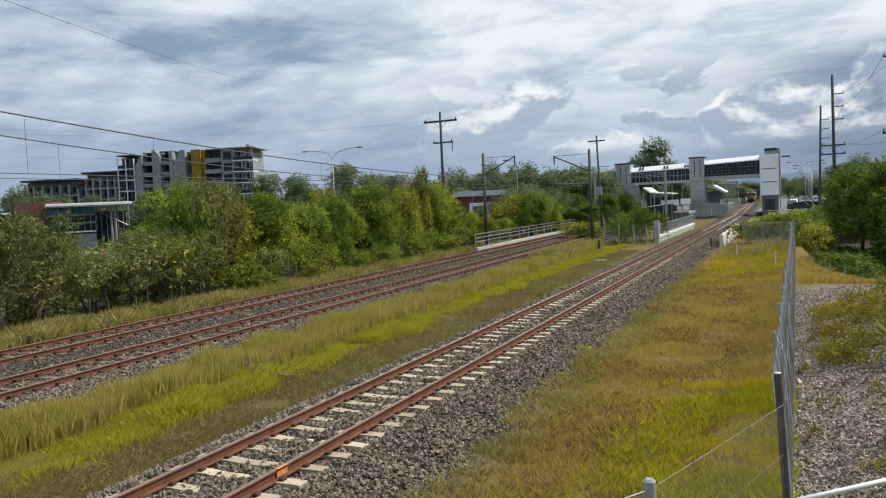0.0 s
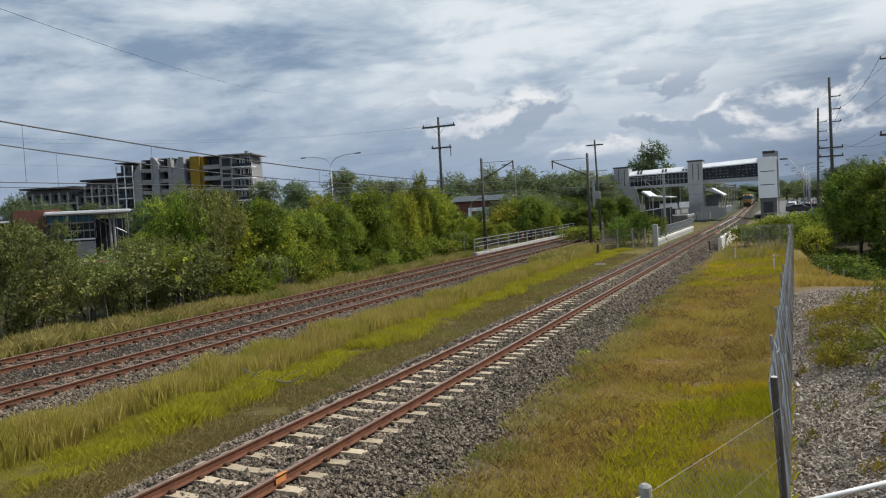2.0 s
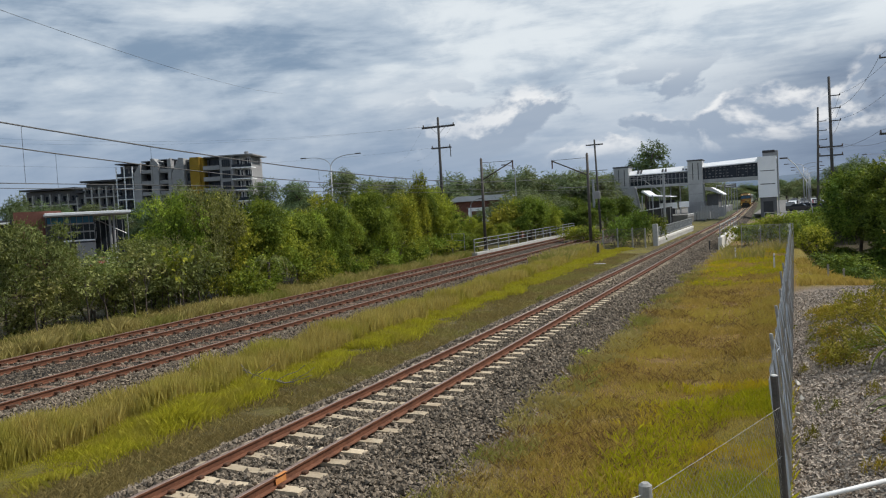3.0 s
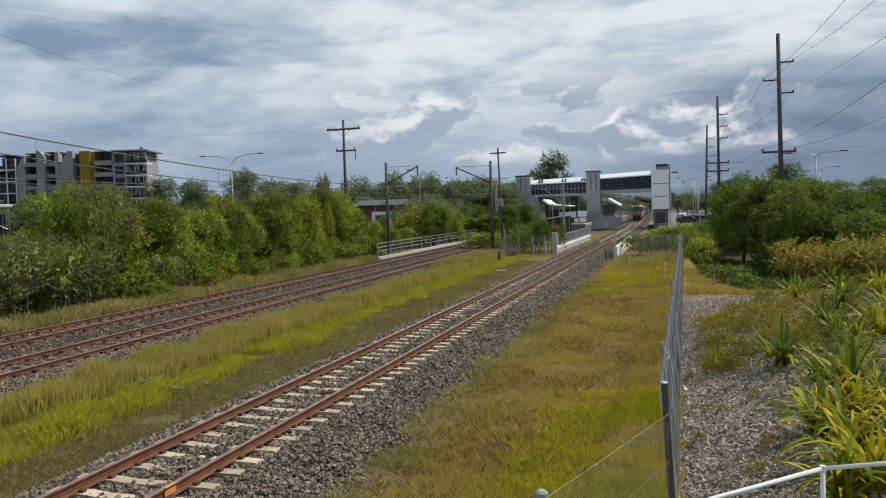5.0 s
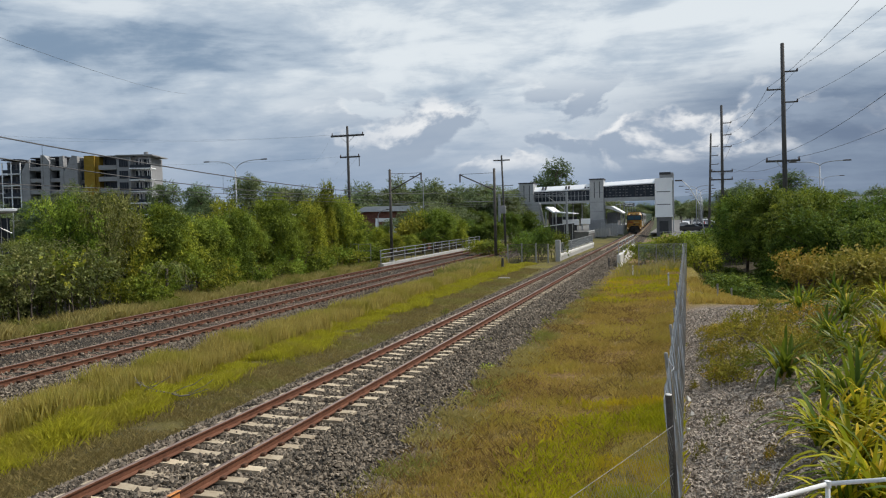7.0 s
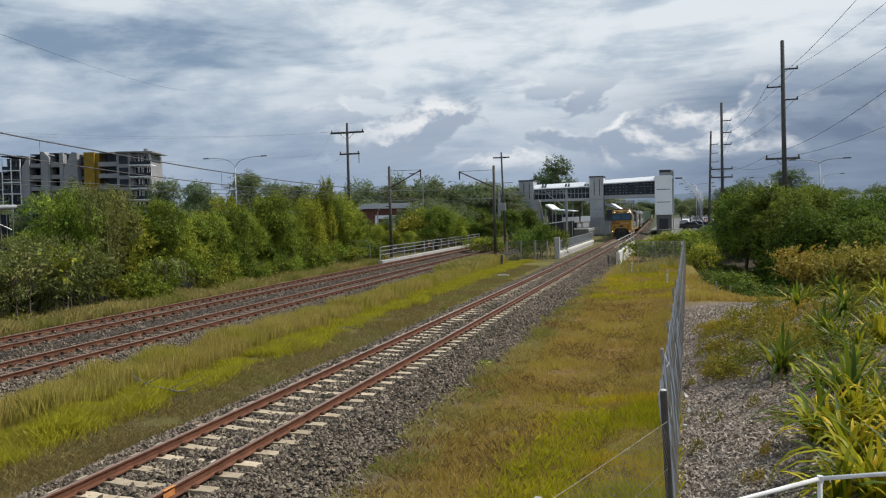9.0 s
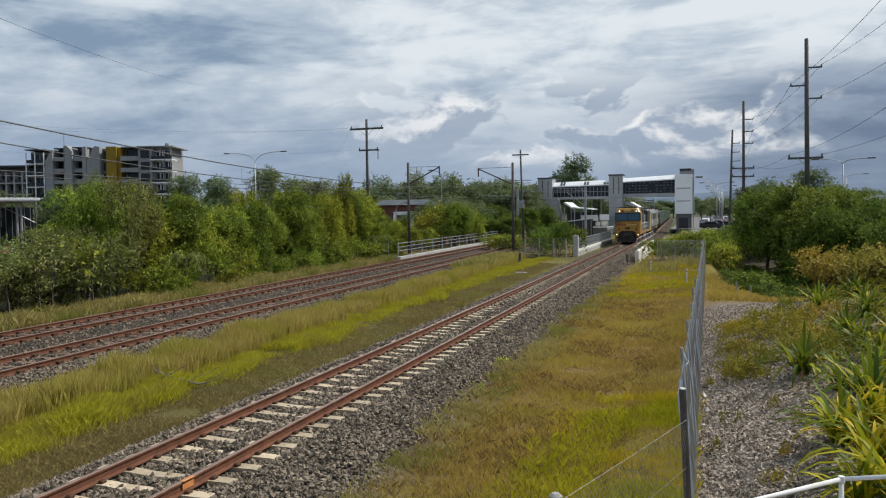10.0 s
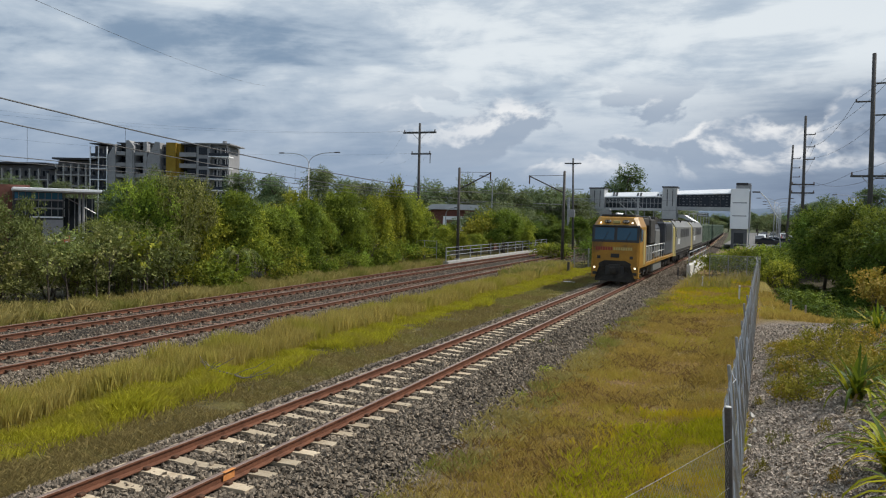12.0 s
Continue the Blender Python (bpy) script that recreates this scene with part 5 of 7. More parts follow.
def build_low_buildings():
    # glazed building with a floating canopy
    b = thing("office_building", "low glazed building with blue windows under a white canopy", "building", pose(-98.2, 80, 0, 0, 0, 52))

    def X(px):
        return (px - 80) * 0.078

    part("wall", Shape().box(X(82), 1.0, -2, X(163), 12, 6.2), DARKGREY, b)
    part("canopy", Shape().box(X(80), -2.0, 6.35, X(228), 10, 6.75, c=0.05), WHITEPANEL, b, "long white canopy roof")
    part("canopy_lining", Shape().box(X(82), -1.8, 6.2, X(226), 9.8, 6.36), GREYPANEL, b)
    for i, (z0, z1) in enumerate(((5.2, 6.1), (4.0, 5.0), (2.7, 3.8))):
        part("window_band", Shape().box(X(84) + i, 0.8, z0, X(163), 1.0, z1), BLUEGLASS if i == 0 else GLASS, b, "blue tinted window band")
        part("spandrel", Shape().box(X(84) + i, 0.7, z0 - 0.25, X(164), 1.0, z0 - 0.02), PALEGREY if i < 2 else WHITEPANEL, b)
        for k in range(8):
            x = X(90) + k * 0.85
            part("mullion", Shape().box(x, 0.72, z0, x + 0.08, 0.82, z1), PALEGREY, b)
    part("plinth", Shape().box(X(130), 0.4, -2, X(164), 1.2, 2.2), PALEGREY, b)
    for px in (192, 199):
        part("column", Shape().tube((X(px), 0.2, -2), (X(px), 0.2, 6.3), 0.18, 0.18, 10), PALEGREY, b)
    for k in range(7):
        x = X(166) + k * 0.8
        part("screen_post", Shape().box(x, 3.0, -1, x + 0.08, 3.1, 6.2), STEELGREY, b)
    part("screen_rail", Shape().tube((X(166), 3, 5.8), (X(225), 3, 3.2), 0.08, 0.08, 6), STEELGREY, b)
    part("rear_wall", Shape().box(X(163), 6, -2, X(226), 6.3, 5.5), GLASS, b)
    c = thing("brick_building", "flat brown brick building beside the glazed one", "building", pose(-107.5, 79, 0, 0, 0, 52))
    part("wall", Shape().box(2.5, 0, -2, 9.0, 8, 7.3), BRICK, c)
    part("lower_wall", Shape().box(-3, 0.6, -2, 2.5, 8, 6.2), DARKGREY, c)
    part("awning", Shape().box(-6, -1.2, 5.6, 2.0, 0.6, 5.85), WHITEPANEL, c)
    # brick house behind the far bridge
    h = thing("brick_house", "red brick house with pale metal roof", "house", pose(-40.9, 110, 0, 0, 0, 12))
    part("wall", Shape().box(-6, 0, -1.5, 5.0, 9, 4.4), BRICK, h)
    part("gable", Shape().extrude([(-6, 4.4), (5.0, 4.4), (3.5, 5.1), (-4.5, 5.1)], 0.05, 9), BRICK, h)
    part("roof", Shape().extrude([(-7.2, 4.35), (-4.6, 5.12), (3.6, 5.12), (6.0, 4.4), (6.0, 4.6), (3.4, 5.9), (-4.4, 5.9), (-7.2, 4.55)], -0.6, 9.5), ROOFPALE, h)
    part("porch_beam", Shape().box(-2.6, -1.6, 3.6, 3.0, -1.3, 4.1), WHITEPANEL, h)
    for x in (-2.4, 0.2, 2.8):
        part("porch_post", Shape().box(x - 0.25, -1.6, -1.5, x + 0.25, -1.2, 3.6), BRICK if x > 2 else WHITEPANEL, h)
    window(h, -1.6, 0.0, 1.4, 3.2, -0.02, WHITEPANEL)
    window(h, 0.8, 2.2, 1.4, 3.2, -0.02, WHITEPANEL)
    for x, y, w, z, label in ((-66, 118, 7, 5.2, "pale roofed house among trees"), (-100, 135, 6, 6.2, "white walled house among trees"), (-51, 108, 6, 5.0, "pale green roofed house among trees"), (24.5, 122, 16, 5.6, "long pale shed roof behind trees")):
        o = thing("house", label, "house")
        part("wall", Shape().box(x - w / 2, y, -1, x + w / 2, y + 8, z - 1.0), WHITECONC, o)
        part("roof", Shape().extrude([(x - w / 2 - 0.5, z - 1.0), (x + w / 2 + 0.5, z - 0.9), (x + w / 4, z), (x - w / 4, z - 0.1)], y - 0.6, y + 8.6), ROOFPALE, o)
    # hills on the horizon, the haze of distance put into their blue colour
    s = Shape()
    n = 120
    vs = []
    for i in range(n + 1):
        a = radians(-75 + 150 * i / n)
        h = 58 + 16 * noise.noise((a * 4, 0, 0)) + 9 * noise.noise((a * 13, 3, 0)) + 4 * noise.noise((a * 40, 9, 0))
        for z, d in ((-30, 2400), (h * 0.7, 2500), (h, 2650)):
            vs.append((d * math.sin(a), d * math.cos(a), z))
    fs = []
    for i in range(n):
        for k in (0, 1):
            fs.append((i * 3 + k, i * 3 + 3 + k, i * 3 + 4 + k, i * 3 + 1 + k))
    s.add(vs, fs)
    tagged(part("backdrop", s, HAZE, smooth=True), "low haze-blue hills far beyond the station", "hills", kind="structure")


build_low_buildings()

# ---- the train ----
LOCOYELLOW = surface("loco_yellow", (0.30, 0.145, 0.012), (0.43, 0.22, 0.022), 1.6, 0.45, 0.06, stain=(0.085, 0.055, 0.026), stain_amt=0.85, coat=0.08)
LOCOPALE = surface("faded_yellow_panel", (0.42, 0.34, 0.11), (0.50, 0.42, 0.17), 1.2, 0.5, 0.05, stain=(0.35, 0.30, 0.2))
LOCOGREY = surface("loco_silver_grey", (0.13, 0.132, 0.126), (0.21, 0.21, 0.20), 0.9, 0.5, 0.05, stain=(0.20, 0.19, 0.18), stain_amt=0.5)
LOCOBLUE = surface("hood_blue_grey", (0.03, 0.034, 0.042), (0.06, 0.066, 0.08), 0.9, 0.5, 0.05, stain=(0.10, 0.10, 0.11))
GRIME = surface("underframe_grime", (0.022, 0.020, 0.018), (0.05, 0.045, 0.04), 2, 0.85, 0.2, stain=(0.09, 0.07, 0.055))
LOCOROOF = surface("sooty_roof", (0.035, 0.033, 0.03), (0.07, 0.065, 0.06), 1.5, 0.8, 0.1)
REDPAINT = surface("dark_red_lettering", (0.22, 0.025, 0.02), (0.28, 0.035, 0.03), 6, 0.5, 0)
# blue of the reflected sky is put into the glass colour
SCREEN = glassy("windscreen_glass", (0.026, 0.066, 0.105), 0.12, 0.3)
BLACK = surface("black_trim", (0.012, 0.012, 0.013), (0.025, 0.025, 0.026), 4, 0.5, 0.02)
STEEL = surface("bright_steel", (0.28, 0.26, 0.24), (0.40, 0.38, 0.36), 6, 0.4, 0.05, metal=0.8)
WAGONGREEN = surface("container_green", (0.075, 0.12, 0.075), (0.12, 0.17, 0.11), 0.8, 0.6, 0.06, stain=(0.11, 0.09, 0.06))
BEAM = lamp_mat("headlight_glow", (1.0, 0.92, 0.75), 3.0)
WARM = lamp_mat("ditch_light_glow", (1.0, 0.72, 0.40), 3.2)


def bogie(parent, y, axles=3, pitch=1.85, r=0.5):
    """A bogie under its vehicle, with its wheels one level down."""
    half = (axles - 1) * pitch / 2
    s = Shape()
    for side in (-1.05, 1.05):
        s.box(side - 0.09, y - half - 0.75, 0.5, side + 0.09, y + half + 0.75, 0.82, c=0.03)
        for k in range(axles):
            ay = y - half + k * pitch
            s.box(side - 0.16, ay - 0.22, 0.34, side + 0.16, ay + 0.22, 0.72, c=0.04)
            if k < axles - 1:
                s.tube((side, ay + pitch / 2, 0.75), (side, ay + pitch / 2, 1.1), 0.12, 0.12, 8)
    b = part("bogie", s, GRIME, parent, "grimy dark bogie frame")
    for k in range(axles):
        ay = y - half + k * pitch
        for side in (-1, 1):
            w = Shape().tube((side * 0.69, ay, r), (side * 0.82, ay, r), r, r, 20).tube((side * 0.66, ay, r), (side * 0.69, ay, r), r + 0.03, r + 0.03, 20)
            part("wheel", w, STEEL, b)
    return b


def coupler(parent, y, way):
    s = Shape().box(-0.16, y, 0.72, 0.16, y + way * 0.45, 1.02, c=0.04).box(-0.22, y + way * 0.35, 0.66, 0.22, y + way * 0.65, 1.08, c=0.08)
    part("coupler", s, GRIME, parent)


def lead_locomotive():
    L = 22.0
    t = thing("locomotive", "yellow diesel locomotive with dark windscreen and lit headlights", "locomotive")
    # cab: flat face with chamfered edges, roof sloping back
    W = 1.45
    s = Shape()
    front = [(-W + 0.12, 0.0, 1.12), (W - 0.12, 0.0, 1.12), (W - 0.12, 0.0, 2.55), (W - 0.16, 0.22, 3.52), (W - 0.5, 0.62, 4.05), (-W + 0.5, 0.62, 4.05), (-W + 0.16, 0.22, 3.52), (-W + 0.12, 0.0, 2.55)]
    mid = [(-W, 0.14, 1.12), (W, 0.14, 1.12), (W, 0.14, 2.55), (W, 0.36, 3.50), (W - 0.28, 0.9, 4.12), (-W + 0.28, 0.9, 4.12), (-W, 0.36, 3.50), (-W, 0.14, 2.55)]
    back = [(x, 3.1, z) for x, y, z in mid]
    n = 8
    s.add(front + mid + back, [(0, 7, 6, 5, 4, 3, 2, 1)[::-1]] + [(i, (i + 1) % n, n + (i + 1) % n, n + i) for i in range(n)]
          + [(n + i, n + (i + 1) % n, 2 * n + (i + 1) % n, 2 * n + i) for i in range(n)] + [tuple(range(3 * n - 1, 2 * n - 1, -1))])
    # split the face at the bend so that it stays flat
    s.f[0] = (0, 1, 2, 7)
    s.f += [(7, 2, 3, 6), (6, 3, 4, 5)]
    s.mi += [0, 0]
    cab = part("cab", s, LOCOYELLOW, t, "yellow driving cab")
    # windscreen band leaning back over the yellow face
    k = (0.22 - 0.0) / (3.52 - 2.55)
    def lean(z):
        return (z - 2.55) * k
    def slab(x0, x1, z0, z1, d0, d1):
        return Shape().add_slab(x0, x1, z0, z1, lean(z0), lean(z1), d0, d1)
    part("windscreen_surround", slab(-1.42, 1.42, 2.56, 3.60, -0.02, 0.06), BLACK, cab, "black windscreen surround")
    for x0, x1 in ((-1.27, -0.09), (0.09, 1.27)):
        part("windscreen", slab(x0, x1, 2.70, 3.44, -0.035, 0.0), SCREEN, cab, "dark windscreen coloured blue for reflected sky")
    for x in (-0.75, 0.6):
        part("wiper", Shape().tube((x, -0.05, 2.62), (x + 0.3, 0.06, 3.2), 0.012, 0.012, 5), BLACK, cab)
    for x in (-0.55, 0.55):
        part("light_housing", Shape().box(x - 0.21, 0.27, 3.70, x + 0.21, 0.6, 3.92, c=0.09), BLACK, cab, "dark twin headlight housing")
        for d in (-0.09, 0.09):
            part("headlight", Shape().tube((x + d, 0.255, 3.81), (x + d, 0.28, 3.812), 0.065, 0.065, 12), STEEL, cab)
    for x in (-0.95, 0.95):
        part("marker_light", Shape().tube((x, 0.24, 3.74), (x, 0.34, 3.75), 0.048, 0.048, 10), BEAM, cab, "small lit marker lamp")
    part("number_board", Shape().box(-0.22, 0.3, 3.70, 0.22, 0.46, 3.88, c=0.02), LOCOPALE, cab)
    for x in (-1.456, 1.456):
        part("side_surround", Shape().box(x - 0.006, 0.2, 2.58, x + 0.006, 0.72, 3.46), BLACK, cab, "black band round the cab corner")
    # brand lettering becomes plain bars
    for i in range(7):
        part("lettering", Shape().box(-1.18 + i * 0.15, -0.012, 2.06, -1.07 + i * 0.15, 0.01, 2.27), REDPAINT, cab, "dark red lettering bar")
    for i in range(8):
        part("lettering", Shape().box(-0.10 + i * 0.145, -0.012, 2.07, 0.0 + i * 0.145, 0.01, 2.25), LOCOPALE, cab, "faded pale lettering bar")
    part("lower_panel", Shape().extrude([(-0.62, 1.44), (-0.95, 1.28), (-1.02, 1.0), (1.02, 1.0), (0.95, 1.28), (0.62, 1.44)], -0.03, 0.01), GRIME, cab, "soot-black lower face panel")
    for x in (-0.98, 0.98):
        part("vent_panel", Shape().box(x - 0.10, -0.02, 1.54, x + 0.10, 0.01, 1.72, c=0.006), LOCOROOF, cab, "small grimy vent")
    part("number_panel", Shape().box(-0.26, -0.03, 1.62, 0.26, 0.005, 1.86, c=0.01), BLACK, cab)
    for x in (-1.3, 1.3):
        part("corner_skirt", Shape().extrude([(x * 1.09, 1.14), (x * 1.09, 0.42), (x * 0.93, 0.36), (x * 0.72, 1.14)] if x > 0 else [(x * 0.72, 1.14), (x * 0.93, 0.36), (x * 1.09, 0.42), (x * 1.09, 1.14)], -0.05, 0.42), LOCOYELLOW, cab, "yellow corner skirt beside the plough")
    part("brow", Shape().box(-1.3, 0.12, 3.5, 1.3, 0.3, 3.57, c=0.02), LOCOROOF, cab)
    part("coupler_pocket", Shape().box(-0.34, -0.10, 0.78, 0.34, -0.03, 1.22, c=0.03), LOCOROOF, cab, "worn grey coupler pocket")
    for x in (-0.95, 0.95):
        part("step_recess", Shape().box(x * 1.27 - 0.12, -0.06, 0.56, x * 1.27 + 0.12, -0.045, 0.74), BLACK, cab)
        part("front_handrail", Shape().tube((x * 1.35, -0.06, 1.2), (x * 1.35, -0.06, 2.4), 0.018, 0.018, 6), LOCOYELLOW, cab)
    for x in (-1.454, 1.454):
        part("cab_window", Shape().box(x - 0.012, 0.75, 2.62, x + 0.012, 1.45, 3.35), SCREEN, cab)
        part("cab_door", Shape().box(x - 0.01, 1.9, 1.15, x + 0.01, 2.55, 3.3), LOCOPALE, cab)
    part("roof_pods", Shape().box(-1.05, 0.92, 4.08, 1.05, 3.0, 4.27, c=0.05).tube((0.35, 1.2, 4.24), (0.35, 0.8, 4.27), 0.05, 0.07, 8).tube((-0.35, 1.2, 4.24), (-0.35, 0.8, 4.27), 0.05, 0.07, 8), LOCOROOF, t)
    # plough, pilot and ditch lights
    part("pilot", Shape().extrude([(-1.4, 1.12), (-1.4, 0.75), (-1.05, 0.18), (1.05, 0.18), (1.4, 0.75), (1.4, 1.12)], 0.05, 0.5), GRIME, t, "black snow plough and pilot")
    part("plough", Shape().add_wedge(1.2, 0.18, 0.85, -0.35, 0.1), GRIME, t)
    part("buffer_plate", Shape().box(-0.55, -0.08, 0.55, 0.55, 0.06, 1.1, c=0.03), BLACK, t)
    coupler(t, 0.0, -1)
    for x in (-1.22, 1.22):
        lamp = part("ditch_light", Shape().tube((x, -0.08, 1.0), (x, 0.1, 1.0), 0.11, 0.11, 12), BLACK, t)
        part("lens", Shape().tube((x, -0.095, 1.0), (x, -0.075, 1.0), 0.06, 0.06, 12), WARM, lamp, "lit warm ditch lamp")
    for x in (-1.3, 1.3):
        for z in (0.35, 0.65):
            part("step", Shape().box(x - 0.16, 0.35, z, x + 0.16, 0.75, z + 0.04), LOCOYELLOW, t)
    # underframe, hood and walkway
    part("frame", Shape().box(-1.42, 0.3, 0.98, 1.42, L - 0.3, 1.22, c=0.02), LOCOYELLOW, t, "yellow side sill")
    part("underframe", Shape().box(-1.0, 0.5, 0.7, 1.0, L - 0.5, 0.98), GRIME, t)
    hood = part("hood", Shape().extrude([(-0.98, 1.22), (0.98, 1.22), (0.98, 3.4), (0.72, 3.85), (-0.72, 3.85), (-0.98, 3.4)], 3.1, 15.0), LOCOBLUE, t, "blue-grey engine hood")
    part("hood_panel", Shape().box(-1.15, 3.2, 2.45, 1.15, 5.0, 3.55, c=0.02), LOCOPALE, hood, "faded yellow hood panel")
    for i in range(3):
        for x in (-1.38, 1.38):
            part("walkway_panel", Shape().box(x - 0.012, 3.4 + i * 1.25, 1.28, x + 0.012, 4.4 + i * 1.25, 2.15, c=0.005), LOCOGREY, hood, "grey walkway guard panel")
    for i in range(9):
        y = 5.5 + i * 1.0
        for x in (-0.985, 0.985):
            part("hood_door", Shape().box(x - 0.015, y, 1.4, x + 0.015, y + 0.86, 3.0, c=0.01), LOCOBLUE, hood)
    rnd = random.Random(4)
    part("intake_box", Shape().box(-1.18, 3.15, 3.55, 1.18, 6.6, 4.12, c=0.08), LOCOROOF, t, "dark intake box behind the cab")
    part("dynamic_brake_box", Shape().box(-1.25, 6.9, 2.3, 1.25, 9.6, 4.05, c=0.1), LOCOROOF, t, "dark boxy equipment case above the walkway")
    part("case_end", Shape().box(-1.26, 9.7, 1.3, 1.26, 12.6, 3.3, c=0.05), LOCOGREY, t, "grey lower equipment case")
    for i in range(10):
        y = 5.6 + i * 0.95
        h = rnd.uniform(0.12, 0.42)
        part("roof_box", Shape().box(-0.62 - 0.3 * rnd.random(), y, 3.7, 0.62 + 0.3 * rnd.random(), y + rnd.uniform(0.45, 0.85), 3.85 + h, c=0.04), rnd.choice((LOCOROOF, LOCOBLUE, GRIME)), t)
    for i in range(7):
        for x in (-1.0, 1.0):
            part("hood_vent", Shape().box(x - 0.02, 5.7 + i * 1.3, 2.2 + 0.3 * (i % 2), x + 0.02, 6.4 + i * 1.3, 3.2, c=0.01), BLACK, t)
    for i in range(5):
        part("side_cabinet", Shape().box(0.98, 6.0 + i * 1.9, 1.22, 1.2, 7.1 + i * 1.9, 1.75 + 0.2 * (i % 2), c=0.03), rnd.choice((GRIME, LOCOROOF)), t)
    part("radiator", Shape().box(-1.4, 15.0, 1.22, 1.4, 20.6, 3.9, c=0.12), LOCOBLUE, t, "wide dark radiator section")
    for x in (-1.41, 1.41):
        part("radiator_grille", Shape().box(x - 0.015, 15.6, 2.4, x + 0.015, 20.0, 3.6), BLACK, t)
    part("exhaust_stack", Shape().box(-0.35, 8.0, 3.85, 0.35, 9.4, 4.2, c=0.06), LOCOROOF, t)
    part("roof_fans", Shape().tube((0, 16.5, 3.9), (0, 16.5, 4.1), 0.8, 0.8, 18).tube((0, 18.8, 3.9), (0, 18.8, 4.1), 0.8, 0.8, 18), LOCOROOF, t)
    part("hood_roof", Shape().box(-0.7, 3.2, 3.85, 0.7, 15, 3.95, c=0.03), LOCOROOF, t)
    part("rear_end", Shape().box(-1.38, 20.6, 1.22, 1.38, L - 0.4, 3.7, c=0.08), LOCOGREY, t)
    for side in (-1.36, 1.36):
        part("handrail", Shape().tube((side, 3.2, 2.25), (side, 15, 2.25), 0.03, 0.03, 6).tube((side, 3.2, 1.75), (side, 15, 1.75), 0.024, 0.024, 6), WHITEPAINT, t, "pale walkway handrail")
        for i in range(8):
            part("stanchion", Shape().tube((side, 3.3 + 1.65 * i, 1.2), (side, 3.3 + 1.65 * i, 2.25), 0.028, 0.028, 6), WHITEPAINT, t)
    part("fuel_tank", Shape().box(-1.3, 8.3, 0.3, 1.3, 13.6, 1.0, c=0.12), LOCOGREY, t, "grey fuel tank")
    bogie(t, 4.1)
    bogie(t, 17.9)
    return t, L


def trailing_locomotive(label):
    L = 19.8
    t = thing("locomotive", label, "locomotive")
    W = 1.42
    body = part("body", Shape().extrude([(-W, 1.15), (W, 1.15), (W, 3.45), (W - 0.45, 4.05), (-W + 0.45, 4.05), (-W, 3.45)], 0.9, L - 0.6), LOCOGREY, t, "full-width silver-grey body")
    s = Shape()
    f = [(-W, 0.9), (W, 0.9), (W, 3.4), (W - 0.5, 4.0), (-W + 0.5, 4.0), (-W, 3.4)]
    a = [(x * 0.9, 0.0 + max(0, z - 2.3) * 0.28, z) for x, z in f]
    b = [(x * 1.01, 1.3, z + 0.01) for x, z in f]
    s.add(a + b, [(0, 1, 2, 5), (5, 2, 3, 4)] + [(i, (i + 1) % 6, 6 + (i + 1) % 6, 6 + i) for i in range(6)] + [(11, 10, 9, 8, 7, 6)])
    nose = part("nose", s, LOCOPALE, t, "faded yellow nose end")
    for x0, x1 in ((-1.1, -0.08), (0.08, 1.1)):
        part("windscreen", Shape().add_slab(x0, x1, 2.7, 3.35, 0.11, 0.29, -0.03, 0.02), SCREEN, nose)
    for x in (-W - 0.006, W + 0.006):
        part("side_window", Shape().box(x - 0.012, 1.4, 2.6, x + 0.012, 2.1, 3.3), SCREEN, body)
        for i in range(5):
            part("side_grille", Shape().box(x - 0.014, 6.0 + i * 2.1, 2.5, x + 0.014, 7.5 + i * 2.1, 3.3), BLACK, body)
        part("body_stripe", Shape().box(x - 0.009, 1.5, 1.2, x + 0.009, L - 1, 1.42), GRIME, body)
        for i in range(5):
            part("lettering", Shape().box(x - 0.011, 3.0 + i * 0.5, 1.9, x + 0.011, 3.35 + i * 0.5, 2.4), WHITEPAINT, body)
    part("roof_gear", Shape().box(-0.8, 5, 4.05, 0.8, 8, 4.22, c=0.05).tube((0, 11, 4.05), (0, 11, 4.2), 0.7, 0.7, 16).tube((0, 13.5, 4.05), (0, 13.5, 4.2), 0.7, 0.7, 16).box(-0.7, 15, 4.05, 0.7, 18, 4.15), LOCOROOF, t)
    part("roof_rib", Shape().box(-W + 0.3, 3.4, 3.9, W - 0.3, 3.6, 4.12).box(-W + 0.3, 9.2, 3.9, W - 0.3, 9.4, 4.12), LOCOROOF, t)
    part("underframe", Shape().box(-1.3, 0.4, 0.85, 1.3, L - 0.4, 1.15), GRIME, t)
    part("fuel_tank", Shape().box(-1.25, 7.5, 0.3, 1.25, 12.2, 0.95, c=0.12), GRIME, t)
    coupler(t, 0.3, -1)
    bogie(t, 4.0)
    bogie(t, 15.8)
    return t, L


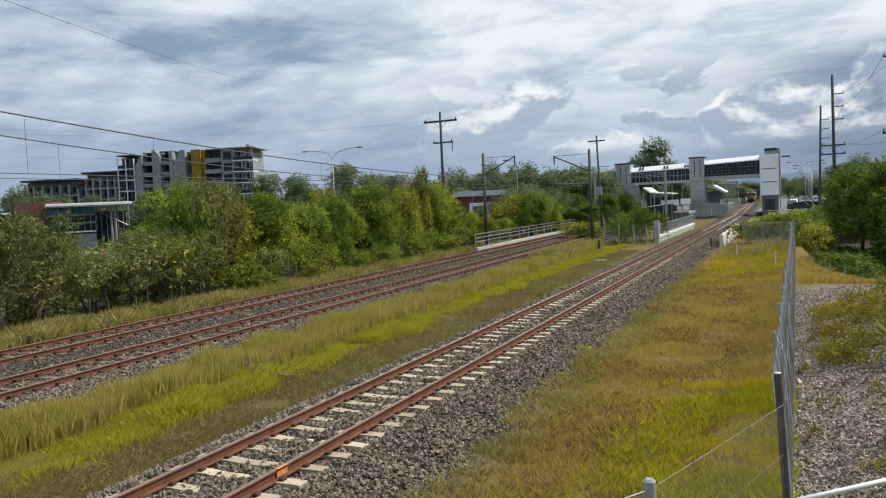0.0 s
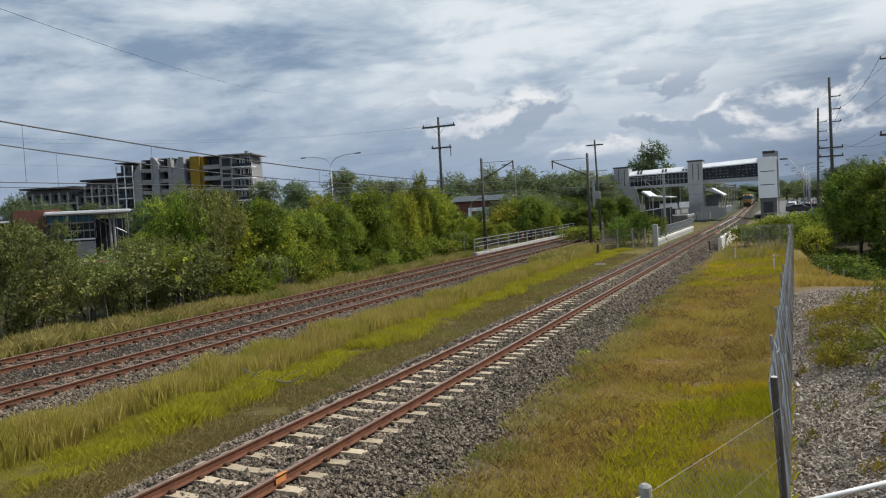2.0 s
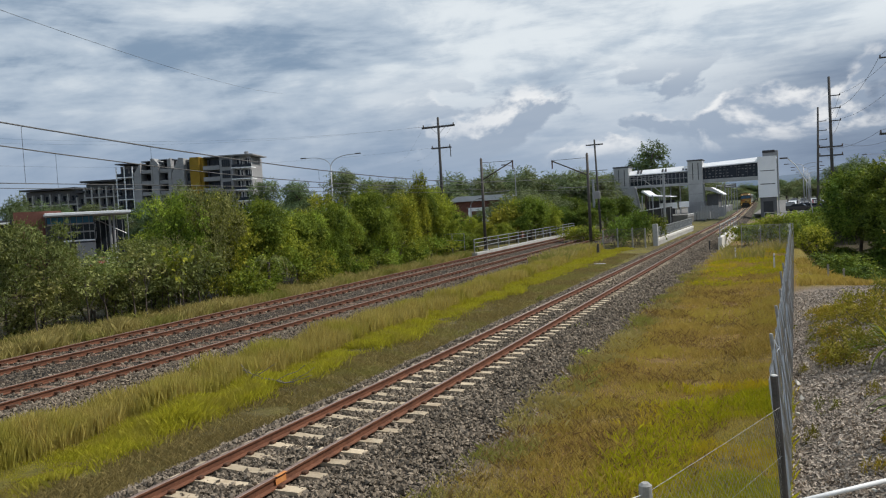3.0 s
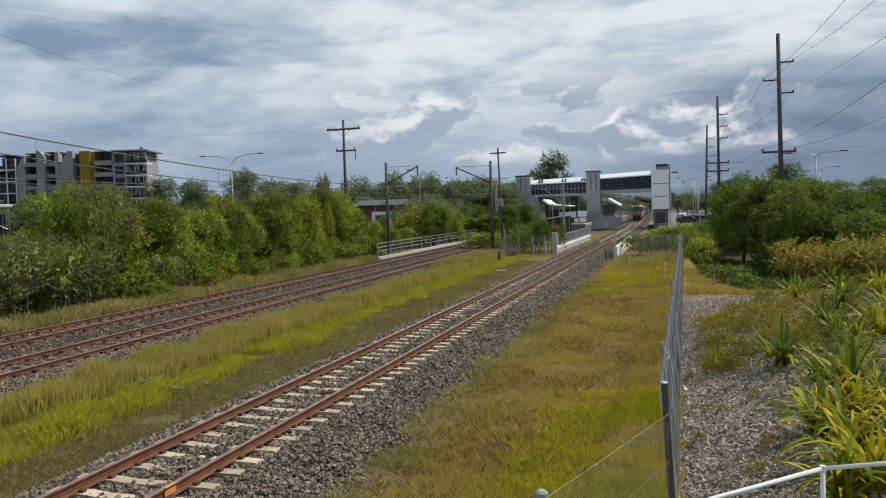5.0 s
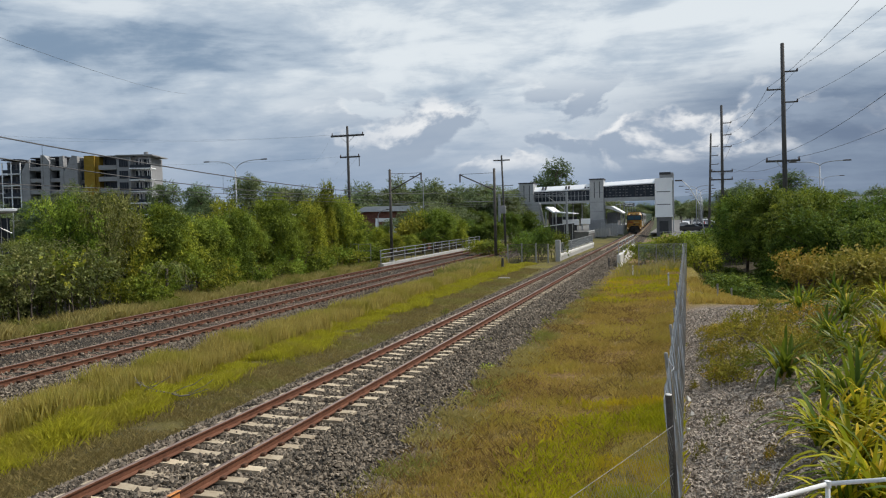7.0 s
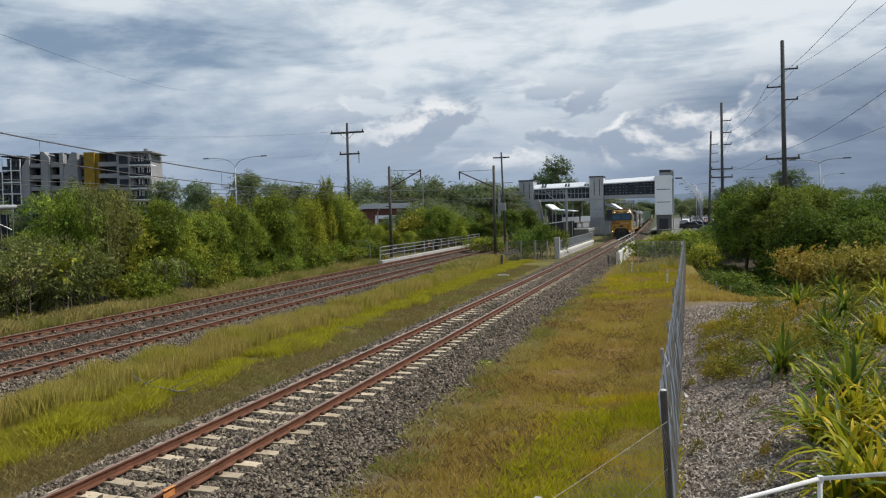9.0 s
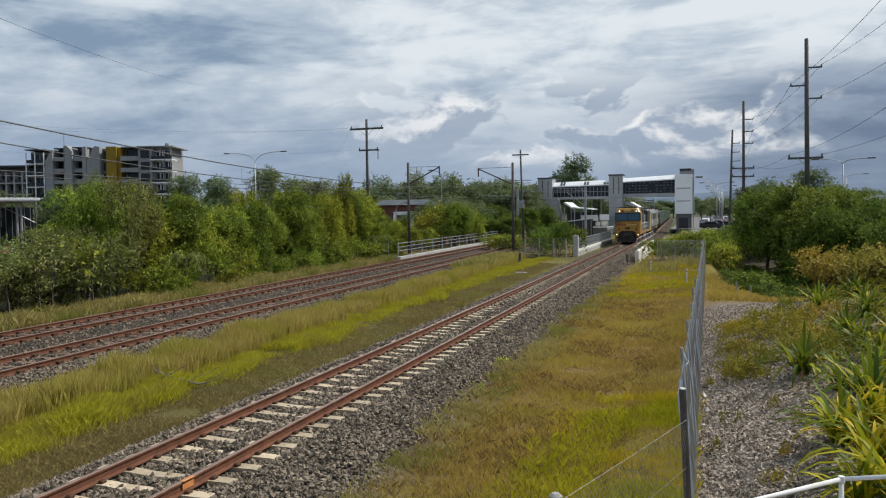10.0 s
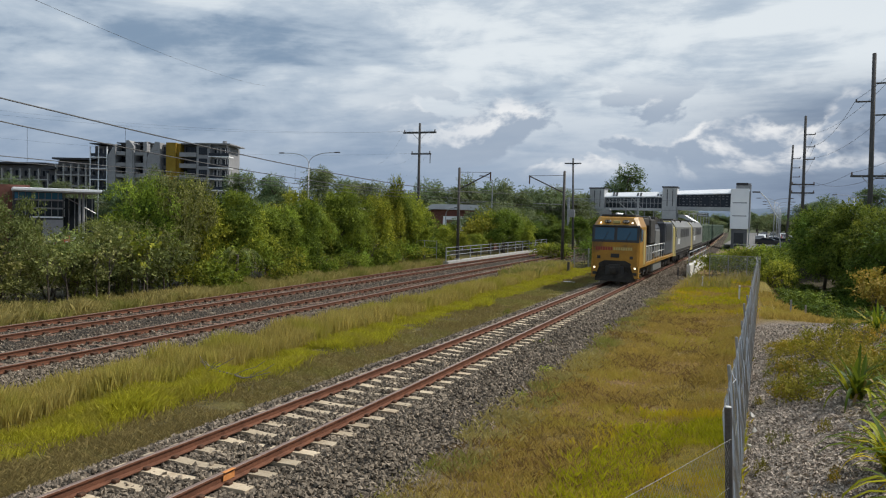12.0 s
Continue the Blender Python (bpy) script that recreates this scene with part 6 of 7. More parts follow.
def container_wagon():
    L = 19.0
    t = thing("container_wagon", "dark flat wagon carrying ribbed green containers", "wagon", group="wagons of the train")
    part("underframe", Shape().box(-1.2, 0.3, 0.9, 1.2, L - 0.3, 1.15, c=0.02), GRIME, t)
    for y0, y1 in ((0.6, 6.6), (6.75, 12.75), (12.9, 18.4)):
        box = part("container", Shape().box(-1.22, y0, 1.16, 1.22, y1, 3.75, c=0.03), WAGONGREEN, t, "dull green ribbed container")
        for x in (-1.225, 1.225):
            prof, n = [], int((y1 - y0) / 0.3)
            for i in range(n):
                y = y0 + 0.1 + i * 0.3
                prof += [(y, 0.0), (y + 0.02, 0.03), (y + 0.14, 0.03), (y + 0.16, 0.0)]
            side = 1 if x > 0 else -1
            out = [(x + side * d, y) for y, d in prof] + [(x - side * 0.03, y1 - 0.1), (x - side * 0.03, y0 + 0.1)]
            part("ribbed_side", Shape().extrude(out if side < 0 else out[::-1], 1.3, 3.6, axis="z"), WAGONGREEN, box)
        part("top_rail", Shape().box(-1.25, y0, 3.68, 1.25, y1, 3.78, c=0.02), WAGONGREEN, box)
    coupler(t, 0.3, -1)
    bogie(t, 2.4, 2, 1.75, 0.46)
    bogie(t, L - 2.4, 2, 1.75, 0.46)
    return t, L


def add_slab(self, x0, x1, z0, z1, y0, y1, d0, d1):
    """A thin plate that leans from y0 at its foot to y1 at its head."""
    v = [(x0, y0 + d0, z0), (x1, y0 + d0, z0), (x1, y1 + d0, z1), (x0, y1 + d0, z1), (x0, y0 + d1, z0), (x1, y0 + d1, z0), (x1, y1 + d1, z1), (x0, y1 + d1, z1)]
    self.add(v, [(0, 1, 2, 3), (7, 6, 5, 4), (0, 4, 5, 1), (1, 5, 6, 2), (2, 6, 7, 3), (3, 7, 4, 0)])
    return self


def add_wedge(self, half, z0, z1, y0, y1):
    """A plough blade: pointed in the middle, swept back to the sides."""
    v = [(-half, y1, z0), (0, y0, z0), (half, y1, z0), (-half, y1 + 0.1, z1), (0, y0 + 0.3, z1), (half, y1 + 0.1, z1), (-half, y1 + 0.4, z0), (half, y1 + 0.4, z0), (-half, y1 + 0.4, z1), (half, y1 + 0.4, z1)]
    self.add(v, [(0, 1, 4, 3), (1, 2, 5, 4), (2, 7, 9, 5), (6, 0, 3, 8), (3, 4, 5, 9, 8), (6, 7, 2, 1, 0), (7, 6, 8, 9)])
    return self


Shape.add_slab = add_slab
Shape.add_wedge = add_wedge

TRAIN = []


def build_train():
    at = 0.0
    t, L = lead_locomotive()
    TRAIN.append((t, at, L))
    at += L + 0.7
    for label in ("silver-grey diesel locomotive with faded yellow nose", "silver-grey diesel locomotive coupled behind another"):
        t, L = trailing_locomotive(label)
        TRAIN.append((t, at, L))
        at += L + 0.7
    first, L = container_wagon()
    TRAIN.append((first, at, L))
    for i in range(9):
        at += L + 0.7
        TRAIN.append((copy_thing(first, Matrix()), at, L))


build_train()

# ---- plants ----
def leaf_cloud(s, rnd, blobs, count, size, droop=0.0):
    """Sprays of leaves along short twigs, through and over a set of ellipsoids (centre, radii)."""
    weights = [b[1][0] * b[1][1] + b[1][0] * b[1][2] for b in blobs]
    per = 9
    v, f = s.v, s.f
    for _ in range(count // per):
        c, r = rnd.choices(blobs, weights)[0]
        d = Vector((rnd.gauss(0, 1), rnd.gauss(0, 1), rnd.gauss(0, 1) + 0.12)).normalized()
        k = rnd.uniform(0.3, 1.0) ** 0.5 * (1.0 if rnd.random() < 0.82 else rnd.uniform(1.05, 1.3))
        p = Vector((c[0] + d.x * r[0] * k, c[1] + d.y * r[1] * k, c[2] + d.z * r[2] * k))
        q = p / (size * 9)
        if noise.noise(q) + 0.5 * noise.noise(q * 2.3) < -0.10:
            continue
        run = (d * 0.9 + Vector((rnd.gauss(0, .6), rnd.gauss(0, .6), rnd.gauss(0.25, .5) - droop))).normalized()
        length = size * rnd.uniform(2.2, 5.0)
        face = (d * 0.8 + Vector((rnd.gauss(0, .5), rnd.gauss(0, .5), rnd.gauss(0.55, .4)))).normalized()
        side = run.cross(face)
        if side.length < 1e-3:
            continue
        side.normalize()
        for i in range(per):
            t = (i + rnd.random()) / per
            q = p + run * (length * t) - Vector((0, 0, (0.12 + 0.3 * droop) * length * t * t)) + side * rnd.gauss(0, size * 0.3)
            way = 1 if i % 2 else -1
            a = (run * rnd.uniform(0.3, 1.0) + side * (way * rnd.uniform(0.5, 1.1)) + Vector((0, 0, rnd.gauss(-0.15 - droop, 0.35)))).normalized()
            n = (face + Vector((rnd.gauss(0, .45), rnd.gauss(0, .45), rnd.gauss(0, .45)))).normalized()
            b = a.cross(n)
            if b.length < 1e-3:
                continue
            b.normalize()
            L = size * rnd.uniform(0.6, 1.4) * (1.1 - 0.4 * t)
            w = L * rnd.uniform(0.26, 0.44)
            m = q + a * (L * 0.5) - n * (L * 0.06)
            o = len(v)
            v += [tuple(q), tuple(m + b * w), tuple(q + a * L), tuple(m - b * w)]
            f.append((o, o + 1, o + 2, o + 3))
            s.mi.append(0)


def grow_tree(name, label, rnd, height, radius, count, size, leaf, trunk_r=0.12, bare=0.3, droop=0.0, stems=1, bark=None, lumps=11, bump=0.36):
    """A tapered trunk with limbs, and a crown of many small leaves in uneven clumps."""
    tree = thing(name, label, "tree" if height > 2.6 else "shrub")
    blobs = []
    z0 = height * bare
    for k in range(stems):
        t = Shape()
        ang = rnd.uniform(0, 6.28)
        base = Vector((math.cos(ang), math.sin(ang), 0)) * (0.0 if stems == 1 else radius * 0.3)
        pts = [base]
        for i in range(1, 5):
            f = i / 4
            pts.append(base * (1 + f) + Vector((rnd.uniform(-.1, .1) * radius, rnd.uniform(-.1, .1) * radius, height * 0.82 * f)))
        for i in range(4):
            t.tube(pts[i] - Vector((0, 0, 0.3 if i == 0 else 0)), pts[i + 1], trunk_r * (1 - i * 0.22), trunk_r * (1 - (i + 1) * 0.22), 7, caps=False)
        for i in range(max(3, lumps // stems)):
            f = rnd.uniform(0.28, 0.92)
            j = min(3, int(f * 4))
            p = pts[j].lerp(pts[j + 1], f * 4 - j)
            a = rnd.uniform(0, 6.28)
            reach = radius * rnd.uniform(0.4, 0.98) * (1.15 - 0.65 * f)
            q = p + Vector((math.cos(a) * reach, math.sin(a) * reach, rnd.uniform(0.05, 0.3) * height * 0.5))
            q.z = max(q.z, z0 + 0.15 * height * rnd.random())
            t.tube(p, q, trunk_r * 0.35, trunk_r * 0.1, 5, caps=False)
            k2 = radius * bump * rnd.choice((0.55, 0.75, 0.95, 1.25))
            k3 = k2 * rnd.uniform(0.55, 1.0)
            blobs.append(((q.x, q.y, min(q.z, height - k3 * 0.85)), (k2 * rnd.uniform(0.8, 1.2), k2 * rnd.uniform(0.8, 1.2), k3)))
        part("trunk" if stems == 1 else "stem", t, bark or BARK, tree, smooth=True)
        blobs.append(((pts[4].x, pts[4].y, height * 0.86), (radius * 0.4, radius * 0.4, height * 0.14)))
    c = Shape()
    leaf_cloud(c, rnd, blobs, count, size, droop)
    part("crown", c, leaf, tree)
    return tree


def plant(src, x, y, rz=0, scale=(1, 1, 1), label="", z=None, group=""):
    m = Matrix.LocRotScale((x, y, ground_z(x, y) - 0.05 if z is None else z), Euler((0, 0, radians(rz))), scale)
    ob = copy_thing(src, m)
    return tagged(ob, label, group=group)


def drop(src):
    for o in (*src.children_recursive, src):
        bpy.data.objects.remove(o)


def blades(name, label, material, spots, parent=None):
    """Grass: (x, y, z, height, width, lean) for each blade."""
    s = Shape()
    rnd = random.Random(len(spots))
    v, f = [], []
    for x, y, z, h, w, lean in spots:
        a = rnd.uniform(0, 6.28)
        dx, dy = math.cos(a), math.sin(a)
        lx, ly = rnd.gauss(0, lean) * h, rnd.gauss(0, lean) * h
        n = len(v)
        v += [(x - dx * w, y - dy * w, z - 0.02), (x + dx * w, y + dy * w, z - 0.02),
              (x + lx * .4 + dx * w * .7, y + ly * .4 + dy * w * .7, z + h * .55), (x + lx, y + ly, z + h * (1 - 0.3 * min(1, abs(lx) + abs(ly))))]
        f += [(n, n + 1, n + 2), (n, n + 2, n + 3)]
    s.v, s.f, s.mi = v, f, [0] * len(f)
    ob = part(name, s, material)
    return tagged(ob, label, "grass", kind="stuff")


GRASS_TALL = island_mat("tall_grass", (0.27, 0.22, 0.06), (0.62, 0.505, 0.15), 0.8, 0.6, (0.40, 0.36, 0.07), 0.38)
GRASS_BRIGHT = island_mat("bright_grass", (0.28, 0.26, 0.025), (0.59, 0.55, 0.048), 0.8, 1.3, (0.40, 0.355, 0.055), 0.4)
GRASS_DRY = island_mat("dry_grass", (0.25, 0.18, 0.042), (0.63, 0.468, 0.13), 0.85, 0.4, (0.47, 0.375, 0.08), 0.35)
GRASS_GREEN = island_mat("green_grass", (0.24, 0.25, 0.012), (0.56, 0.52, 0.026), 0.8, 0.9, (0.56, 0.43, 0.03), 0.4)
GRASS_BROWN = island_mat("brown_grass", (0.13, 0.085, 0.035), (0.34, 0.22, 0.085), 0.9, 0.6, (0.24, 0.17, 0.06), 0.3)
GRASS_OLIVE = island_mat("olive_grass", (0.17, 0.135, 0.055), (0.40, 0.315, 0.12), 0.85, 0.5, (0.29, 0.26, 0.085), 0.3)
GRASS_VERGE = island_mat("verge_grass", (0.25, 0.21, 0.07), (0.56, 0.47, 0.18), 0.8, 0.5, (0.28, 0.28, 0.07), 0.35)


def build_grass():
    rnd = random.Random(11)

    def drift(y):
        return -0.03 * max(0, y - 15)

    def spread(n, y0, y1, x0, x1, power, h, w, lean, shift=drift, patch=None, clump=0.0, taper=0, bare=None, soft=0.12, limit=None):
        out = []
        while len(out) < n:
            y = y0 + (y1 - y0) * rnd.random() ** power
            x = (x0 + (x1 - x0) * (1 - rnd.random() ** taper) if taper else rnd.uniform(x0, x1)) + shift(y) + rnd.gauss(0, soft)
            if limit and x > limit(y):
                continue
            if patch and noise.noise((x * patch[0], y * patch[0], patch[1])) < patch[2] - 0.25 * rnd.random():
                continue
            if bare and rnd.random() < 0.9 * min(1, max(0, (bare + 0.6 * noise.noise((3, y * 0.6, x * 0.6)) - x) / 0.9)):
                continue
            k = 1 + clump * noise.noise((x * 0.8, y * 0.8, 4.4))
            for _ in range(3):
                xx, yy = x + rnd.gauss(0, 0.05), y + rnd.gauss(0, 0.05)
                ws = w * (1 + y / 28)
                out.append((xx, yy, rough_z(xx, yy), h * rnd.uniform(0.5, 1.25) * k, ws * rnd.uniform(0.6, 1.3), lean))
        return out

    def verge(y):
        return fence_x(y) - 0.04

    tall = spread(105000, 8, 66, -14.2, -12.75, 1.5, 0.56, 0.0030, 0.13, patch=(0.7, 2, -0.3), clump=0.55)
    blades("tall_grass", "tall straw-green grass strip between the railway lines", GRASS_TALL, tall)
    bright = spread(90000, 8, 68, -12.75, -11.45, 1.5, 0.20, 0.0040, 0.34, lambda y: drift(y) + 0.55 * noise.noise((1, y * 0.33, 0)) + 0.025 * max(0, y - 40), patch=(0.8, 31, -0.2), clump=1.3, soft=0.19)
    blades("low_grass", "bright yellow-green low grass band beside the track", GRASS_BRIGHT, bright)
    olive = spread(60000, 8, 62, -11.9, -9.75, 1.6, 0.10, 0.0042, 0.6, lambda y: 0.6 * drift(y), patch=(0.9, 41, -0.3), clump=0.6)
    blades("olive_grass", "dull olive short grass at the ballast edge", GRASS_OLIVE, olive)
    dry = spread(130000, 5.5, 64, -5.1, -0.1, 1.7, 0.12, 0.0034, 0.42, lambda y: 0.0, patch=(0.8, 5, -0.28), clump=0.8, bare=-3.9, limit=verge)
    blades("dry_grass", "dry orange-brown grass field between track and fence", GRASS_DRY, dry)
    wet = spread(27000, 5.5, 17.5, -2.6, 0.0, 1.0, 0.18, 0.0032, 0.34, lambda y: 0.05 * max(0, y - 10), patch=(0.75, 8, -0.05), clump=0.7, taper=2.4, soft=0.3, limit=verge)
    tuft = spread(9000, 7, 50, -5.2, -4.1, 1.5, 0.16, 0.005, 0.5, lambda y: 0.0, patch=(0.8, 51, 0.12), clump=0.6)
    blades("tuft_grass", "dull green grass tufts along the ballast edge", GRASS_VERGE, tuft)
    brown = spread(11000, 7, 46, -4.9, -1.2, 1.5, 0.15, 0.0046, 0.6, lambda y: 0.0, patch=(0.5, 61, 0.05), clump=0.6)
    blades("brown_grass", "dead brown grass patches in the field", GRASS_BROWN, brown)
    blades("green_grass", "fresh green and yellow grass patch beside the fence", GRASS_GREEN, wet)
    thin = spread(9000, 38, 64, -4.2, 0.3, 1.0, 0.2, 0.006, 0.45, lambda y: 0.0, patch=(0.3, 21, 0.05), clump=0.5)
    blades("green_grass", "patchy green grass at the far end of the field", GRASS_GREEN, thin)
    verge = spread(34000, 14, 70, -27.2, -24.0, 1.3, 0.5, 0.005, 0.3, lambda y: -0.03 * y + 0.5, patch=(0.5, 13, -0.3), clump=0.6)
    blades("verge_grass", "pale seeding grass along the foot of the trees", GRASS_VERGE, verge)
    back = spread(6000, 36, 50, 0.6, 5.5, 1.0, 0.28, 0.008, 0.4, lambda y: 0.0, patch=(0.4, 17, -0.1), clump=0.6)
    blades("rough_grass", "rough straw-coloured grass beyond the mulch bank", GRASS_DRY, back)
    clutter = spread(2500, 52, 66, -15.5, -13.0, 1.0, 0.9, 0.008, 0.25)
    blades("tall_grass", "tall dry grass at the bridge end", GRASS_VERGE, clutter)


build_grass()


def build_trees():
    rnd = random.Random(21)
    a = [grow_tree("tree", "dense green roadside tree", rnd, 5.4, 2.4, 36000, 0.13, LEAF_A, 0.10, 0.06, lumps=30, bump=0.32) for _ in range(2)]
    b = [grow_tree("tree", "bright green bushy tree", rnd, 5.0, 2.3, 36000, 0.13, LEAF_B, 0.10, 0.04, lumps=30, bump=0.32) for _ in range(2)]
    c = [grow_tree("tree", "grey-green scrubby tree with bare stems", rnd, 4.2, 2.4, 30000, 0.085, LEAF_C, 0.07, 0.30, stems=4, lumps=32, bump=0.28) for _ in range(2)]
    front = [(11.0, 4.6, 1.0, c), (14.0, 4.5, 1.0, c), (16.7, 4.7, 1.0, c), (19.3, 4.9, 1.05, c), (21.8, 4.8, .85, c), (23.8, 3.9, .6, c), (25.7, 2.8, .6, c), (27.5, 3.2, .7, c),
             (29.3, 3.8, .75, c), (31.9, 5.9, .8, a), (33.5, 6.2, .85, c), (35.5, 5.8, .9, b), (37.8, 5.5, .85, a), (40.2, 5.3, .9, b), (42.4, 4.8, .8, a), (44.6, 4.7, .8, b),
             (46.6, 5.2, .75, a), (49.0, 5.9, .95, b), (52.0, 6.2, 1.0, b), (55.0, 6.3, 1.0, a), (57.4, 5.3, .7, b), (59.5, 6.2, .72, a), (61.2, 7.4, .58, b), (63.5, 6.7, .85, a),
             (66.0, 6.3, .9, b), (68.3, 5.4, .75, b), (70.2, 4.2, .65, a)]
    for i, (y, h, w, kind) in enumerate(front):
        base = 5.4 if kind is a else 5.0 if kind is b else 4.2
        x = -28.5 - 0.022 * (y - 22) + rnd.uniform(-.5, .5) - (0.7 if i % 2 else 0)
        plant(rnd.choice(kind), x, y, rnd.uniform(0, 360), (w, w, h / base), group="trees along the line")
    for i in range(20):
        y = 16 + i * 2.9
        x = -32.6 + rnd.uniform(-1, 1) - 0.02 * y
        kind = c if y < 31 else rnd.choice((a, b))
        h = 2.4 if 21.5 < y < 31 else 3.8 if y < 31 else 4.7 + 0.6 * math.sin(y * 0.9)
        k = h / (4.2 if kind is c else 5.2)
        plant(rnd.choice(kind), x, y, rnd.uniform(0, 360), (1.05, 1.05, k), group="trees along the line")
    # slim bare-stemmed saplings in front of the scrub
    sap = [grow_tree("sapling", "slim bare-stemmed sapling with sparse leaves", rnd, 3.6, 0.75, 900, 0.14, LEAF_C, 0.05, 0.62, lumps=9, bump=0.4) for _ in range(2)]
    for x, y, h in [(-26.7, 23.4, 3.0), (-26.9, 24.6, 3.4), (-26.8, 26.1, 3.2), (-26.9, 26.9, 3.6), (-26.8, 28.2, 3.3), (-26.6, 28.9, 3.0), (-27.0, 21.2, 2.8), (-26.9, 30.4, 3.4)]:
        plant(rnd.choice(sap), x, y, rnd.uniform(0, 360), (1, 1, h / 3.6), group="saplings by the line")
    big = grow_tree("sapling", "young tree with large pale glossy leaves", rnd, 3.4, 0.7, 300, 0.26, LEAF_B, 0.05, 0.55, lumps=8, bump=0.42)
    plant(big, -26.5, 28.6, 0, (1, 1, 1))
    for o in (*sap, big):
        drop(o)
    palm = thing("palm", "young palm with arching grey-green fronds among trees", "palm")
    part("trunk", Shape().tube((0, 0, -0.2), (0.05, 0, 1.9), 0.11, 0.08, 9), BARK, palm, smooth=True)
    for i in range(11):
        turn = 6.283 * i / 11 + rnd.uniform(-.2, .2)
        fr = Shape()
        reach, lift = rnd.uniform(1.3, 1.8), rnd.uniform(0.5, 1.1)
        spine = [Vector((0.05 + math.cos(turn) * reach * f, math.sin(turn) * reach * f, 1.85 + lift * 2.2 * f - (lift * 2.2 + 0.55) * f * f)) for f in [k / 8 for k in range(9)]]
        fr.path(spine, 0.012, 4)
        side = Vector((-math.sin(turn), math.cos(turn), 0))
        for k in range(1, 8):
            for u in (0, 0.5):
                q = spine[k].lerp(spine[k + 1], u)
                for way in (-1, 1):
                    tip = q + side * (way * 0.42 * (1 - 0.5 * k / 8)) + (spine[k + 1] - spine[k]) * 0.9 - Vector((0, 0, 0.16))
                    e = (spine[k + 1] - spine[k]).normalized() * 0.022
                    fr.face([q - e, q + e, tip])
        part("frond", fr, LEAF_C, palm)
    palm.matrix_basis = pose(-26.9, 36.2, ground_z(-26.9, 36.2), 0, 0, 0)
    # understorey that closes the foot of the belt
    bush = [grow_tree("shrub", "low dark green shrub under the trees", rnd, 1.9, 1.3, 5400, 0.13, m, 0.04, 0.02, stems=3, lumps=14, bump=0.4) for m in (LEAF_A, LEAF_C)]
    for i in range(34):
        y = 17 + i * 1.55
        k = rnd.uniform(0.7, 1.25)
        if y < 27 and i % 3:
            continue
        plant(bush[0 if y > 31 else 1], -27.4 - 0.012 * (y - 15) + rnd.uniform(-.7, .4), y, rnd.uniform(0, 360), (k, k, k * rnd.uniform(.8, 1.2)), group="shrubs under the trees")
    # eucalypts in the distance
    gum = [grow_tree("gum_tree", "tall grey-green gum tree with open crown", rnd, 13, 4.6, 24000, 0.23, LEAF_D, 0.28, 0.24, 0.3, lumps=22, bump=0.34) for _ in range(3)]
    far = [(-168, 130, 15.6), (-172, 140, 14), (-95, 130, 13.9), (-90, 134, 12.4), (-86.5, 128, 13), (-78.5, 130, 14.6), (-75, 136, 12.8), (-70, 130, 11.8), (-66, 131, 12), (-62, 140, 10),
           (-56, 130, 12.2), (-52, 126, 11.6), (-47.5, 130, 12.8), (-44, 134, 12.2), (-40, 130, 11.8), (-36.5, 133, 10.6), (-33, 128, 10.0), (-30, 131, 9.6), (-27, 128, 9.0),
           (-30, 150, 10), (-38, 155, 12), (-52, 160, 13), (-62, 165, 12), (-80, 170, 13), (-100, 170, 13),
           (-82, 112, 8), (-74, 108, 7.5), (-64, 110, 7.0), (-46, 112, 7.5), (-34, 108, 7.4), (-31.5, 112, 6.4), (-35, 100, 6.2), (-30, 96, 6.0)]
    for x, y, h in far:
        w = rnd.uniform(0.85, 1.15) * (0.55 + 0.45 * h / 13)
        plant(rnd.choice(gum), x, y, rnd.uniform(0, 360), (w, w, h / 13), group="gum trees in the distance")
    broad = grow_tree("gum_tree", "broad open gum tree behind the station", rnd, 16.4, 6.4, 24000, 0.34, LEAF_D, 0.4, 0.42, 0.4, lumps=40, bump=0.24)
    plant(broad, -25.6, 166, 40, (1, 1, 1), "broad open gum tree behind the station", group="gum trees in the distance")
    drop(broad)
    for i in range(16):
        plant(rnd.choice(gum), -38 + i * 3.6, 436 + rnd.uniform(-6, 16), rnd.uniform(0, 360), (1.2, 1.2, rnd.uniform(0.6, 0.85)), group="gum trees in the distance")
    for i in range(60):
        y = rnd.uniform(190, 420)
        x = rnd.uniform(-190, -30) if i % 3 else rnd.uniform(22, 160)
        k = rnd.uniform(0.8, 1.15)
        plant(rnd.choice(gum), x, y, rnd.uniform(0, 360), (k * 1.3, k * 1.3, k), group="gum trees in the distance")
    for i in range(26):
        x, y = 18 + i * 3.4, 330 + rnd.uniform(-20, 30)
        plant(rnd.choice(gum), x, y, rnd.uniform(0, 360), (1.2, 1.2, rnd.uniform(0.7, 1.0)), group="gum trees in the distance")
    for i in range(34):
        side = i % 2
        x = rnd.uniform(-62, -17) if side else rnd.uniform(2, 70)
        y = rnd.uniform(300, 400)
        plant(rnd.choice(gum), x, y, rnd.uniform(0, 360), (1.3, 1.3, rnd.uniform(0.5, 0.8)), group="gum trees in the distance")
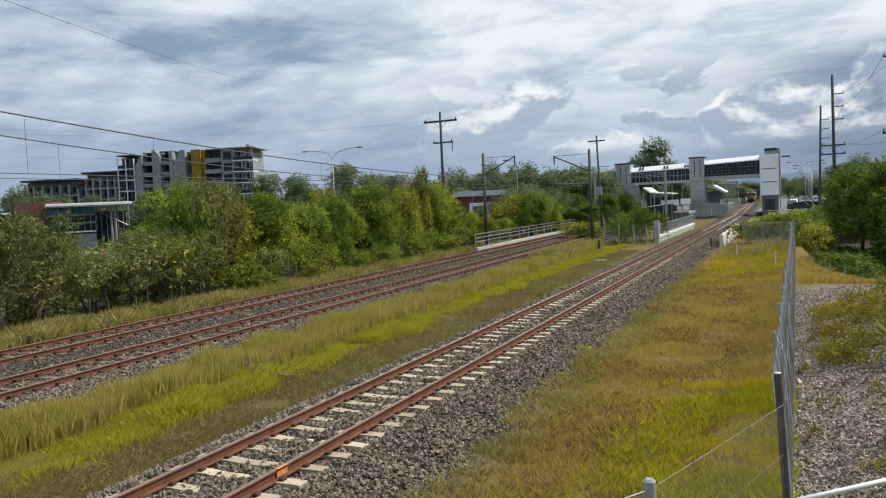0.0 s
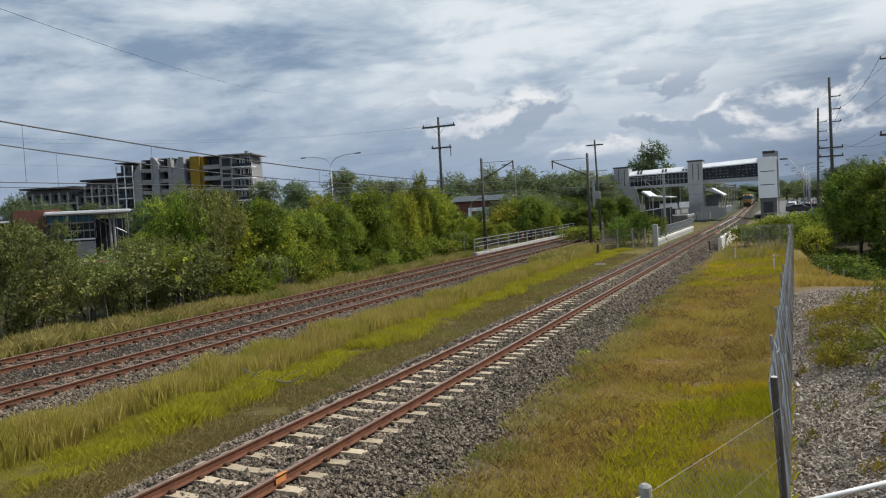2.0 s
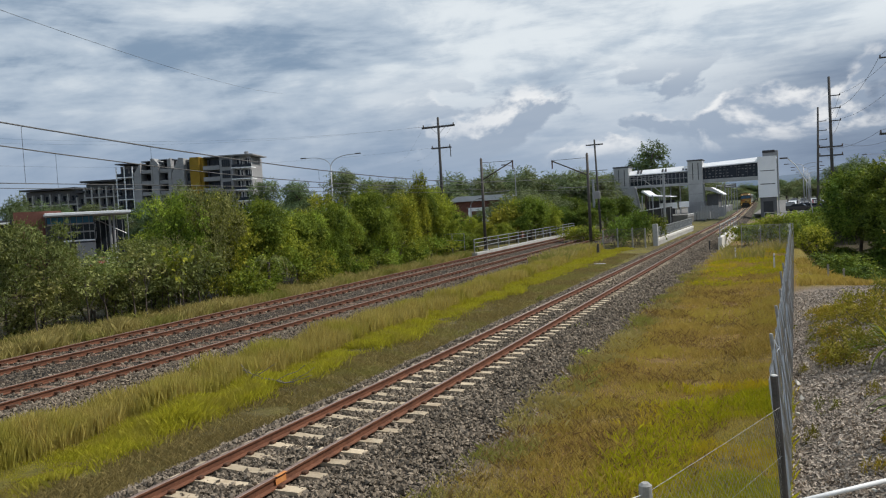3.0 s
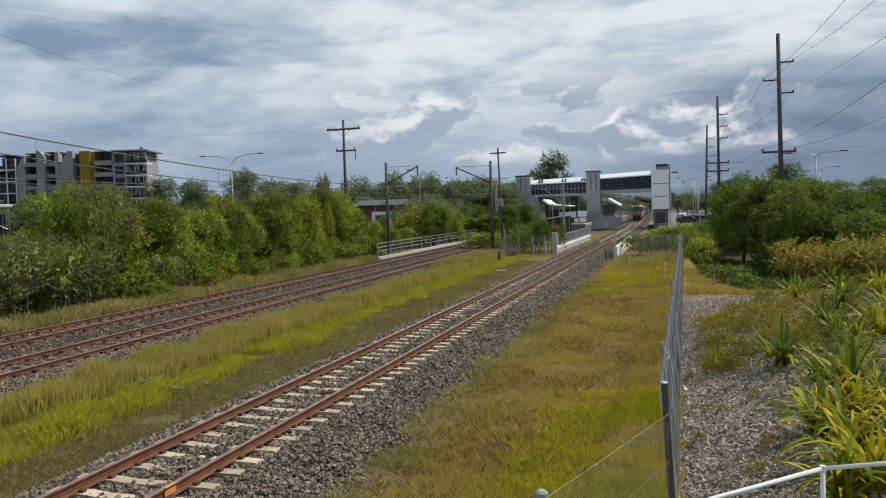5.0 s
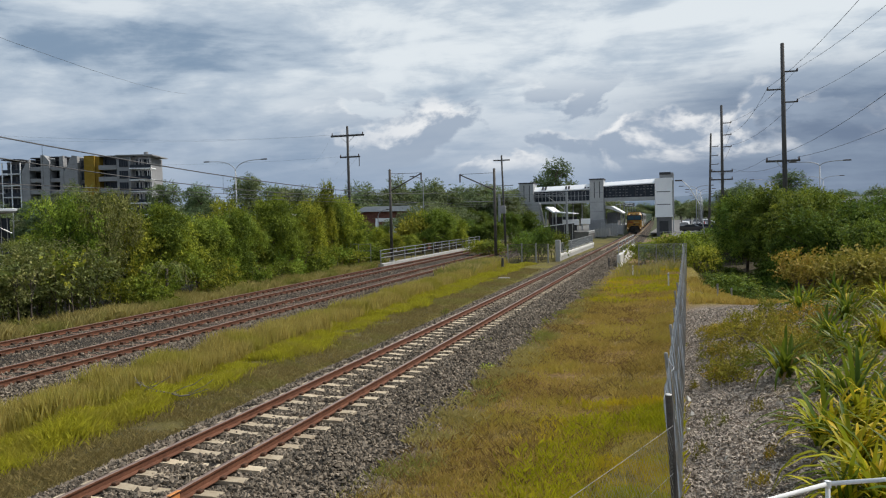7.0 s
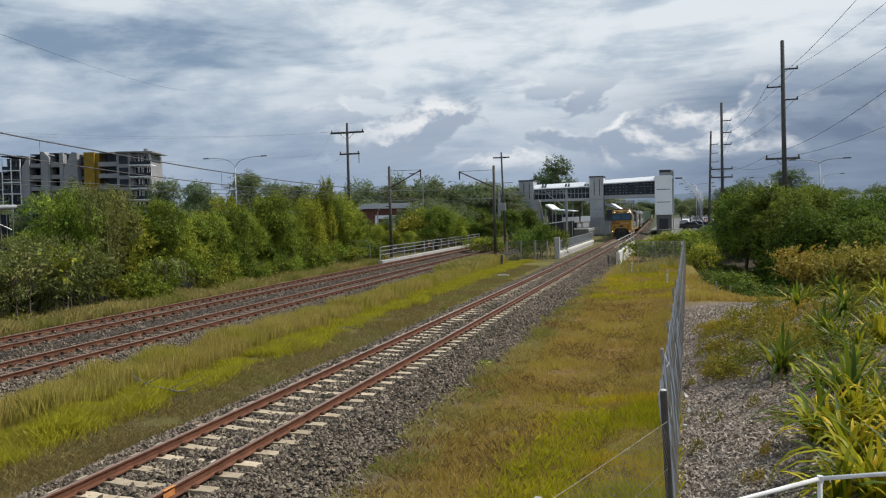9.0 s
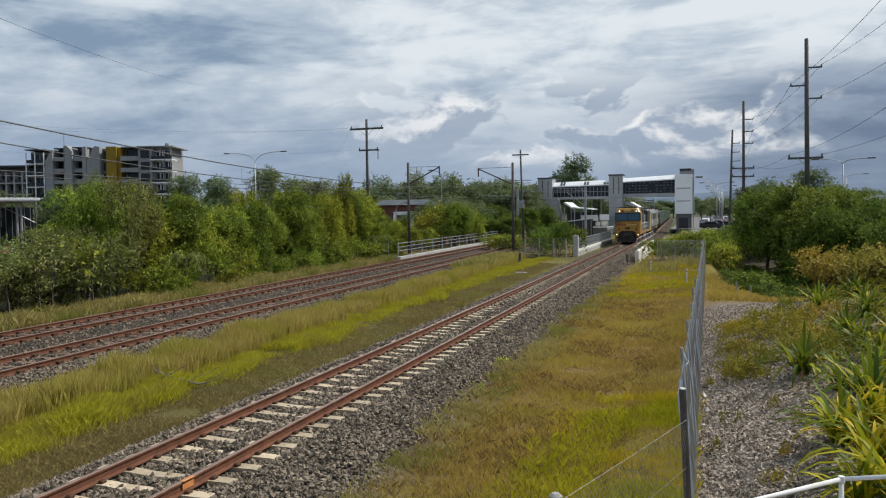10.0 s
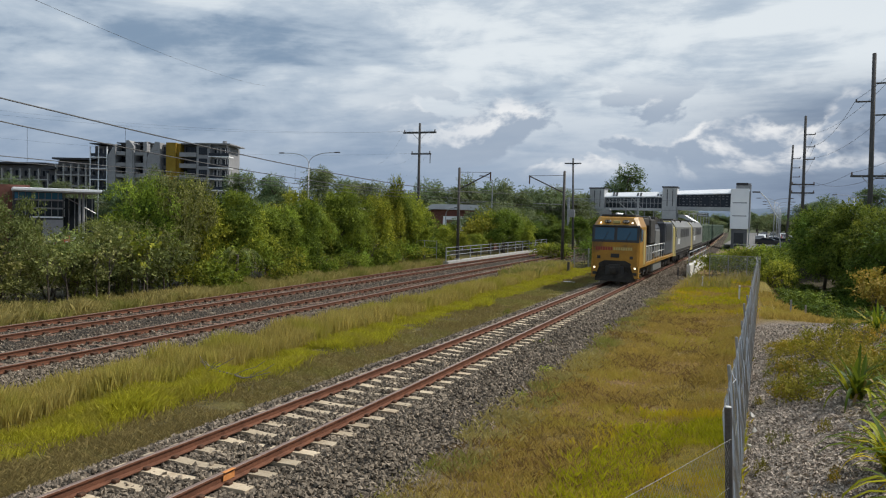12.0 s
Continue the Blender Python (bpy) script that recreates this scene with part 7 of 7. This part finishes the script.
    for x, y, h in [(-153.9, 118, 14), (-139.8, 118, 11.8), (-130.5, 118, 11.3), (-124, 118, 10.6), (-116.5, 118, 10.8), (-108.7, 119, 13.8), (-104.5, 117, 12.6), (-112.8, 121, 12), (-118, 140, 12.5), (-112, 138, 10), (-126, 138, 11), (-106, 142, 12), (-134, 140, 9.5), (-141, 142, 10.5), (-98, 140, 9.5), (-148, 138, 10.5), (-121, 120, 6.5), (-113, 118, 6), (-123.5, 136, 15.6), (-120.5, 134, 13.2), (-132.5, 136, 12), (-160, 134, 12.2), (-127.5, 133, 13.2), (-113.5, 134, 13.6)]:
        plant(rnd.choice(gum), x, y, rnd.uniform(0, 360), (0.8, 0.8, h / 13), group="gum trees in the distance")
    for i in range(22):
        plant(rnd.choice(gum), 1.5 + i * 3.3, 318 + rnd.uniform(-8, 12), rnd.uniform(0, 360), (0.9, 0.9, rnd.uniform(0.5, 0.72)), group="gum trees in the distance")
    # yellow-green trees by the far line
    yel = grow_tree("tree", "yellow-green leafy tree beside the railway", rnd, 4.4, 1.9, 4200, 0.28, LEAF_Y, 0.09, 0.1, lumps=14, bump=0.42)
    for x, y, h in [(-31.5, 95, 5.2), (-33.0, 93, 4.2)]:
        plant(yel, x, y, rnd.uniform(0, 360), (h / 4.4,) * 3)
    for x, y, h, kind in [(-28.5, 92, 5.4, a), (-27.4, 96, 4.2, b), (-36.5, 92, 4.0, b), (-38.6, 99, 4.0, a), (-34.4, 99, 3.6, b), (-30.2, 104, 5, a), (-31.5, 84, 3.2, b), (-28.6, 82, 2.6, a)]:
        plant(rnd.choice(kind), x, y, rnd.uniform(0, 360), (h / 5.4,) * 3, group="trees by the far bridge")
    # dark fig-like trees on the other side of the fence
    d = [grow_tree("tree", "dense dark green tree with rounded crown", rnd, 7.0, 3.1, 34000, 0.17, LEAF_E, 0.16, 0.10, lumps=34, bump=0.32) for _ in range(2)]
    for x, y, top in [(5.6, 71, 5.3), (7.4, 68, 5.6), (5.4, 79, 4.6), (8.8, 64, 5.2), (10.6, 70, 5.4), (9.0, 60, 3.7), (12.2, 62, 4.3), (14.8, 66, 4.8), (17.6, 68, 4.9), (13, 74, 5.0), (20, 72, 5.2), (6.2, 78, 5.2), (12.0, 56, 2.9), (16.5, 58, 3.2), (24, 70, 5.0), (28, 66, 5.0)]:
        z = ground_z(x, y) - 0.1
        k = (top - z) / 7.0
        plant(rnd.choice(d), x, y, rnd.uniform(0, 360), (1.0 * max(.8, k), 1.0 * max(.8, k), k), z=z, group="trees beyond the fence")
    for x, y, h in [(-35, 118, 6.4), (-31.5, 121, 6.0), (-28.5, 116, 5.6), (-25.5, 121, 5.4), (-33.5, 108, 5.0), (-29.5, 109, 4.6), (-39, 122, 6.2), (-26.2, 111, 4.2), (-43, 124, 6.5), (-24.0, 128, 5.6)]:
        k = h / 7.0
        plant(rnd.choice(d), x, y, rnd.uniform(0, 360), (0.85, 0.85, k), z=-1.0, label="dense dark green tree behind the far line", group="trees behind the far line")
    low = grow_tree("shrub", "bright green spreading shrub", rnd, 2.2, 1.7, 5200, 0.19, LEAF_B, 0.05, 0.02, stems=4, lumps=10, bump=0.42)
    for x, y, h, w in [(-3.3, 69.5, 1.4, .6), (-2.4, 68.5, 1.4, .65), (-1.6, 69, 1.5, .75), (-0.3, 68, 1.9, .95), (0.9, 66, 1.7, .9), (1.7, 63, 1.2, .7), (0.3, 71, 2.1, 1.0), (2.3, 65, 1.2, .7)]:
        z = min(-0.4, ground_z(x, y) - 0.1)
        plant(low, x, y, rnd.uniform(0, 360), (w, w, (h - 0.4 - z) / 2.2), z=z, label="bright green spreading shrub behind the bridge wall", group="shrubs by the bridge wall")
    for x, y, h, w in [(-20.3, 81, 1.5, .9), (-18.7, 80, 1.5, .85)]:
        plant(low, x, y, rnd.uniform(0, 360), (w, w, h / 2.2), z=-0.4, label="clipped bright green shrub beside the bridge")
    # dark leaf colour also carries the tree shade of the hollow
    dk = grow_tree("shrub", "dark low bush in the shaded hollow", rnd, 1.9, 1.3, 5400, 0.13, LEAF_E, 0.04, 0.02, stems=3, lumps=14, bump=0.4)
    for i in range(64):
        x, y = (rnd.uniform(2.4, 11), rnd.uniform(46, 66)) if i < 26 else (rnd.uniform(2.8, 12), rnd.uniform(66, 114))
        k = rnd.uniform(0.7, 1.1)
        plant(dk, x, y, rnd.uniform(0, 360), (k * 1.2, k * 1.2, k * 0.75), label="dark low bush in the shaded hollow", group="bushes in the hollow")
    for x, y, h, w in [(-12.9, 74, 3.0, 1.2), (-13.9, 76, 2.6, 1.0), (-11.9, 77, 2.4, 1.0), (-13.6, 70.8, 2.2, 1.0)]:
        plant(dk, x, y, rnd.uniform(0, 360), (w, w, h / 1.9), z=-0.5, label="dark scrubby bush at the bridge end")
    for t in (*a, *b, *c, *bush, *gum, yel, *d, low, dk):
        drop(t)


build_trees()


# ---- planted bank ----
FLAX = [leafy("flax_green", (0.032, 0.066, 0.006), (0.115, 0.165, 0.010), None, 0.3, 0.5), leafy("flax_lime", (0.15, 0.17, 0.006), (0.44, 0.39, 0.012), None, 0.35, 0.5),
        leafy("flax_gold", (0.44, 0.31, 0.008), (0.62, 0.45, 0.015), None, 0.3, 0.5), leafy("flax_dead", (0.20, 0.13, 0.06), (0.36, 0.27, 0.14), None, 0.1, 0.8)]


def flax_blade(L, w, bend, mat):
    """One arching sword leaf, folded along its middle."""
    s = Shape()
    n = 6
    vs = []
    for i in range(n + 1):
        f = i / n
        ang = radians(82) - bend * f
        x = L * f * math.cos(ang * 0.5 + radians(82) * 0.5)
        z = L * f * math.sin(ang * 0.5 + radians(82) * 0.5) - 0.25 * bend * L * f * f * f
        ww = w * (0.55 + 0.9 * f) * (1 - f) ** 0.55 if i < n else 0.0
        vs += [(x, -ww, z + ww * 0.45), (x, 0, z), (x, ww, z + ww * 0.45)]
    fs = []
    for i in range(n):
        a = 3 * i
        fs += [(a, a + 1, a + 4, a + 3), (a + 1, a + 2, a + 5, a + 4)]
    s.add(vs, fs)
    return s.mesh("leaf", mat, True)


def build_bank():
    rnd = random.Random(33)
    lib = {k: [flax_blade(rnd.uniform(0.85, 1.2), rnd.uniform(0.034, 0.050), b, FLAX[k]) for b in (0.35, 0.7, 1.05, 1.5)] for k in range(4)}

    def clump(kind, n, tall):
        label = ("yellow-green sword-leaved flax clump in mulch", "dark green sword-leaved flax clump in mulch", "golden flax clump with dead leaf tips")[kind]
        ob = thing("flax_plant", label, "flax")
        w = ((2.5, 5, 1.8, 0.6), (6, 3, 0.2, 0.6), (1.2, 3.5, 4, 0.8))[kind]
        for i in range(n):
            k = rnd.choices((0, 1, 2, 3), w)[0]
            me = rnd.choice(lib[k][2:] if k == 3 else lib[k])
            s = rnd.uniform(0.7, 1.15) * tall
            a = rnd.uniform(0, 360)
            r = rnd.uniform(0, 0.13)
            part("leaf", me, None, ob).matrix_basis = Matrix.LocRotScale((r * math.cos(a), r * math.sin(a), 0), Euler((0, radians(rnd.uniform(-4, 38)), radians(a))), (s, s, s))
        return ob

    kinds = [clump(0, 62, 1.0), clump(1, 58, 1.0), clump(2, 60, 0.95), clump(0, 50, 0.8), clump(1, 48, 0.85)]
    spots = [(3.63, 26.8, 1), (4.96, 27.0, 3), (3.46, 20.9, 1), (4.27, 18.9, 2), (2.05, 17.0, 1), (1.98, 12.2, 0), (2.7, 14.2, 1), (2.15, 11.05, 2), (2.75, 11.2, 2), (2.15, 9.75, 0),
             (1.75, 9.6, 3), (3.55, 17.9, 4), (5.27, 21.9, 0), (3.5, 19.3, 4), (3.0, 13.0, 0), (2.75, 10.0, 2), (2.9, 8.8, 0), (3.4, 11.9, 0), (3.7, 13.9, 2), (4.3, 16.0, 0), (4.4, 23.6, 1),
             (4.2, 28.6, 4), (5.8, 25.2, 0), (5.2, 29.6, 1), (6.3, 28.2, 3), (5.9, 22.9, 2), (6.7, 26.0, 1), (4.9, 19.9, 1), (3.1, 15.7, 3), (4.8, 24.8, 4), (2.45, 15.4, 4), (2.55, 12.6, 2), (5.6, 18.2, 0), (3.5, 10.4, 2)]
    for x, y, k in spots:
        s = rnd.uniform(0.9, 1.15)
        m = Matrix.LocRotScale((x, y, ground_z(x, y) - 0.03), Euler((0, 0, rnd.uniform(0, 6.28))), (s, s, s))
        tagged(copy_thing(kinds[k], m), group="flax plants on the bank")
    for k in kinds:
        drop(k)
    # ochre shrubs along the top of the bank
    ochre = leafy("leaf_ochre", (0.20, 0.15, 0.03), (0.48, 0.36, 0.08), (0.50, 0.34, 0.07))
    sh = [grow_tree("shrub", "ochre-brown flowering shrub on the bank", rnd, 1.2, 0.85, 2400, 0.09, ochre, 0.03, 0.02, stems=3, lumps=10, bump=0.46) for _ in range(2)]
    for i in range(46):
        x = 4.6 + 0.24 * i + rnd.uniform(-.3, .3)
        y = 33.5 - 0.2 * i + rnd.uniform(-1.6, 1.6)
        k = rnd.uniform(1.1, 1.6)
        plant(rnd.choice(sh), x, y, rnd.uniform(0, 360), (k, k, k * rnd.uniform(.85, 1.1)), group="ochre shrubs on the bank")
    gc = leafy("ground_cover", (0.13, 0.125, 0.022), (0.34, 0.28, 0.045), (0.46, 0.28, 0.04))
    mats = [grow_tree("ground_cover", "low orange and green ground-cover plant", rnd, 0.34, 0.75, 1500, 0.07, gc, 0.012, 0.02, stems=4, lumps=12, bump=0.34) for _ in range(2)]
    rusty = leafy("ground_cover_orange", (0.20, 0.135, 0.02), (0.42, 0.30, 0.038))
    mats.append(grow_tree("ground_cover", "orange-gold creeping ground-cover plant", rnd, 0.3, 0.75, 1500, 0.06, rusty, 0.012, 0.02, stems=4, lumps=12, bump=0.34))
    for x, y in [(0.95, 21.6), (1.3, 22.6), (1.8, 22.2), (1.6, 20.8), (2.3, 21.4), (2.1, 24.2), (2.8, 23.8), (1.9, 19.4), (1.3, 19.2), (2.7, 19.3), (3.2, 18.0), (2.4, 26.0), (3.0, 27.0), (3.4, 25.0),
                 (2.5, 18.2), (3.6, 22.0), (3.8, 24.0), (3.4, 16.6), (3.7, 19.6), (4.6, 20.8), (5.0, 24.4)]:
        k = rnd.uniform(0.7, 1.15)
        plant(rnd.choices(mats, (3, 3, 1.4))[0], x, y, rnd.uniform(0, 360), (k, k, k * rnd.uniform(.8, 1.4)), group="ground-cover plants")
    for i in range(44):
        x, y = rnd.uniform(0.8, 3.4), rnd.uniform(17.5, 26.5)
        plant(rnd.choice(mats if x > 1.5 else mats[2:]), x, y, rnd.uniform(0, 360), (rnd.uniform(.5, .9),) * 3, group="ground-cover plants")
    for x, y in [(1.15, 12.1), (0.95, 11.0), (0.3, 13.5), (1.6, 13.6), (0.25, 18.6), (0.6, 14.6), (1.3, 15.0)]:
        plant(rnd.choice(mats), x, y, rnd.uniform(0, 360), (0.22, 0.22, 0.6), label="small green weed in the mulch")
    for o in (*sh, *mats):
        drop(o)
    s = Shape()
    for _ in range(60000):
        y = 6.0 + 27 * rnd.random() ** 1.5
        x = fence_x(y) + 0.03 + rnd.random() * (5.5 + 0.1 * y) * rnd.random()
        z = rough_z(x, y) + 0.008
        L, w = rnd.uniform(0.010, 0.055) * (1 + y / 60), rnd.uniform(0.006, 0.019)
        m = Matrix.LocRotScale((x, y, z), Euler((rnd.gauss(0, .5), rnd.gauss(0, .5), rnd.uniform(0, 6.28))), None)
        s.add([m @ Vector(p) for p in ((-L, -w, 0), (L, -w * .6, 0.004), (L, w, 0), (-L, w * .7, 0.006))], [(0, 1, 2, 3)])
    tagged(part("bark_mulch", s, CHIPS), "grey bark mulch chips on the bank", "mulch", kind="stuff")
    pale = surface("pale_rock", (0.5, 0.47, 0.42), (0.68, 0.65, 0.6), 8, 0.9, 0.3)
    for x, y, r in [(0.15, 17.5, 0.11), (0.2, 16.2, 0.07), (0.66, 12.6, 0.06), (0.12, 15.1, 0.06), (0.9, 10.4, 0.04)]:
        s = Shape()
        pebble(s, 0, 0, r * 0.4, r, rnd)
        ob = tagged(part("rock", s, pale), "pale broken rock lying on the mulch", "rock", group="rocks on the bank")
        ob.location = (x, y, ground_z(x, y))


build_bank()


def build_litter():
    """Fallen branch, weeds in the ballast and dry stalks by the bridge."""
    rnd = random.Random(77)
    dead = surface("dead_wood", (0.16, 0.14, 0.12), (0.30, 0.27, 0.24), 6, 0.9, 0.3)
    b = thing("fallen_branch", "grey dead branch lying in the grass", "branch")
    base = Vector((-12.35, 15.5, -0.30))
    main = [base + Vector((0.22 * i, 0.07 * i + rnd.uniform(-.05, .05), 0.10 + 0.07 * math.sin(i * 1.1))) for i in range(6)]
    part("limb", Shape().path(main, 0.02, 6), dead, b)
    for i in range(12):
        p = main[rnd.randint(0, 5)]
        q = [p]
        d = Vector((rnd.uniform(-.7, .8), rnd.uniform(-.4, .4), rnd.uniform(0.05, .4)))
        for k in range(3):
            q.append(q[-1] + d * 0.4 + Vector((rnd.uniform(-.08, .08), rnd.uniform(-.08, .08), rnd.uniform(-.05, .04))))
        part("twig", Shape().path(q, 0.008, 5), dead, b)
    weed = grow_tree("weed", "small yellow-green weed growing in the ballast", rnd, 0.35, 0.28, 500, 0.07, LEAF_Y, 0.01, 0.02, stems=3, lumps=8, bump=0.4)
    for x, y, k in [(-6.1, 24.4, .8), (-5.9, 25.0, .6), (-5.2, 21.0, .6), (-5.0, 30.5, .6), (-4.9, 17.8, .5), (-10.1, 33, .6)]:
        plant(weed, x, y, rnd.uniform(0, 360), (k, k, k), z=-0.5 if x > -7 else -0.45, group="weeds in the ballast")
    drop(weed)
    stalks = []
    for _ in range(2600):
        x, y = rnd.uniform(-4.2, 0.4), rnd.uniform(52, 64)
        if noise.noise((x * 0.9, y * 0.5, 3)) < 0.05:
            continue
        stalks.append((x, y, rough_z(x, y), rnd.uniform(0.3, 0.9), 0.008, 0.2))
    blades("dry_stalks", "tall dry weed stalks at the end of the field", GRASS_VERGE, stalks)


build_litter()


# ---- what moves ----
TRAIN_END, TRAIN_SPEED = 47.8, 22.5


def motions():
    """The train comes on at an even pace along the single line."""
    for vehicle, back, length in TRAIN:
        rows = []
        for i in range(25):
            t = i * 0.5
            y = TRAIN_END + TRAIN_SPEED * (12 - t) + back
            x0, x1 = near_x(y + 3), near_x(y + length - 3)
            yaw = math.degrees(math.atan2(-(x1 - x0), length - 6))
            rows.append((t, pose(x0 - (x1 - x0) * 3 / (length - 6), y, 0, 0, 0, yaw)))
        walk(vehicle, rows)


motions()
